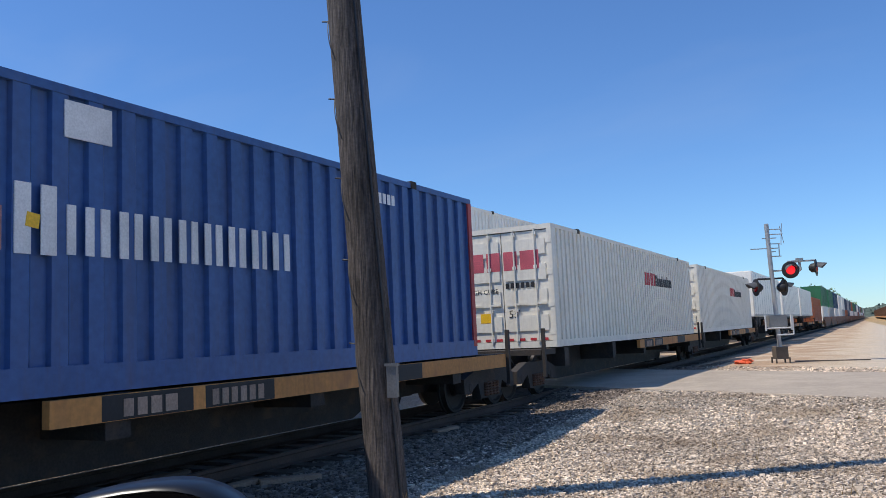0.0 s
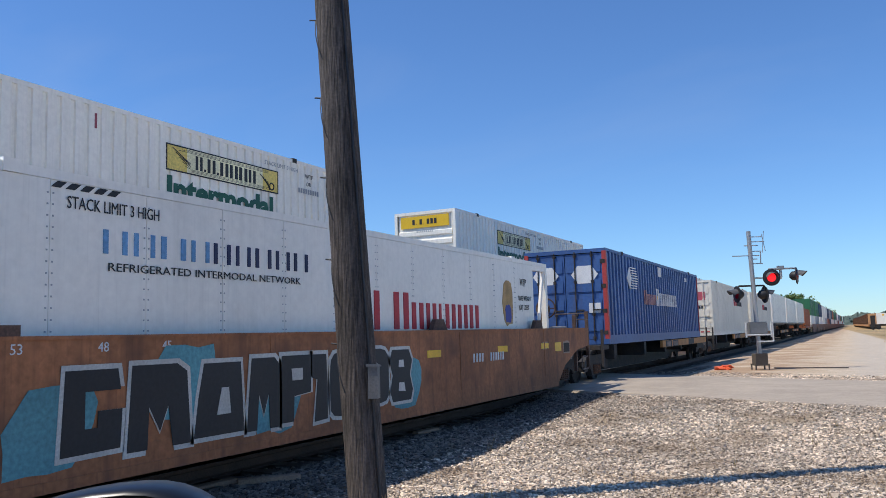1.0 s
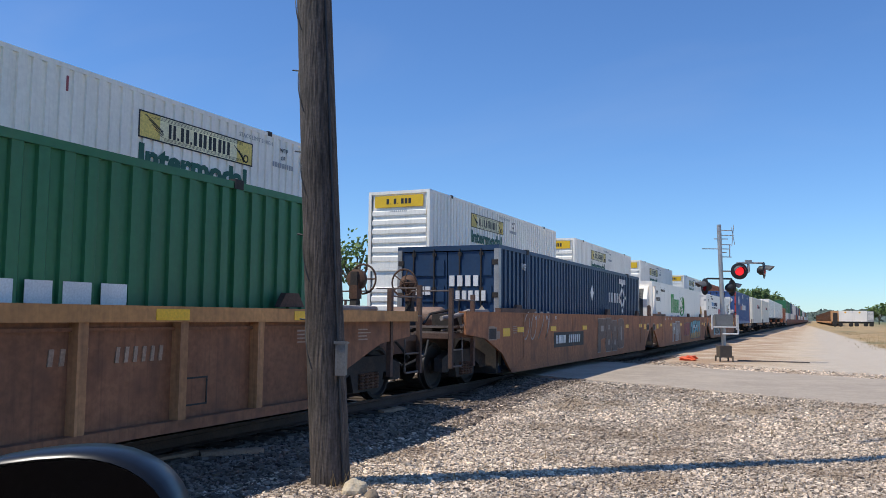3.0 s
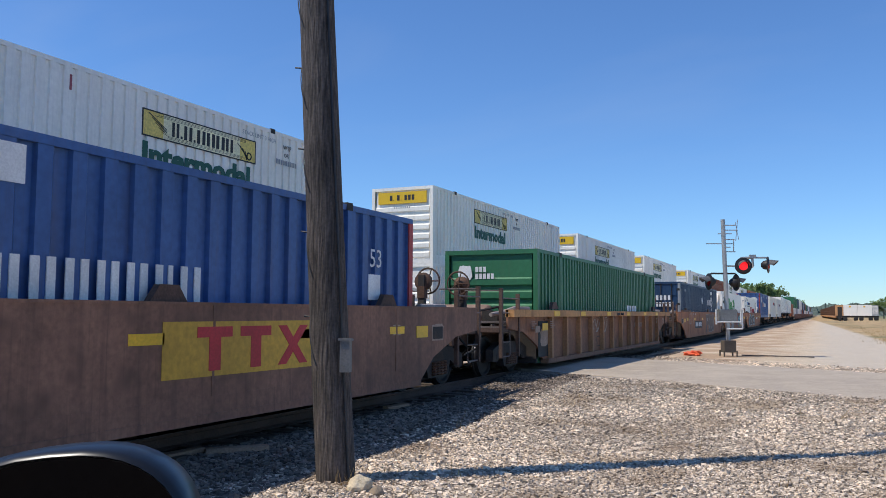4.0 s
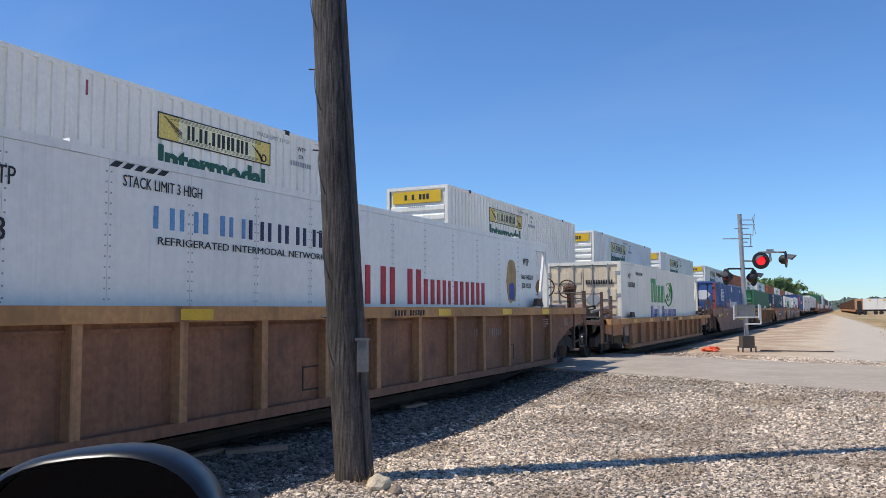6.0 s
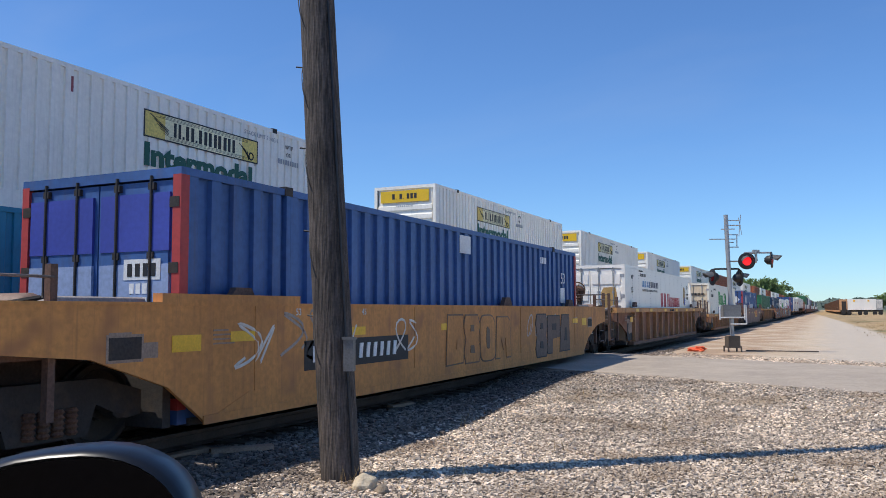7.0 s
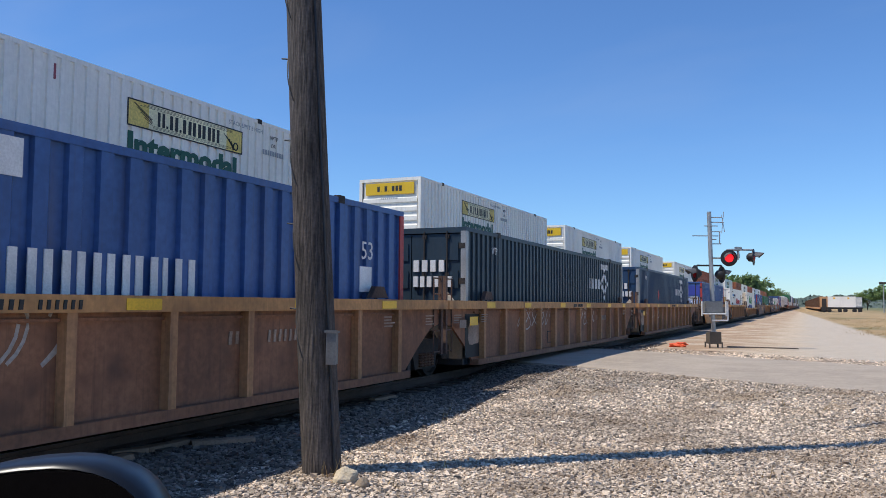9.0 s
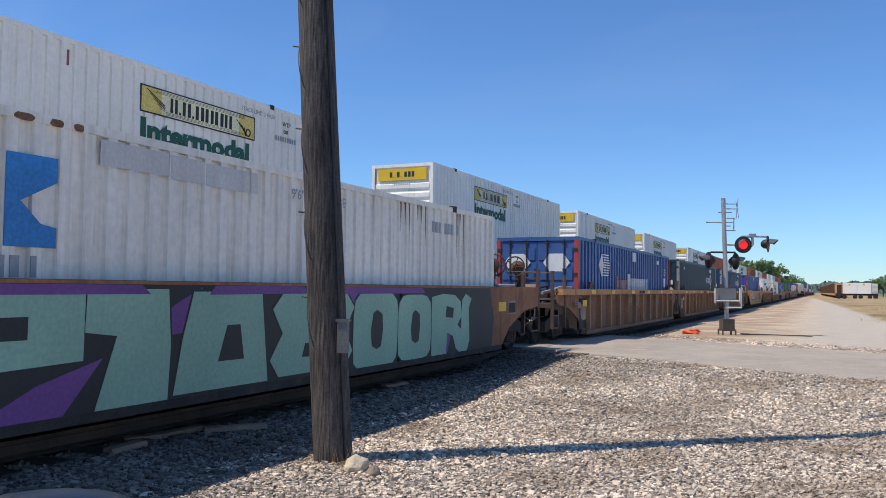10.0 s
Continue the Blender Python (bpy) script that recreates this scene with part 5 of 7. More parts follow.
# ---- decoration ----
GLYPHS = (
    ([(0, 0), (0.4, 0), (0.42, 0.38), (1, 0.42), (1, 1), (0, 1)], [[(0.35, 0.62), (0.7, 0.62), (0.7, 0.8), (0.32, 0.8)]]),
    ([(0.1, 0), (0.95, 0.02), (1, 0.5), (0.98, 1), (0.05, 1), (0.02, 0.66), (0.36, 0.62)], []),
    ([(0, 0), (0.06, 0.55), (0.14, 1), (0.88, 1), (1, 0)], [[(0.42, 0.28), (0.7, 0.28), (0.64, 0.65), (0.5, 0.65)]]),
    ([(0.1, 0), (0.9, 0), (1, 0.2), (0.88, 0.5), (1, 0.78), (0.86, 1), (0.12, 1), (0, 0.78), (0.12, 0.5), (0, 0.2)], [[(0.35, 0.2), (0.65, 0.18), (0.6, 0.36), (0.38, 0.36)], [(0.38, 0.66), (0.62, 0.66), (0.6, 0.8), (0.4, 0.8)]]),
    ([(0, 0), (0.95, 0.02), (1, 0.5), (0.6, 0.5), (0.58, 0.3), (0.38, 0.3), (0.4, 0.74), (0.98, 0.74), (0.94, 1), (0.1, 1)], []),
    ([(0, 0), (0.3, 0), (0.34, 0.5), (0.5, 0.2), (0.64, 0.5), (0.7, 0), (1, 0), (0.96, 0.9), (0.8, 1), (0.1, 1)], []),
    ([(0.02, 0.1), (0.12, 0.02), (0.3, 0), (0.7, 0), (0.88, 0.03), (0.98, 0.12), (1, 0.3), (1, 0.75), (0.97, 0.88), (0.86, 0.97), (0.7, 1), (0.3, 1), (0.14, 0.98), (0.03, 0.88), (0, 0.7), (0, 0.3)], [[(0.4, 0.3), (0.5, 0.25), (0.6, 0.28), (0.64, 0.5), (0.62, 0.7), (0.5, 0.76), (0.42, 0.72), (0.37, 0.5)]]),
    ([(0, 0), (0.36, 0.02), (0.4, 0.36), (0.54, 0.3), (0.62, 0.08), (0.74, 0), (0.92, 0.02), (1, 0.2), (0.98, 0.75), (1.06, 0.92), (0.9, 1), (0.8, 0.9), (0.76, 0.4), (0.66, 0.48), (0.78, 0.62), (0.76, 0.86), (0.6, 0.98), (0.3, 1), (0.02, 0.95)], [[(0.36, 0.62), (0.54, 0.6), (0.56, 0.76), (0.38, 0.8)]]),
)


def graffiti(t, y, z, run, height, fill, line, seed, x=SIDE_X, edge=0.05, order=None, lower=None):
    """Sprayed shapes in a row: an edge colour, a fill and gaps."""
    r = random.Random(seed)
    for i, w in enumerate(run):
        shape, holes = GLYPHS[order[i] if order else r.randrange(7)]
        h = height * r.uniform(0.95, 1.08)
        tilt = r.uniform(-0.05, 0.08)
        z0 = z - h / 2 + r.uniform(-0.03, 0.04)

        def at(p, grow=0.0):
            a, b = p
            return (y + a * w + tilt * b * h + (a - 0.5) * 2 * grow, z0 + b * h + (b - 0.5) * 2 * grow)

        bm = bmesh.new()
        prism(bm, [at(p, edge) for p in shape], x + 0.008, x + 0.012)
        part("graffiti_edge", bm, line, t, "spray-painted edge")
        bm = bmesh.new()
        prism(bm, [at(p) for p in shape], x + 0.012, x + 0.016)
        part("graffiti_fill", bm, fill, t, "spray-painted fill")
        if lower:
            bm = bmesh.new()
            prism(bm, [at(p) for p in ((0.12, 0.02), (0.86, 0.02), (0.9, 0.3), (0.5, 0.36), (0.1, 0.3))], x + 0.016, x + 0.019)
            part("graffiti_lower", bm, lower, t)
        for q in holes:
            bm = bmesh.new()
            prism(bm, [at(p) for p in q], x + 0.016, x + 0.021)
            part("graffiti_gap", bm, line, t)
        y += w + edge * 0.9


def scrawl(t, y, z, length, height, color, seed, x=SIDE_X):
    """Loose looping spray-can strokes without meaning."""
    r = random.Random(seed)
    n = max(2, round(length / 0.55))
    for i in range(n):
        c = y + length * (i + 0.5) / n
        ph, w, h = r.uniform(0, 6.3), r.uniform(0.16, 0.26), height * r.uniform(0.38, 0.55)
        f, g = r.choice(((1, 1), (1, 2), (2, 1), (1.5, 1))), r.uniform(5.0, 8.0)
        pts = [(x + 0.006, c + w * math.sin(ph + f[0] * g * k / 18) + 0.12 * (k / 18 - 0.5), z + height / 2 + h * math.cos(ph * 0.7 + f[1] * g * k / 18)) for k in range(19)]
        bm = bmesh.new()
        tube(bm, pts, 0.02, 4)
        for v in bm.verts:
            v.co.x = x + 0.001 + (0.004 if v.co.x > x + 0.006 else 0.0)
        part("spray_stroke", bm, color, t)["kind"] = "stuff"


def far_car(label, paint):
    """A plain well unit for the distance."""
    t = thing("well_car", Matrix.Identity(4), label, "rail car", "rail cars of the passing train")
    for x in (-SIDE_X, SIDE_X - 0.05):
        bm = bmesh.new()
        prism(bm, [(-1.4, 1.57), (-1.4, 1.1), (-0.4, 0.66), (0.2, 0.2), (LONG - 0.2, 0.2), (LONG + 0.4, 0.66), (LONG + 1.4, 1.1), (LONG + 1.4, 1.57)][::-1], x, x + 0.05)
        part("side_plate", bm, paint, t)
    bm = bmesh.new()
    box(bm, -1.4, 1.4, -1.6, LONG + 1.6, 0.95, 1.05)
    box(bm, -1.3, 1.3, 0.3, LONG - 0.3, 0.16, 0.2)
    part("well_floor", bm, STEEL_DARK, t)
    for y in (-2.5, -0.9):
        for x in (-0.72, 0.72):
            bm = bmesh.new()
            lathe(bm, (x - 0.06, y, 0.46), (1, 0, 0), [(0, 0.46), (0.12, 0.46)], 14)
            part("wheel", bm, STEEL_DARK, t)
    bm = bmesh.new()
    box(bm, 0.9, 1.1, -2.8, -0.6, 0.35, 0.75)
    part("side_frame", bm, STEEL_DARK, t)
    return t


def far_box(label, paint):
    """A plain container for the distance."""
    t = thing("shipping_container", Matrix.Identity(4), label, "container", "containers on the passing train")
    w = WIDE / 2
    for x, s in ((-w, -1), (w, 1)):
        bm = bmesh.new()
        ribbed_wall(bm, 0.13, LONG - 0.13, 0.12, TALL - 0.09, x - s * 0.012, s, 0.6, 0.04, 0.5)
        part("side_wall", bm, paint, t)
    bm = bmesh.new()
    for x in (-w, w - 0.13):
        for y in (0, LONG - 0.13):
            box(bm, x, x + 0.13, y, y + 0.13, 0.12, TALL - 0.09)
        box(bm, x, x + 0.13, 0, LONG, 0, 0.12)
        box(bm, x, x + 0.13, 0, LONG, TALL - 0.09, TALL)
    part("frame", bm, paint, t)
    bm = bmesh.new()
    box(bm, -w + 0.13, w - 0.13, 0.03, LONG - 0.03, 0.05, TALL - 0.03)
    part("body", bm, paint, t)
    return t


# ---- build the place ----
ground()
road()
utility_pole()
crossing_signal()
car_mirror()
boulder(-4.12, 7.02, 0.12, "pale tan stone beside the pole", (0.56, 0.46, 0.32), 1)
boulder(-3.88, 6.93, 0.07, "brown stone beside the pole", (0.26, 0.20, 0.14), 2)
far_woods()
scrap_wood()
dry_tufts()
for i, (x, y, h, s) in enumerate(((-25, 318, 13.5, 5.5), (-22.5, 345, 14.5, 6), (-21, 372, 14, 6), (-30, 330, 13, 6), (-20.5, 410, 12, 6), (-20, 470, 12, 7), (-19, 560, 12, 8), (-26, 290, 11, 4.5))):
    tree(x, y, h, s, 20 + i, 3200, "leafy green tree behind the trains", 0.55)
for i, (x, y, h, s) in enumerate(((24, 300, 8, 4.5), (30, 290, 7, 5), (37, 310, 8.5, 5), (46, 300, 7.5, 5), (20, 330, 6.5, 4))):
    tree(x, y, h, s, 40 + i, 2200, "leafy green tree across the field", 0.45)
tree(-29.5, 50, 9.0, 2.4, 61, 420, "thin sparsely leaved tree behind the standing train", 0.22)
tree(-32.5, 51, 8.2, 2.0, 62, 260, "thin sparsely leaved tree behind the standing train", 0.2)


# ---- the standing double-stack train ----
def sign_end(t):
    bm = bmesh.new()
    box(bm, -1.02, 1.02, -0.006, 0.02, 2.28, 2.72)
    part("sign_panel", bm, mat("sign_yellow", (0.78, 0.48, 0.015), 0.5, 0, 6, 0.08), t, "yellow sign panel")
    bm = bmesh.new()
    for i in range(7):
        x = -0.52 + i * 0.155
        box(bm, x, x + (0.03 if i in (1, 3) else 0.105), -0.012, -0.006, 2.40, 2.42 if i in (1, 3) else 2.60)
    part("sign_mark", bm, BLACK_MARK, t)
    bm = bmesh.new()
    for i in range(9):
        box(bm, -0.35 + i * 0.08, -0.31 + i * 0.08, 0.004, 0.008, 2.1, 2.16)
    part("serial_mark", bm, GREY_MARK, t)


def intermodal_side(t, y, z):
    """A yellow framed sign with a plain dark mark, and green lettering below it."""
    x = WIDE / 2
    bm = bmesh.new()
    box(bm, x - 0.004, x + 0.002, y, y + 3.84, z + 0.05, z + 0.58)
    part("sign_panel", bm, mat("faded_sign_yellow", (0.72, 0.55, 0.14), 0.55, 0, 5, 0.3), t, "faded yellow sign panel")
    bm = bmesh.new()
    box(bm, x + 0.002, x + 0.006, y + 0.62, y + 3.22, z + 0.05, z + 0.58)
    part("sign_field", bm, mat("bleached_sign_yellow", (0.80, 0.74, 0.47), 0.55, 0, 5, 0.25), t, "bleached pale yellow sign field")
    bm = bmesh.new()
    for a, b, c, d in ((0, 3.84, 0.58, 0.61), (0, 3.84, 0.02, 0.05), (0, 0.03, 0.05, 0.58), (3.81, 3.84, 0.05, 0.58)):
        box(bm, x - 0.004, x + 0.008, y + a, y + b, z + c, z + d)
    for k in range(3):
        box(bm, x, x + 0.007, y + 0.35 + k * 0.12, y + 3.45, z + 0.50 + k * 0.026, z + 0.508 + k * 0.026)
        box(bm, x, x + 0.007, y + 0.75, y + 3.3 + k * 0.1, z + 0.075 + k * 0.026, z + 0.083 + k * 0.026)
    yy = y + 0.88
    for w in (0.22, 0.06, 0.26, 0.06, 0.28, 0.28, 0.30, 0.26):
        k = w * 0.36
        for a, b in ((0, k), (w - k, w)) if w > 0.1 else ((0, w),):
            box(bm, x, x + 0.010, yy + a, yy + b, z + 0.15, z + (0.21 if w < 0.1 else 0.47))
        yy += w + 0.05
    for k in range(5):
        prism(bm, [(y + 0.16 + k * 0.1, z + 0.54 - k * 0.09), (y + 0.2 + k * 0.1, z + 0.54 - k * 0.09), (y + 0.74, z + 0.26 - k * 0.03), (y + 0.70, z + 0.26 - k * 0.03)], x, x + 0.009)
        prism(bm, [(y + 3.1 + k * 0.1, z + 0.44 - k * 0.05), (y + 3.13 + k * 0.1, z + 0.44 - k * 0.05), (y + 3.5, z + 0.16 - k * 0.02), (y + 3.46, z + 0.16 - k * 0.02)], x, x + 0.009)
    torus(bm, (x + 0.002, y + 3.58, z + 0.18), (1, 0, 0), 0.085, 0.02, 12, 4)
    part("sign_mark", bm, BLACK_MARK, t)
    words("Intermodal", 0.66, DARKGREEN_MARK, t, on_side(x + 0.006, y, z - 0.57), stretch=1.245, bold=0.03)
    words("STACK LIMIT 3 HIGH", 0.15, GREY_MARK, t, on_side(x + 0.005, y + 3.3, z + 0.72))
    words("TOP LIFT ONLY", 0.16, BLACK_MARK, t, on_side(x + 0.005, y + 3.3, z - 1.75))
    words("WTP", 0.17, BLACK_MARK, t, on_side(x + 0.005, y + 5.0, z + 0.62))
    words("OR", 0.15, BLACK_MARK, t, on_side(x + 0.005, y + 5.05, z + 0.42))
    bm = bmesh.new()
    side_bars(bm, x + 0.001, y + 4.7, z + 0.2, [0.07] * 9, 0.13, 0.035)
    part("serial_mark", bm, GREY_MARK, t)


def robinson_side(t):
    x = WIDE / 2
    words("WARNING HIGH CUBE", 0.2, WHITE_MARK, t, on_side(x + 0.004, 6.75, 2.48), stretch=1.1)
    bm = bmesh.new()
    for k in range(6):
        a, b = k * math.tau / 6, (k + 1) * math.tau / 6
        c = Vector((0, 8.3, 1.82))
        o = [c + Vector((0, math.sin(q) * r, math.cos(q) * r)) for q, r in ((a, 0.48), (b, 0.48), (b, 0.40), (a, 0.40))]
        v = [bm.verts.new(p + Vector((x + dx, 0, 0))) for dx in (0.0, 0.006) for p in o]
        bm.faces.new(v[4:])
        rod(bm, c + Vector((x + 0.002, math.sin(a) * 0.32, math.cos(a) * 0.32)), c + Vector((x + 0.002, 0, 0)), 0.03, 4)
    part("hexagon_mark", bm, WHITE_MARK, t, "white hexagon mark")
    bm = bmesh.new()
    letter_shapes(bm, x - 0.008, 8.98, 1.64, [0.27, 0.05, 0.27, 0.05, 0.26, 0.29, 0.26, 0.29, 0.09, 0.29, 0.25, 0.29, 0.29], 0.38, 0.085)
    part("name_mark", bm, WHITE_MARK, t, "plain white name mark")


def place(ob, m):
    ob.matrix_world = m
    return ob


jb = container("white ribbed intermodal container stacked on the standing train", PAINT["jb"], "plate", "ribs", group="containers on the standing train", rail=0.32)
sign_end(jb)
place(jb, Matrix.Translation((FAR_TRACK, 3.4, 3.31)))
jb2 = copy_thing(jb, Matrix.Translation((FAR_TRACK, 27.2, 3.27)))
intermodal_side(jb, 9.45, 1.85)
bm = bmesh.new()
box(bm, WIDE / 2 - 0.006, WIDE / 2 + 0.003, 7.59, 7.64, 2.37, 2.67)
part("red_bar", bm, mat("faded_dark_red", (0.30, 0.07, 0.08), 0.6), jb, "small dark red bar")
intermodal_side(jb2, 4.0, 1.88)
FAR_Y = [27.2, 47.15, 67.1]
for y in FAR_Y[1:]:
    copy_thing(jb2, Matrix.Translation((FAR_TRACK, y, 3.27)))
for y in (91.0, 131.0, 151.0, 195.0, 236.0, 256.0):
    copy_thing(jb2, Matrix.Translation((FAR_TRACK, y, 3.27)))
low = container("white ribbed intermodal container in the standing train", PAINT["jb"], "plate", "ribs", group="containers on the standing train")
place(low, Matrix.Translation((FAR_TRACK, 27.2, 0.37)))
for y in (47.15, 67.1, 91.0, 111.0, 131.0, 151.0, 175.0, 195.0, 215.0, 236.0, 256.0, 276.0, 300.0):
    copy_thing(low, Matrix.Translation((FAR_TRACK, y, 0.37)))
rob = container("bright blue ribbed container under a white one", PAINT["robinson"], "corrugated", "doors", group="containers on the standing train")
robinson_side(rob)
place(rob, Matrix.Translation((FAR_TRACK, 3.4, 0.41)))
rust_box = container("faded orange container on the standing train", PAINT["orange"], "corrugated", "doors", group="containers on the standing train")
place(rust_box, Matrix.Translation((FAR_TRACK, 111.0, 3.27)))
for y in (175.0, 215.0, 276.0, 300.0):
    copy_thing(rust_box, Matrix.Translation((FAR_TRACK, y, 3.27)))
standing = well_car("brown well car of the standing train", CAR["dark"], "ribbed", "shared", "shared", 3)
standing["group"] = "rail cars of the standing train"
place(standing, Matrix.Translation((FAR_TRACK, 27.2, 0.0)))
for y in (3.4, 47.15, 67.1, 91.0, 111.0, 131.0, 151.0, 175.0, 195.0, 215.0, 236.0, 256.0, 276.0, 300.0):
    copy_thing(standing, Matrix.Translation((FAR_TRACK, y, 0.0)))


# ---- the passing train ----
SPEED = 26.35
# the train runs a little unevenly: metres ahead of or behind a steady pace
LAGS = [(0.0, -0.28), (0.5, 0.0), (2.0, -0.1), (2.5, 0.42), (4.0, -0.12), (4.5, 0.0), (8.0, 0.0), (8.5, -0.2), (9.0, -0.62), (9.5, 0.0), (10.0, 0.0)]
RIDE, WELL_Z, SPINE_Z = [], 0.2, 1.06


def aboard(ob, s, z=0.0):
    """Sets ob down on the passing train at s metres along it."""
    ob.matrix_world = Matrix.Translation((NEAR_TRACK, s, z))
    RIDE.append((ob, s, z))
    return ob


def stack_marks(t, lettered=True, end_marks=True, number=True):
    """Diamond and stripes, a plain name mark, patches on the blue box."""
    x = WIDE / 2
    if lettered:
        bm = bmesh.new()
        prism(bm, [(2.5, 2.12), (2.9, 2.5), (3.15, 2.12), (2.9, 1.74)], x - 0.01, x + 0.006)
        for i in range(9):
            z = 1.78 + i * 0.085
            box(bm, x - 0.01, x + 0.004, 3.0 if abs(i - 4) > 2 else 3.16, 4.05 - 0.2 * abs(i - 4) / 4, z, z + 0.035)
        part("diamond_mark", bm, WHITE_MARK, t, "white diamond and stripes mark")
    if lettered:
        bm = bmesh.new()
        letter_shapes(bm, x - 0.01, 6.9, 1.27, [0.42], 0.64, seed=3)
        letter_shapes(bm, x - 0.01, 7.43, 1.29, [0.30, 0.33, 0.31, 0.31, 0.30, 0.31, 0.33, 0.12, 0.32], 0.47, 0.08, seed=8, stroke=0.32)
        part("name_mark", bm, WHITE_MARK, t, "plain white name mark")
        bm = bmesh.new()
        letter_shapes(bm, x - 0.01, 4.9, 1.29, [0.36, -0.29, -0.29, -0.29, -0.29], 0.52, 0.09, seed=5, stroke=0.32)
        part("faded_name_mark", bm, mat("faded_orange_mark", (0.45, 0.22, 0.20), 0.6, 0, 8, 0.3), t, "faded orange name mark")
    bm = bmesh.new()
    y = 7.8 if number else 7.4
    box(bm, x - 0.01, x + 0.004, y, y + 0.54, 2.40, 2.76)
    part("patch", bm, WHITE_MARK, t, "white paint patch")
    if number:
        words("53", 0.42, WHITE_MARK, t, on_side(x + 0.004, 14.62, 1.98))
        bm = bmesh.new()
        box(bm, x - 0.01, x + 0.004, 14.6, 14.98, 1.45, 1.86)
        part("patch", bm, WHITE_MARK, t)
    else:
        bm = bmesh.new()
        prism(bm, [(7.0, 1.52), (7.13, 1.5), (7.15, 1.63), (7.02, 1.65)], x + 0.004, x + 0.008)
        part("orange_label", bm, YELLOW_MARK, t, "orange label")
    bm = bmesh.new()
    side_bars(bm, x - 0.01, 12.9, 2.45, [0.09] * 4, 0.16, 0.04)
    part("serial_mark", bm, WHITE_MARK, t)
    if end_marks:
        for cx in (-0.62, 0.62):
            bm = bmesh.new()
            o = [(-0.42, 0), (-0.22, 0.27), (0.22, 0.27), (0.42, 0), (0.22, -0.27), (-0.22, -0.27)]
            v = [bm.verts.new((cx + a, 0.004, 2.12 + b)) for a, b in o]
            bm.faces.new(v)
            g = bmesh.ops.extrude_face_region(bm, geom=bm.faces[:])
            bmesh.ops.translate(bm, vec=(0, -0.004, 0), verts=[q for q in g["geom"] if isinstance(q, bmesh.types.BMVert)])
            part("hexagon_mark", bm, WHITE_MARK, t, "white hexagon door mark")
        bm = bmesh.new()
        box(bm, 0.72, 1.08, 0.0, 0.008, 0.95, 1.25)
        part("patch", bm, WHITE_MARK, t)


def umax_marks(t, placards=False):
    x = WIDE / 2
    bm = bmesh.new()
    letter_shapes(bm, x - 0.01, 10.85, 1.80, [0.36, 0.42, 0.38, 0.34], 0.34, 0.07, seed=2, stroke=0.2)
    part("name_mark", bm, WHITE_MARK, t, "plain white name mark")
    bm = bmesh.new()
    c = Vector((0, 12.98, 2.0))
    for k in range(4):
        d = Vector((0, math.sin(k * math.pi / 2), math.cos(k * math.pi / 2))) * 0.33
        for e in ((0.26, 0), (-0.13, 0.13), (-0.13, -0.13)):
            q = c + d + Vector((0, d.normalized().z, -d.normalized().y)) * e[1] + d.normalized() * e[0] * 0.6
            prism(bm, [(q.y - 0.1, q.z), (q.y, q.z - 0.1), (q.y + 0.1, q.z), (q.y, q.z + 0.1)], x - 0.01, x + 0.004)
    part("lattice_mark", bm, WHITE_MARK, t, "white lattice mark")
    words("WTP", 0.24, WHITE_MARK, t, on_side(x + 0.004, 1.55, 2.4), stretch=0.7)
    bm = bmesh.new()
    side_bars(bm, x - 0.01, 12.5, 2.5, [0.1] * 4 + [0.08] * 4, 0.18, 0.05)
    if not placards and "navy" in t["label"]:
        prism(bm, [(8.3, 2.05), (8.5, 1.8), (8.7, 2.05), (8.5, 2.3)], x - 0.01, x + 0.003)
    part("serial_mark", bm, WHITE_MARK, t)
    bm = bmesh.new()
    for i in range(4):
        box(bm, 0.08 + i * 0.2, 0.2 + i * 0.2, -0.036, 0.012, 1.95, 2.2)
    for i in range(6):
        box(bm, 0.08 + i * 0.16, 0.18 + i * 0.16, -0.036, 0.012, 1.62, 1.85)
        if i < 4:
            box(bm, -1.05 + i * 0.17, -0.92 + i * 0.17, -0.036, 0.012, 1.75, 1.95)
    part("door_mark", bm, WHITE_MARK, t)
    bm = bmesh.new()
    v = [(0.9, 1.2), (0.66, 1.48), (0.9, 1.76), (1.14, 1.48)]
    for dy in (-0.05,):
        a = [bm.verts.new((p, dy, q - 0.25)) for p, q in v]
        b = [bm.verts.new((p, dy + 0.02, q - 0.25)) for p, q in v]
        bm.faces.new(a), bm.faces.new(b[::-1])
        for i in range(4):
            bm.faces.new((a[i], b[i], b[(i + 1) % 4], a[(i + 1) % 4]))
    part("hazard_placard", bm, mat("placard_tan", (0.55, 0.47, 0.36), 0.6), t, "diamond hazard placard")
    if placards:
        bm = bmesh.new()
        prism(bm, [(4.95, 1.75), (5.15, 1.5), (5.35, 1.75), (5.15, 2.0)], x - 0.01, x + 0.003)
        part("red_placard", bm, RED_MARK, t, "red hazard diamond")


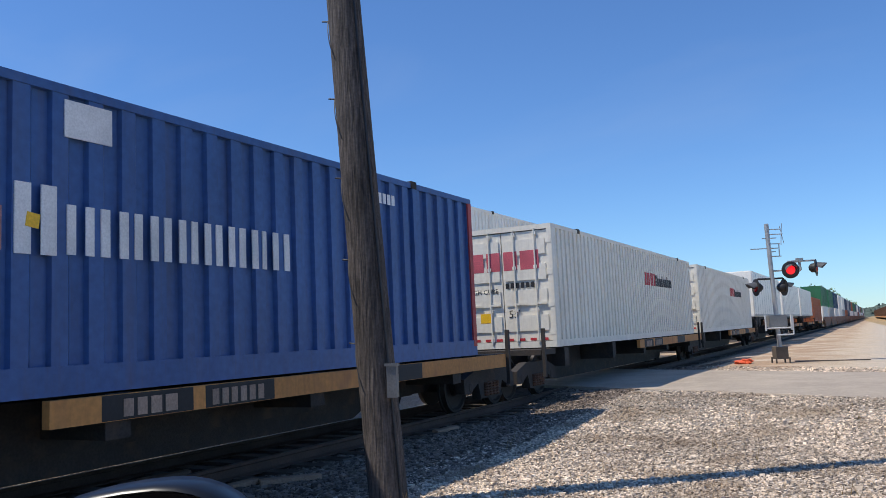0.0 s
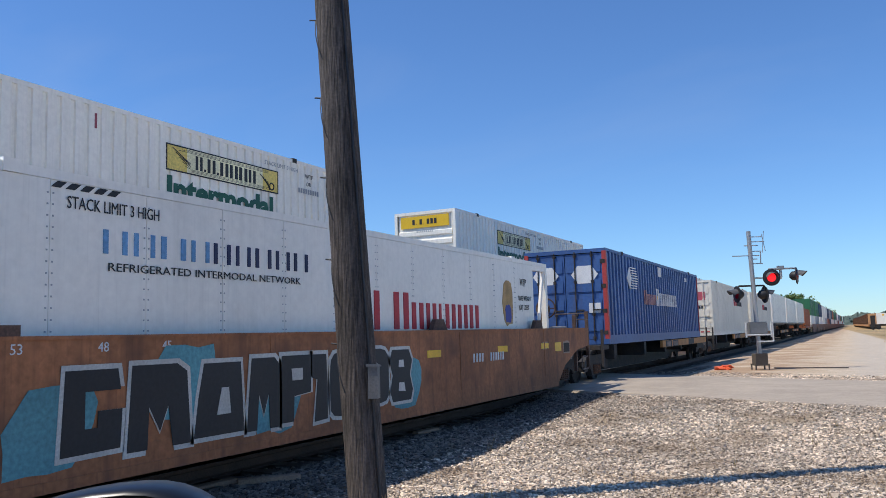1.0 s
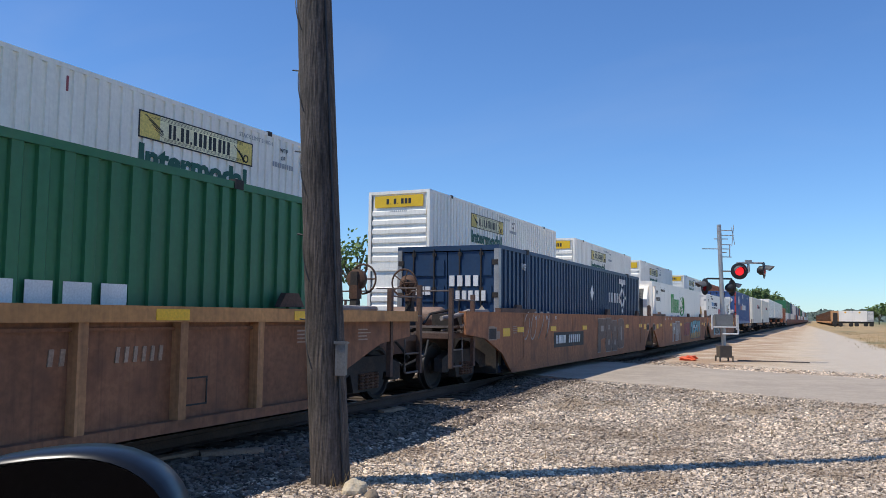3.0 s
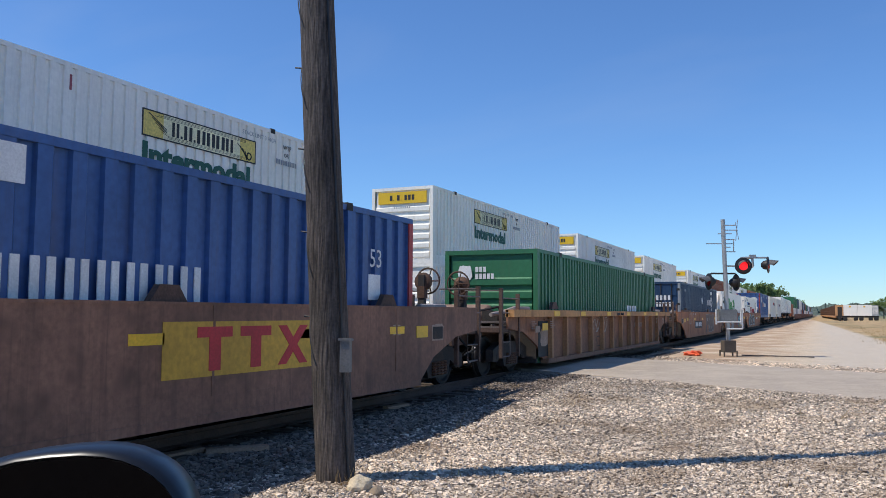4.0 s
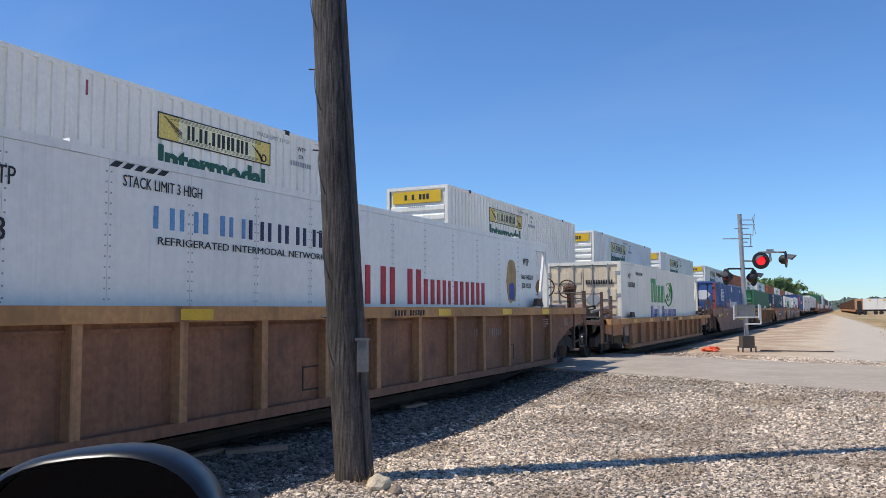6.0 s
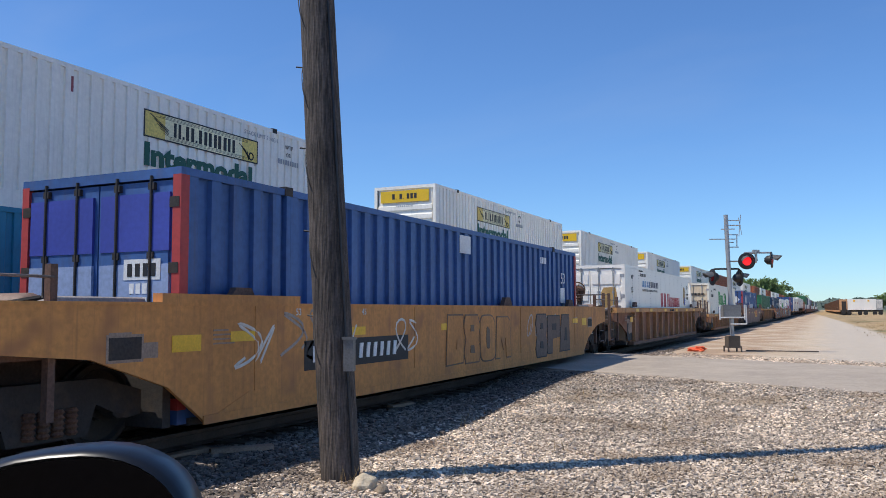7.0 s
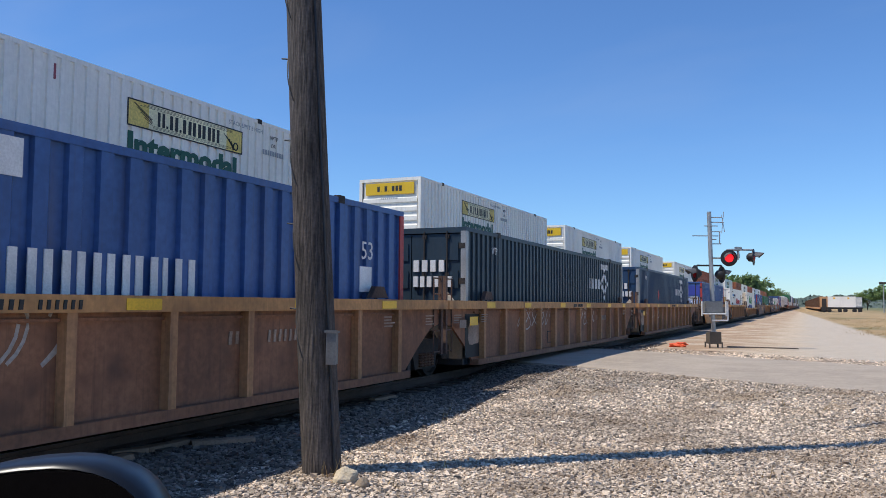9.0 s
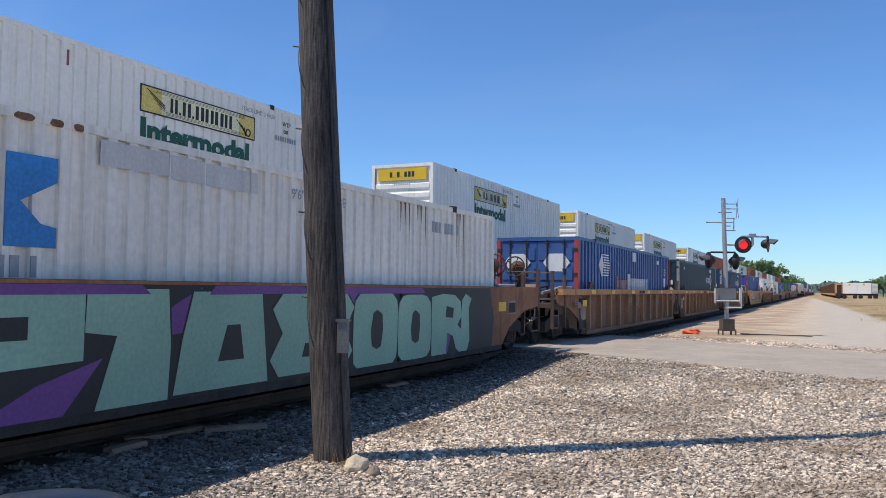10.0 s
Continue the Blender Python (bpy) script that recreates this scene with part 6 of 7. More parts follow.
def tiger_marks(t, y=5.15, cool=True):
    """Green name mark with a curled animal-head mark as plain shapes, blue name mark below."""
    x = WIDE / 2
    bm = bmesh.new()
    letter_shapes(bm, x - 0.01, y + 0.05, 1.55, [0.6, 0.14, -0.5, -0.5, -0.42], 0.92, 0.1, 0.05, 2, 0.34)
    box(bm, x - 0.01, x + 0.005, y, y + 0.85, 2.30, 2.47)
    part("name_mark", bm, GREEN_MARK, t, "plain green name mark")
    bm = bmesh.new()
    c = (x, y + 3.45, 1.95)
    for k, (r0, a0, a1) in enumerate(((0.95, -150, 60), (0.72, -30, 70), (0.55, -160, -60), (0.42, 10, 100), (0.3, -170, 0), (0.75, 75, 130))):
        pts = [(x + 0.002, c[1] + r0 * math.cos(radians(q)) * 0.85, c[2] + r0 * math.sin(radians(q)) * 0.55) for q in np.linspace(a0, a1, 12)]
        pipe(bm, pts, 0.035 - 0.003 * k, 4)
    part("animal_mark", bm, GREEN_MARK, t, "green curled line mark")
    if cool:
        bm = bmesh.new()
        letter_shapes(bm, x - 0.01, y - 0.15, 0.9, [0.42, -0.36, -0.36, 0.13], 0.52, 0.12, 0.1, 4, 0.3)
        letter_shapes(bm, x - 0.01, y + 2.0, 0.9, [0.40, -0.36, -0.38, -0.24, -0.36, -0.32, -0.32], 0.52, 0.12, 0.1, 9, 0.3)
        part("blue_name_mark", bm, BLUE_MARK, t, "plain blue name mark")
    words("WTP", 0.24, BLACK_MARK, t, on_side(x + 0.004, 1.05 if cool else 1.1, 2.35), stretch=0.7)
    bm = bmesh.new()
    side_bars(bm, x - 0.008, 1.0, 2.05, [0.07] * 10, 0.17, 0.04)
    part("serial_mark", bm, BLACK_MARK, t)
    words("STACK LIMIT 3 HIGH", 0.16, BLACK_MARK, t, on_side(x + 0.004, 2.2, 2.5), stretch=0.74)


def england_marks(t):
    x = WIDE / 2
    words("STACK LIMIT 3 HIGH", 0.17, BLACK_MARK, t, on_side(x + 0.004, 2.62, 2.56), stretch=0.74)
    bm = bmesh.new()
    letter_shapes(bm, x - 0.008, 3.05, 2.16, [0.3, 0.28, 0.36, 0.28], 0.24, 0.09, 0, 6, 0.2)
    part("pale_name_mark", bm, mat("light_blue_mark", (0.14, 0.32, 0.55), 0.6), t, "plain light blue name mark")
    bm = bmesh.new()
    letter_shapes(bm, x - 0.008, 4.62, 2.16, [0.28, 0.26, 0.3, 0.28, 0.3], 0.24, 0.1, 0, 7, 0.2)
    part("dark_name_mark", bm, mat("navy_mark", (0.02, 0.025, 0.08), 0.6), t, "plain navy name mark")
    words("REFRIGERATED INTERMODAL NETWORK", 0.12, BLACK_MARK, t, on_side(x + 0.004, 3.1, 1.99), stretch=1.42)
    bm = bmesh.new()
    letter_shapes(bm, x - 0.008, 7.1, 1.38, [0.42], 0.6, 0.06, 0, 2, 0.34)
    letter_shapes(bm, x - 0.008, 7.85, 1.38, [0.45], 0.6, 0.06, 0, 3, 0.34)
    letter_shapes(bm, x - 0.008, 8.75, 1.38, [0.48, -0.4, -0.36, -0.14, -0.4, -0.4, -0.4], 0.6, 0.12, 0, 11, 0.34)
    part("red_name_mark", bm, RED_MARK, t, "plain dark red name mark")
    bm = bmesh.new()
    blob(bm, x - 0.008, 13.6, 1.92, 0.58, 0.95, 3, 0, 0.012)
    part("crest_mark", bm, mat("gold_mark", (0.45, 0.28, 0.10), 0.6, 0, 20, 0.3), t, "gold and blue crest mark")
    bm = bmesh.new()
    blob(bm, x, 13.6, 1.68, 0.34, 0.4, 9, 0, 0.008)
    part("crest_shield", bm, BLUE_MARK, t)
    words("WTP", 0.24, BLACK_MARK, t, on_side(x + 0.004, 14.35, 2.3), stretch=0.7)
    words("TARE WEIGHT", 0.15, BLACK_MARK, t, on_side(x + 0.004, 14.2, 1.98), stretch=0.85)
    words("(LB) 13230", 0.16, BLACK_MARK, t, on_side(x + 0.004, 14.25, 1.78), stretch=0.85)
    words("53", 0.3, BLACK_MARK, t, on_side(x + 0.004, 1.05, 1.9))
    words("WTP", 0.24, BLACK_MARK, t, on_side(x + 0.004, 1.05, 2.4), stretch=0.7)
    bm = bmesh.new()
    for k in range(5):
        prism(bm, [(2.45 + k * 0.16, 2.74), (2.55 + k * 0.16, 2.74), (2.62 + k * 0.16, 2.80), (2.52 + k * 0.16, 2.80)], x - 0.008, x + 0.003)
    part("hazard_stripes", bm, BLACK_MARK, t)
    bm = bmesh.new()
    blob(bm, 0, 0, 0, 0.6, 0.85, 4, 0, 0.006)
    bmesh.ops.rotate(bm, cent=(0, 0, 0), matrix=Matrix.Rotation(radians(-90), 3, "Z"), verts=bm.verts)
    bmesh.ops.translate(bm, vec=(0.72, 0.006, 1.7), verts=bm.verts)
    part("door_crest", bm, MATS["gold_mark"], t, "gold and blue crest mark")


def xpo_marks(t):
    x = WIDE / 2
    bm = bmesh.new()
    letter_shapes(bm, x - 0.01, 8.7, 1.72, [0.42, 0.4, 0.42], 0.42, 0.06, 0, 3, 0.34)
    part("red_name_mark", bm, RED_MARK, t, "plain red name mark")
    bm = bmesh.new()
    letter_shapes(bm, x - 0.01, 10.15, 1.72, [0.28, -0.26, -0.26, 0.08, -0.24, -0.24, 0.08, -0.24, -0.24], 0.38, 0.06, 0, 5)
    part("grey_name_mark", bm, BLACK_MARK, t, "plain dark name mark")
    bm = bmesh.new()
    for x0, x1 in ((-0.85, -0.48), (-0.40, -0.05), (0.05, 0.40), (0.48, 0.95)):
        box(bm, x0, x1, 0.002, 0.016, 1.85, 2.3)
    part("door_name_mark", bm, mat("faded_red_mark", (0.52, 0.10, 0.13), 0.6, 0, 10, 0.3), t, "faded red name mark")
    words("HIGH CUBE", 0.16, BLACK_MARK, t, on_end(-0.95, -0.002, 1.32))
    words("53'", 0.26, BLACK_MARK, t, on_end(0.12, -0.002, 0.72))
    bm = bmesh.new()
    for i in range(6):
        box(bm, 0.08 + i * 0.13, 0.16 + i * 0.13, 0.0, 0.014, 1.42, 1.55)
    part("serial_mark", bm, BLACK_MARK, t)
    bm = bmesh.new()
    box(bm, -0.62, -0.35, 0.0, 0.014, 0.62, 0.85)
    part("yellow_label", bm, YELLOW_MARK, t)
    bm = bmesh.new()
    for i in range(8):
        box(bm, -1.1 + i * 0.29, -0.95 + i * 0.29, 0.0, 0.02, 0.17, 0.23)
    part("reflector_tape", bm, RED_MARK, t)


def kline_marks(t):
    x = WIDE / 2
    bm = bmesh.new()
    prism(bm, [(4.18, 1.65), (4.72, 1.65), (4.72, 1.84), (4.55, 1.87), (4.33, 2.07), (4.72, 2.27), (4.72, 2.5), (4.18, 2.5)], x - 0.01, x + 0.004)
    part("name_mark", bm, mat("bright_blue_mark", (0.03, 0.22, 0.55), 0.5), t, "bright blue angular mark")
    words("9'6\" HIGH CUBE", 0.2, GREY_MARK, t, on_side(x + 0.004, 8.5, 2.52))
    bm = bmesh.new()
    side_bars(bm, x - 0.01, 13.0, 2.36, [0.09] * 3, 0.2, 0.05)
    side_bars(bm, x - 0.01, 13.55, 2.36, [0.09] * 5, 0.2, 0.05)
    letter_shapes(bm, x - 0.01, 4.1, 1.37, [0.24, 0.1], 0.2, 0.12)
    part("serial_mark", bm, GREY_MARK, t)
    for y, w, z0, z1 in ((5.23, 0.95, 2.52, 2.78), (6.22, 0.55, 2.50, 2.77), (6.8, 0.8, 2.49, 2.76), (7.65, 0.12, 2.5, 2.76)):
        bm = bmesh.new()
        box(bm, x - 0.012, x - 0.006, y, y + w, z0, z1)
        part("repair_patch", bm, mat("grey_primer", (0.66, 0.63, 0.60), 0.6, 0, 6, 0.12, streak=0.2), t, "pale grey repair patch")
    for y, w in ((4.35, 0.22), (4.7, 0.16), (4.95, 0.12), (3.3, 0.2), (9.3, 0.1)):
        bm = bmesh.new()
        blob(bm, x - 0.003, y, 2.84, w, 0.07, int(y * 7), 0, 0.006)
        part("rust_spot", bm, mat("rust_stain", (0.24, 0.12, 0.06), 0.8, 0, 8, 0.4), t)
    for y in (11.7, 12.35, 14.1):
        bm = bmesh.new()
        r = random.Random(int(y * 10))
        for k in range(3):
            yy = y + k * 0.16
            prism(bm, [(yy, 2.8), (yy + 0.07, 2.8), (yy + 0.04, 2.8 - r.uniform(0.2, 1.5)), (yy + 0.02, 2.75)], x - 0.012, x - 0.009)
        part("rust_streak", bm, mat("rust_stain", (0.24, 0.12, 0.06), 0.8, 0, 8, 0.4), t, "brown rust streak")


BOX = {}
BOX["stack"] = container("blue ribbed container with white marks", PAINT["stack"], "corrugated", "doors", corner=PAINT["red"], group="containers on the passing train", period=0.4, rail=0.27)
stack_marks(BOX["stack"])
BOX["spineblue"] = container("blue ribbed container with white marks", PAINT["stack"], "corrugated", "doors", corner=PAINT["red"], group="containers on the passing train", period=0.4, rail=0.27)
stack_marks(BOX["spineblue"], number=False)
BOX["plainblue"] = container("blue ribbed container with one white patch", PAINT["stack"], "corrugated", "doors", corner=PAINT["red"], group="containers on the passing train", period=0.4, rail=0.27)
stack_marks(BOX["plainblue"], False, False)
for cx in (-0.6, 0.6):
    bm = bmesh.new()
    box(bm, cx - 0.535, cx + 0.535, -0.006, 0.03, 1.95, 2.62)
    part("door_panel", bm, mat("deep_blue_panel", (0.05, 0.07, 0.36), 0.5, 0, 4, 0.15), BOX["plainblue"], "repainted deep blue door panel")
    bm = bmesh.new()
    box(bm, cx - 0.535, cx + 0.535, -0.006, 0.03, 0.9, 1.8)
    part("door_panel", bm, mat("bleached_blue_panel", (0.28, 0.36, 0.55), 0.55, 0, 4, 0.2), BOX["plainblue"], "bleached pale blue door panel")
bm = bmesh.new()
box(bm, 0.46, 1.02, -0.012, -0.006, 1.62, 1.86)
part("white_label", bm, WHITE_MARK, BOX["plainblue"], "white label")
bm = bmesh.new()
for k in range(4):
    box(bm, 0.52 + k * 0.12, 0.59 + k * 0.12, -0.016, -0.012, 1.66, 1.81)
part("label_mark", bm, BLACK_MARK, BOX["plainblue"])
bm = bmesh.new()
for k in range(3):
    box(bm, 0.55 + k * 0.1, 0.62 + k * 0.1, -0.010, -0.006, 1.46, 1.58)
    box(bm, 0.55 + k * 0.1, 0.62 + k * 0.1, -0.010, -0.006, 1.30, 1.42)
part("serial_mark", bm, WHITE_MARK, BOX["plainblue"])
BOX["umax"] = container("navy ribbed container with white marks", PAINT["umax"], "corrugated", "doors", corner=GALV, group="containers on the passing train")
umax_marks(BOX["umax"])
BOX["umaxB"] = container("navy ribbed container with hazard diamonds", PAINT["umax"], "corrugated", "doors", corner=GALV, group="containers on the passing train")
umax_marks(BOX["umaxB"], True)
BOX["umaxC"] = container("dark slate-blue ribbed container with white marks", PAINT["umaxgreen"], "corrugated", "doors", corner=GALV, group="containers on the passing train")
umax_marks(BOX["umaxC"])
BOX["hub"] = container("green ribbed container with a white mark", PAINT["hub"], "corrugated", "ribs", group="containers on the passing train")
BOX["tiger"] = container("smooth white refrigerated container with green mark", PAINT["white"], "smooth", "none", group="containers on the passing train", nose="rear")
tiger_marks(BOX["tiger"], 5.1)
BOX["tiger2"] = container("cream refrigerated container with green and blue marks", PAINT["cream"], "smooth", "doors", group="containers on the passing train", nose="front", door_paint=mat("tan_door_paint", (0.78, 0.64, 0.44), 0.5, 0, 4, 0.12, streak=0.3, dirt=(0.30, 0.18, 0.09)))
bm = bmesh.new()
for k in range(11):
    box(bm, 0.1 + k * 0.085, 0.15 + k * 0.085, -0.008, 0.008, 2.13, 2.28)
part("serial_mark", bm, BLACK_MARK, BOX["tiger2"])
bm = bmesh.new()
box(bm, -0.2, 0.2, -0.004, 0.006, -0.2, 0.2)
bmesh.ops.rotate(bm, cent=(0, 0, 0), matrix=Matrix.Rotation(radians(45), 3, "Y"), verts=bm.verts)
bmesh.ops.translate(bm, vec=(0.35, 0, 1.62), verts=bm.verts)
part("hazard_placard", bm, GREY_MARK, BOX["tiger2"], "grey diamond placard")
tiger_marks(BOX["tiger2"], 4.8)
BOX["england"] = container("smooth white refrigerated container with red mark", PAINT["white"], "smooth", "doors", group="containers on the passing train", nose="front")
england_marks(BOX["england"])
BOX["xpo"] = container("yellowed white ribbed container with red and dark marks", PAINT["xpo"], "plate", "doors", group="containers on the passing train")
xpo_marks(BOX["xpo"])
BOX["kline"] = container("rust-streaked white ribbed container with blue mark", PAINT["kline"], "corrugated", "doors", group="containers on the passing train")
kline_marks(BOX["kline"])
BOX["orange"] = container("orange-red ribbed container on a spine car", PAINT["orange"], "corrugated", "doors", group="containers on the passing train")
x = WIDE / 2
bm = bmesh.new()
blob(bm, 0, 0, 0, 0.42, 0.42, 7, 0, 0.01)
bmesh.ops.rotate(bm, cent=(0, 0, 0), matrix=Matrix.Rotation(radians(-90), 3, "Z"), verts=bm.verts)
bmesh.ops.translate(bm, vec=(-0.72, 0.004, 2.3), verts=bm.verts)
part("round_mark", bm, WHITE_MARK, BOX["hub"], "round white mark")
bm = bmesh.new()
for i in range(3):
    box(bm, -0.42 + i * 0.11, -0.34 + i * 0.11, 0.0, 0.01, 2.32, 2.46)
for i in range(5):
    box(bm, -0.42 + i * 0.11, -0.34 + i * 0.11, 0.0, 0.01, 2.14, 2.28)
side_bars(bm, x - 0.01, 10.6, 0.75, [0.3, 0.3, 0.34, 0.34], 0.8, 0.12)
part("name_mark", bm, WHITE_MARK, BOX["hub"], "plain white name mark")

USED = set()


def load(kind, s, z=WELL_Z):
    ob = BOX[kind] if kind not in USED else copy_thing(BOX[kind], Matrix.Identity(4))
    USED.add(kind)
    return aboard(ob, s, z)


# rear to front: load, its rear end's place, car, paint, how the ends join
CONSIST = [
    ("kline", -262.7, "smooth", "brown", "shared", "coupled"),
    ("stack", -239.6, "ribbed", "ribbed", "coupled", "shared"),
    ("umaxC", -220.5, "ribbed", "ribbed", "shared", "shared"),
    ("umaxB", -200.9, "ribbed", "ribbed", "shared", "coupled"),
    ("plainblue", -177.5, "smooth", "orange", "coupled", "coupled"),
    ("england", -154.9, "ribbed", "ribbed", "coupled", "coupled"),
    ("tiger2", -131.2, "ribbed", "tan", "coupled", "coupled"),
    ("stack", -108.5, "smooth", "dark", "coupled", "coupled"),
    ("hub", -85.3, "ribbed", "ribbed", "coupled", "coupled"),
    ("umax", -62.05, "smooth", "brown", "coupled", "shared"),
    ("tiger", -43.0, "smooth", "brown", "shared", "shared"),
    ("england", -23.65, "smooth", "brown", "shared", "coupled"),
]
WELLS = {}
for i, (kind, s, form, paint, rear, front) in enumerate(CONSIST):
    ob = well_car({"brown": "rust-brown", "ribbed": "red-brown", "orange": "faded yellow", "dark": "sooty brown", "tan": "tan"}[paint] + " " + form + "-sided well car carrying one container", CAR[paint], form, rear, front, i, sill=CAR["ochre"] if form == "ribbed" else None, panel={4: 2.1, 9: 3.5}.get(i, 0.0), top=1.17 if kind == "tiger2" else 1.52, guides=() if kind == "kline" else (0.9, LONG - 1.2) if form == "ribbed" else (0.9, LONG * 0.62, LONG - 1.2))
    WELLS[i] = aboard(ob, s)
    load(kind, s)
silver, black_spray, teal, mint, purple = mat("silver_spray", (0.55, 0.54, 0.50), 0.5, 0, 10, 0.2), mat("black_spray", (0.02, 0.02, 0.022), 0.6), mat("teal_spray", (0.10, 0.30, 0.34), 0.6, 0, 6, 0.3), mat("mint_spray", (0.27, 0.45, 0.335), 0.6, 0, 5, 0.15), mat("purple_spray", (0.17, 0.06, 0.24), 0.6, 0, 6, 0.2)
gold_spray = mat("gold_spray", (0.38, 0.22, 0.05), 0.6, 0, 6, 0.3)
for y, w in ((-0.4, 7.0), (6.4, 5.0), (11.2, 4.2)):
    bm = bmesh.new()
    prism(bm, [(y, 0.21), (y + w, 0.21), (y + w + 0.15, 0.9), (y + w - 0.1, 1.56), (y + 0.1, 1.56), (y - 0.1, 0.8)], SIDE_X + 0.009, SIDE_X + 0.0095)
    part("graffiti_ground", bm, black_spray, WELLS[0], "black spray-paint ground")
for y, w, z in ((3.6, 1.5, 0.5), (5.6, 0.9, 1.2), (9.0, 1.0, 1.25), (12.6, 0.8, 0.5)):
    bm = bmesh.new()
    prism(bm, [(y, z - 0.25), (y + w * 0.7, z - 0.2), (y + w, z + 0.3), (y + w * 0.5, z + 0.1)], SIDE_X + 0.0095, SIDE_X + 0.011)
    part("graffiti_shadow", bm, purple, WELLS[0], "purple spray-paint shading")
for y, w in ((-0.6, 6.3), (6.6, 2.0), (9.0, 3.2)):
    bm = bmesh.new()
    prism(bm, [(y, 1.41), (y + w, 1.42), (y + w - 0.12, 1.515), (y + 0.1, 1.515)], SIDE_X + 0.0165, SIDE_X + 0.019)
    part("graffiti_band", bm, purple, WELLS[0], "purple spray-paint band")
graffiti(WELLS[0], -1.0, 0.87, [1.85, 1.9, 2.05, 1.15, 1.65, 2.0, 1.4, 1.25, 1.75], 1.16, mint, black_spray, 11, edge=0.03, order=[4, 2, 0, 1, 2, 3, 6, 6, 7])
graffiti(WELLS[11], 2.4, 0.86, [0.7, 0.85, 0.8, 0.6, 0.6, 0.35, 0.75, 0.75, 0.7], 0.8, black_spray, silver, 31, edge=0.05, order=[4, 5, 2, 5, 0, 1, 6, 6, 3])
for k in range(5):
    bm = bmesh.new()
    blob(bm, SIDE_X + 0.005, 2.3 + k * 1.6, 0.75 + 0.3 * (k % 2), 0.9, 0.8, 170 + k, 0.3, 0.003)
    part("graffiti_cloud", bm, teal, WELLS[11], "teal spray-paint cloud")
graffiti(WELLS[10], 10.0, 0.84, [0.85, 0.75, 0.75, 0.8, 0.8], 0.9, teal, black_spray, 51, edge=0.03, order=[6, 4, 0, 5, 1], lower=gold_spray)
graffiti(WELLS[10], 3.9, 0.82, [0.8, 0.8, 0.8], 0.85, mat("pale_grey_spray", (0.33, 0.28, 0.24), 0.7, 0, 4, 0.3), silver, 57, edge=0.02)
graffiti(WELLS[10], 7.6, 0.9, [0.7, 0.7, 0.7], 0.6, mat("dull_red_spray", (0.25, 0.07, 0.06), 0.7, 0, 4, 0.4), CAR["dark"], 59, edge=0.06)
graffiti(WELLS[4], 6.6, 0.9, [0.8, 0.8, 0.8, 0.9], 0.85, CAR["orange"], mat("brown_spray", (0.16, 0.10, 0.06), 0.6), 81, edge=0.03)
graffiti(WELLS[9], 8.2, 0.88, [1.0, 0.9, 0.9, 1.0], 1.0, mat("grey_spray", (0.15, 0.10, 0.075), 0.7, 0, 3, 0.3), mat("pale_grey_spray", (0.33, 0.28, 0.24), 0.7), 91, edge=0.025)
words("53", 0.34, BLACK_MARK, WELLS[6], on_side(SIDE_X - 0.122, 6.45, 0.55))
scrawl(WELLS[6], 4.95, 1.04, 1.6, 0.12, black_spray, 44, SIDE_X + 0.02)
graffiti(WELLS[4], 11.7, 0.86, [0.9, 1.0, 0.9], 0.95, mat("grey_spray", (0.15, 0.10, 0.075), 0.7), black_spray, 83, edge=0.03)
white_spray = mat("white_spray", (0.68, 0.64, 0.58), 0.65, 0, 10, 0.2)
for y, l, seed in ((0.75, 0.7, 61), (2.35, 1.1, 62), (4.6, 0.9, 63)):
    scrawl(WELLS[4], y, 0.8, l, 0.5, white_spray, seed, SIDE_X + 0.004)
SCRAWL = mat("faded_white_spray", (0.42, 0.36, 0.31), 0.7)
for car, y, l, h, seed in ((1, 6, 3.0, 0.6, 1), (2, 3, 3.5, 0.6, 2), (2, 9, 2.0, 0.5, 3), (3, 2, 3.2, 0.7, 4), (3, 8, 2.4, 0.6, 5), (4, 1.6, 1.6, 0.6, 6), (4, 11, 3.0, 0.5, 7), (9, 1.0, 2.2, 0.8, 8), (8, 5, 2.0, 0.5, 9)):
    scrawl(WELLS[car], y, 0.85, l, h, SCRAWL, seed, SIDE_X if car in (4, 9) else SIDE_X - 0.128)
bm = bmesh.new()
box(bm, SIDE_X + 0.002, SIDE_X + 0.006, 9.87, 12.7, 0.72, 1.34)
part("yellow_panel", bm, mat("yellow_panel", (0.62, 0.36, 0.04), 0.6, 0, 4, 0.2), WELLS[7], "yellow company panel")
bm = bmesh.new()
for y in (10.4, 11.15):
    box(bm, SIDE_X + 0.006, SIDE_X + 0.010, y, y + 0.6, 1.16, 1.28)
    box(bm, SIDE_X + 0.006, SIDE_X + 0.010, y + 0.2, y + 0.4, 0.78, 1.16)
prism(bm, [(11.9, 0.78), (12.08, 0.78), (12.56, 1.28), (12.38, 1.28)], SIDE_X + 0.006, SIDE_X + 0.010)
prism(bm, [(12.38, 0.78), (12.56, 0.78), (12.08, 1.28), (11.9, 1.28)], SIDE_X + 0.006, SIDE_X + 0.011)
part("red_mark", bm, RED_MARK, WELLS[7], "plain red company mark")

# spine cars with single boxes, then trailers
spine = spine_car("low spine car with yellowish sills", CAR["orange"])
aboard(spine, -2.1)
load("spineblue", -2.1, SPINE_Z)
for s, kind in ((18.35, "xpo"), (36.1, "xpo")):
    aboard(copy_thing(spine, Matrix.Identity(4)), s)
    load(kind, s, SPINE_Z)
trailer = highway_trailer("white highway trailer riding on a spine car")
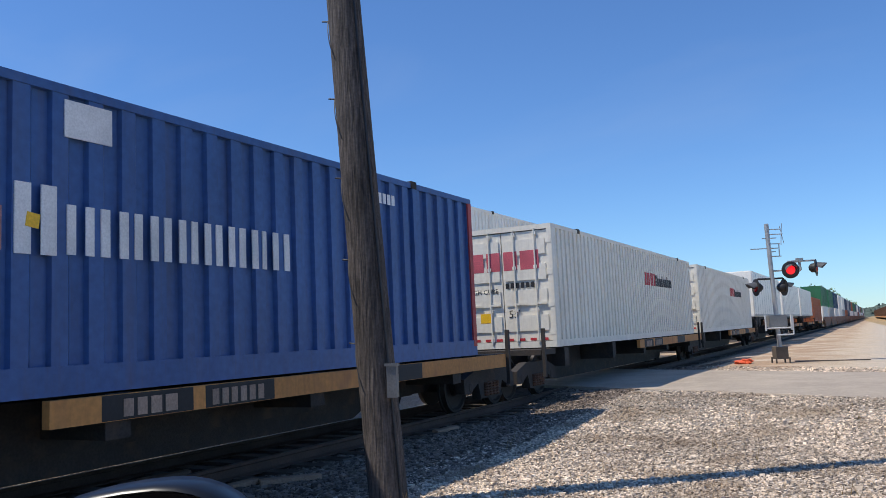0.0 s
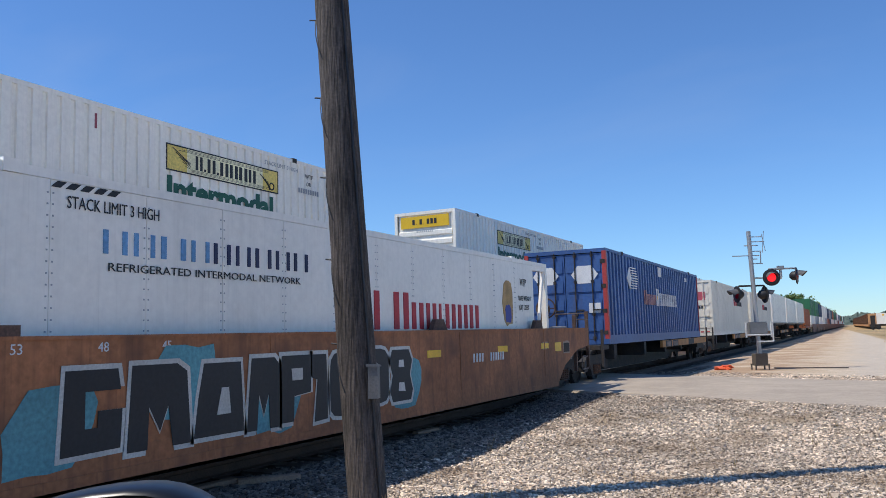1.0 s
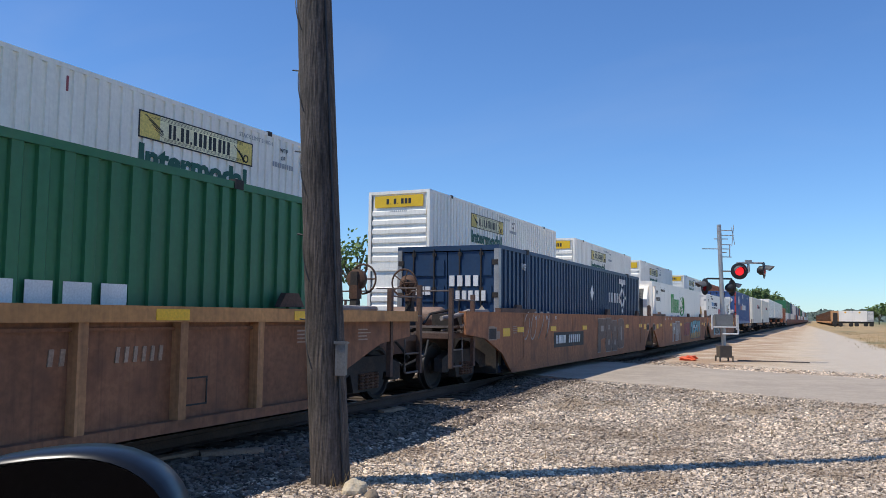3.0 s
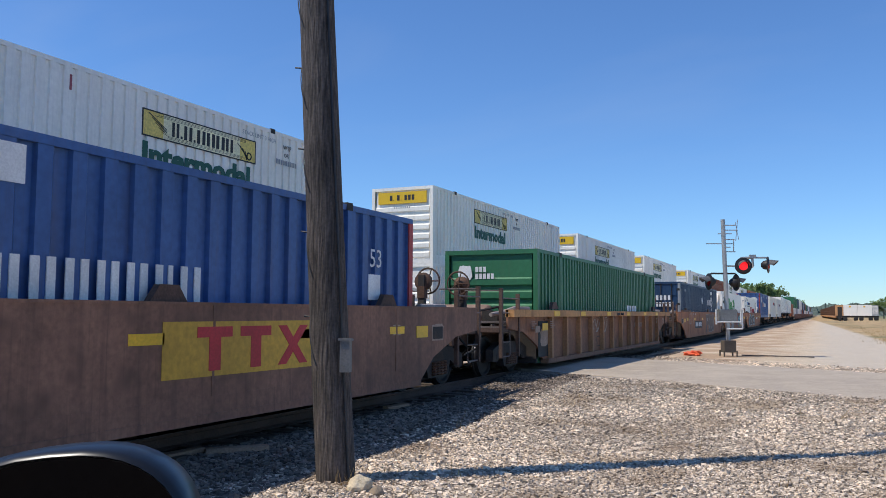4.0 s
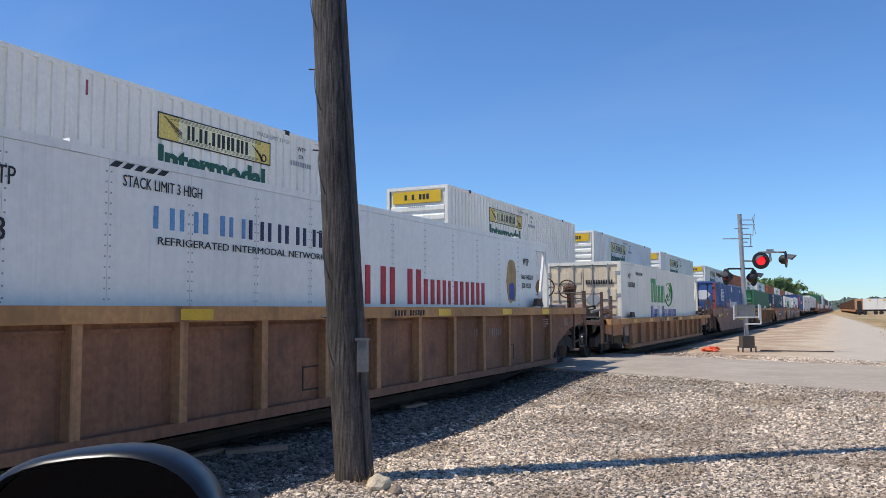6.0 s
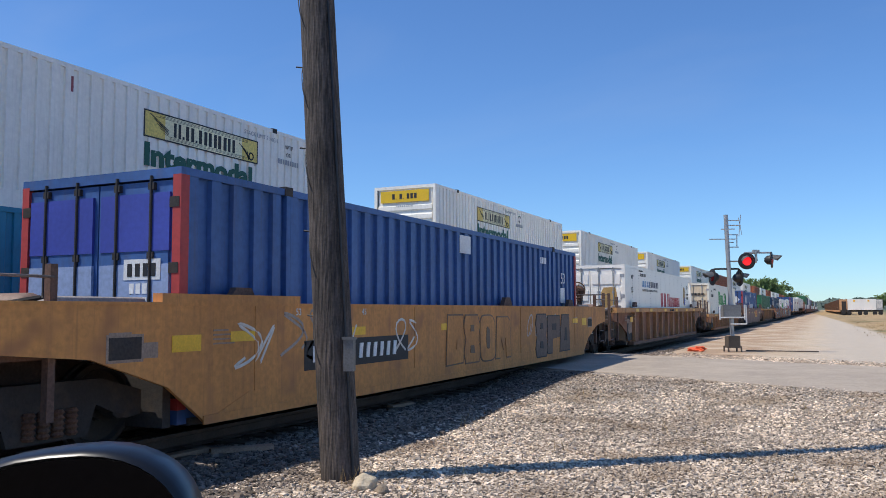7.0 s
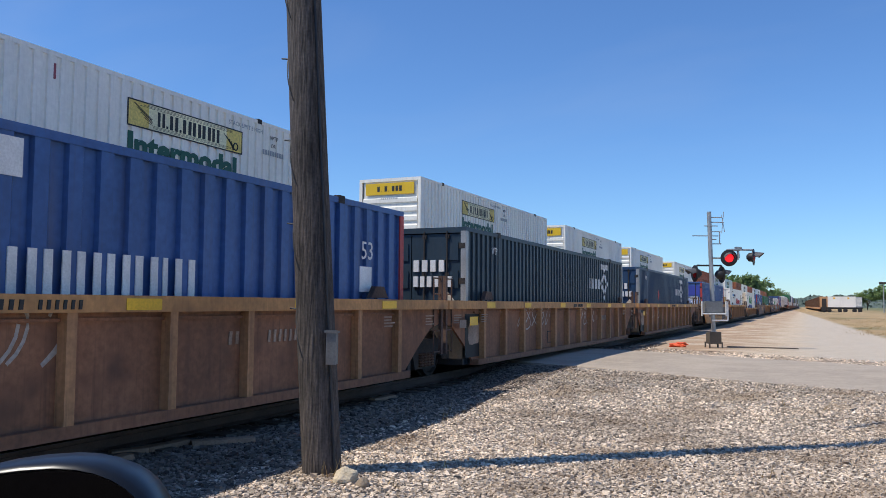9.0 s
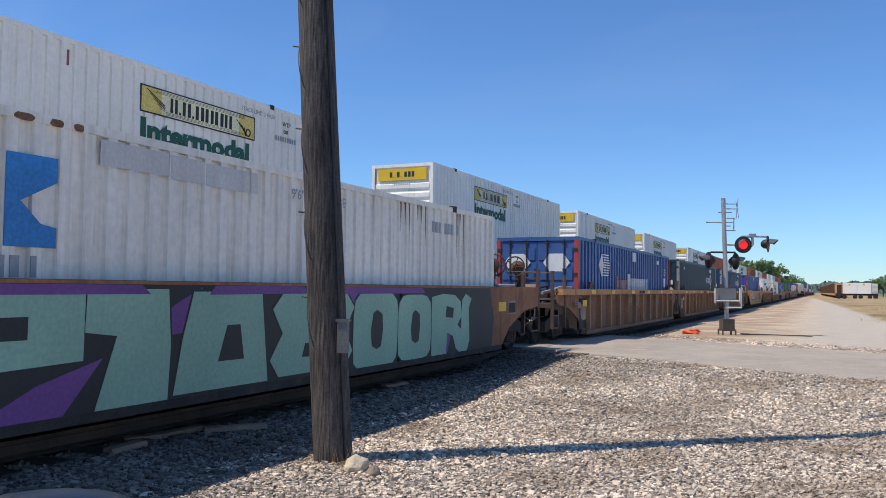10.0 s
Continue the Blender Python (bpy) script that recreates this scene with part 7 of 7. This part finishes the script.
for i, s in enumerate((54.0, 72.0, 90.0)):
    aboard(trailer if i == 0 else copy_thing(trailer, Matrix.Identity(4)), s, 0.56)
    aboard(copy_thing(spine, Matrix.Identity(4)), s)
aboard(copy_thing(spine, Matrix.Identity(4)), 108.0)
load("orange", 108.0, SPINE_Z)
FAR_BOX = [far_box(text + " far along the train", PAINT[p]) for text, p in (("dark green stacked container", "hub"), ("white stacked container", "jb"), ("navy stacked container", "umax"), ("grey stacked container", "grey"), ("orange-red stacked container", "orange"), ("pale stacked container", "white"))]
plain_car = far_car("brown well car under stacked containers", CAR["ribbed"])
low_row, top_row = (1, 3, 5, 1, 3, 4, 2, 1), (0, 0, 2, 5, 1, 2, 3, 2, 4)
fresh = set()
for i in range(24):
    s = 128.0 + i * 20.0
    aboard(plain_car if i == 0 else copy_thing(plain_car, Matrix.Identity(4)), s)
    for k, z in ((low_row[i % 8], WELL_Z), (top_row[i % 9], WELL_Z + TALL)):
        aboard(copy_thing(FAR_BOX[k], Matrix.Identity(4)) if k in fresh else FAR_BOX[k], s, z)
        fresh.add(k)


# ---- freight standing across the field ----
def hopper(label):
    t = thing("hopper_car", Matrix.Identity(4), label, "rail car", "rail cars across the field")
    bm = bmesh.new()
    prism(bm, [(0, 1.2), (2.4, 0.7), (11.6, 0.7), (14, 1.2), (14, 4.0), (0, 4.0)], -1.5, 1.5)
    part("body", bm, mat("sunlit_rust", (0.56, 0.30, 0.14), 0.8, 0, 2, 0.3), t)
    for i in range(9):
        bm = bmesh.new()
        y = 0.2 + i * 1.68
        box(bm, -1.58, 1.58, y, y + 0.14, 1.25, 3.98)
        part("rib", bm, RUSTY, t)
    for y in (1.4, 12.6):
        truck(t, y, RUSTY)
    return t


def yard_trailer(label):
    """White box in two lengths and a slatted end part, on a wheeled frame."""
    t = thing("box_wagon", Matrix.Identity(4), label, "wagon")
    bm = bmesh.new()
    box(bm, 0, 3.05, 0, 2.44, 1.3, 3.9)
    part("front_box", bm, PAINT["white"], t)
    bm = bmesh.new()
    box(bm, 3.09, 6.1, 0, 2.44, 1.3, 3.9)
    part("rear_box", bm, PAINT["white"], t)
    bm = bmesh.new()
    box(bm, 6.15, 7.5, 0, 2.44, 1.3, 3.8)
    part("slatted_box", bm, PAINT["grey"], t)
    for i in range(10):
        bm = bmesh.new()
        box(bm, 6.2, 7.45, -0.03, 0.0, 1.7 + i * 0.2, 1.8 + i * 0.2)
        part("slat", bm, PAINT["white"], t)
    bm = bmesh.new()
    for x0 in (1.2, 4.3):
        box(bm, x0, x0 + 0.4, -0.02, 0.0, 3.3, 3.7)
    part("yellow_label", bm, YELLOW_MARK, t)
    bm = bmesh.new()
    box(bm, -1.6, 7.6, 0.3, 2.1, 0.85, 1.3)
    box(bm, -1.3, -0.3, 0.5, 2.0, 1.3, 3.4)
    part("frame", bm, STEEL_DARK, t)
    for x0 in (-0.9, 0.3, 2.6, 3.8, 5.8, 7.0):
        bm = bmesh.new()
        lathe(bm, (x0, -0.05, 0.5), (0, 1, 0), [(0, 0.3), (0.05, 0.5), (0.4, 0.5), (0.45, 0.4)], 18)
        part("wheel", bm, RUBBER, t)
    return t


hop = hopper("rusty orange hopper car standing far across the field")
for i in range(16):
    m = Matrix.Translation((4.7 - i * 0.234, 236 + i * 15.2, -0.1)) @ pose(0, 0, 0, 0, 0, 0.88)
    if i == 0:
        hop.matrix_world = m
    else:
        copy_thing(hop, m)
yard_trailer("white box wagon on black wheels standing by the field").matrix_world = Matrix.Translation((4.85, 222, -0.12))
bm = bmesh.new()
rod(bm, (0, 0, -0.3), (0, 0, 6.8), 0.12, 8, 0.09)
lp = thing("street_lamp", Matrix.Translation((16.8, 220, 0)), "grey lamp post across the field", "lamp post")
part("post", bm, GALV, lp)
bm = bmesh.new()
box(bm, -0.9, 0.9, -0.3, 0.3, 6.75, 7.2)
part("lamp_head", bm, STEEL_DARK, lp)

# ---- tracks and stones ----
track(NEAR_TRACK, "near", -12, 900, 46)
track(FAR_TRACK, "far", -12, 900, 30)
gravel = mat("crushed_stone", (0.57, 0.46, 0.35), 0.9, 0, 1.8, 0.36, dirt_amount=0.6, dirt=(0.25, 0.18, 0.12), by_island=0.68)
ballast = mat("ballast_stone", (0.19, 0.148, 0.115), 0.9, 0, 2, 0.3, by_island=0.7)


def lot(r):
    while True:
        d = r.random()
        x, y = r.uniform(-5.4, 8), 3.2 + 15 * d ** 1.6
        if y + 0.53 * x < 16.1 + 0.9 * r.random() ** 4 and x < y * 0.62 and (y < 14 or r.random() < 0.6):
            return x, y


def bed(r):
    while True:
        x, y = r.uniform(-9.6, -4.9), 2.5 + 30 * r.random() ** 1.3
        if not 16.2 < y + 0.53 * x < 24 and not -8.75 < x < -6.95:
            return x, y


stones("gravel", "loose pale crushed stones on the lot", gravel, 130000, lot, 0.029, 1)
def far_verge(r):
    while True:
        x, d = r.uniform(-5.2, 9), 23.5 + 2.6 * r.random() ** 2
        if r.random() < 0.9 - 0.3 * (d - 23.5):
            return x, d - 0.53 * x


stones("verge_gravel", "loose pale stones along the far road edge", gravel, 9000, far_verge, 0.035, 3)
stones("ballast", "grey ballast stones along the near track", ballast, 45000, bed, 0.038, 2)


def motions():
    for ob, s, z in RIDE:
        walk(ob, [(t, Matrix.Translation((NEAR_TRACK, s + SPEED * t + lag, z))) for t, lag in LAGS])


motions()
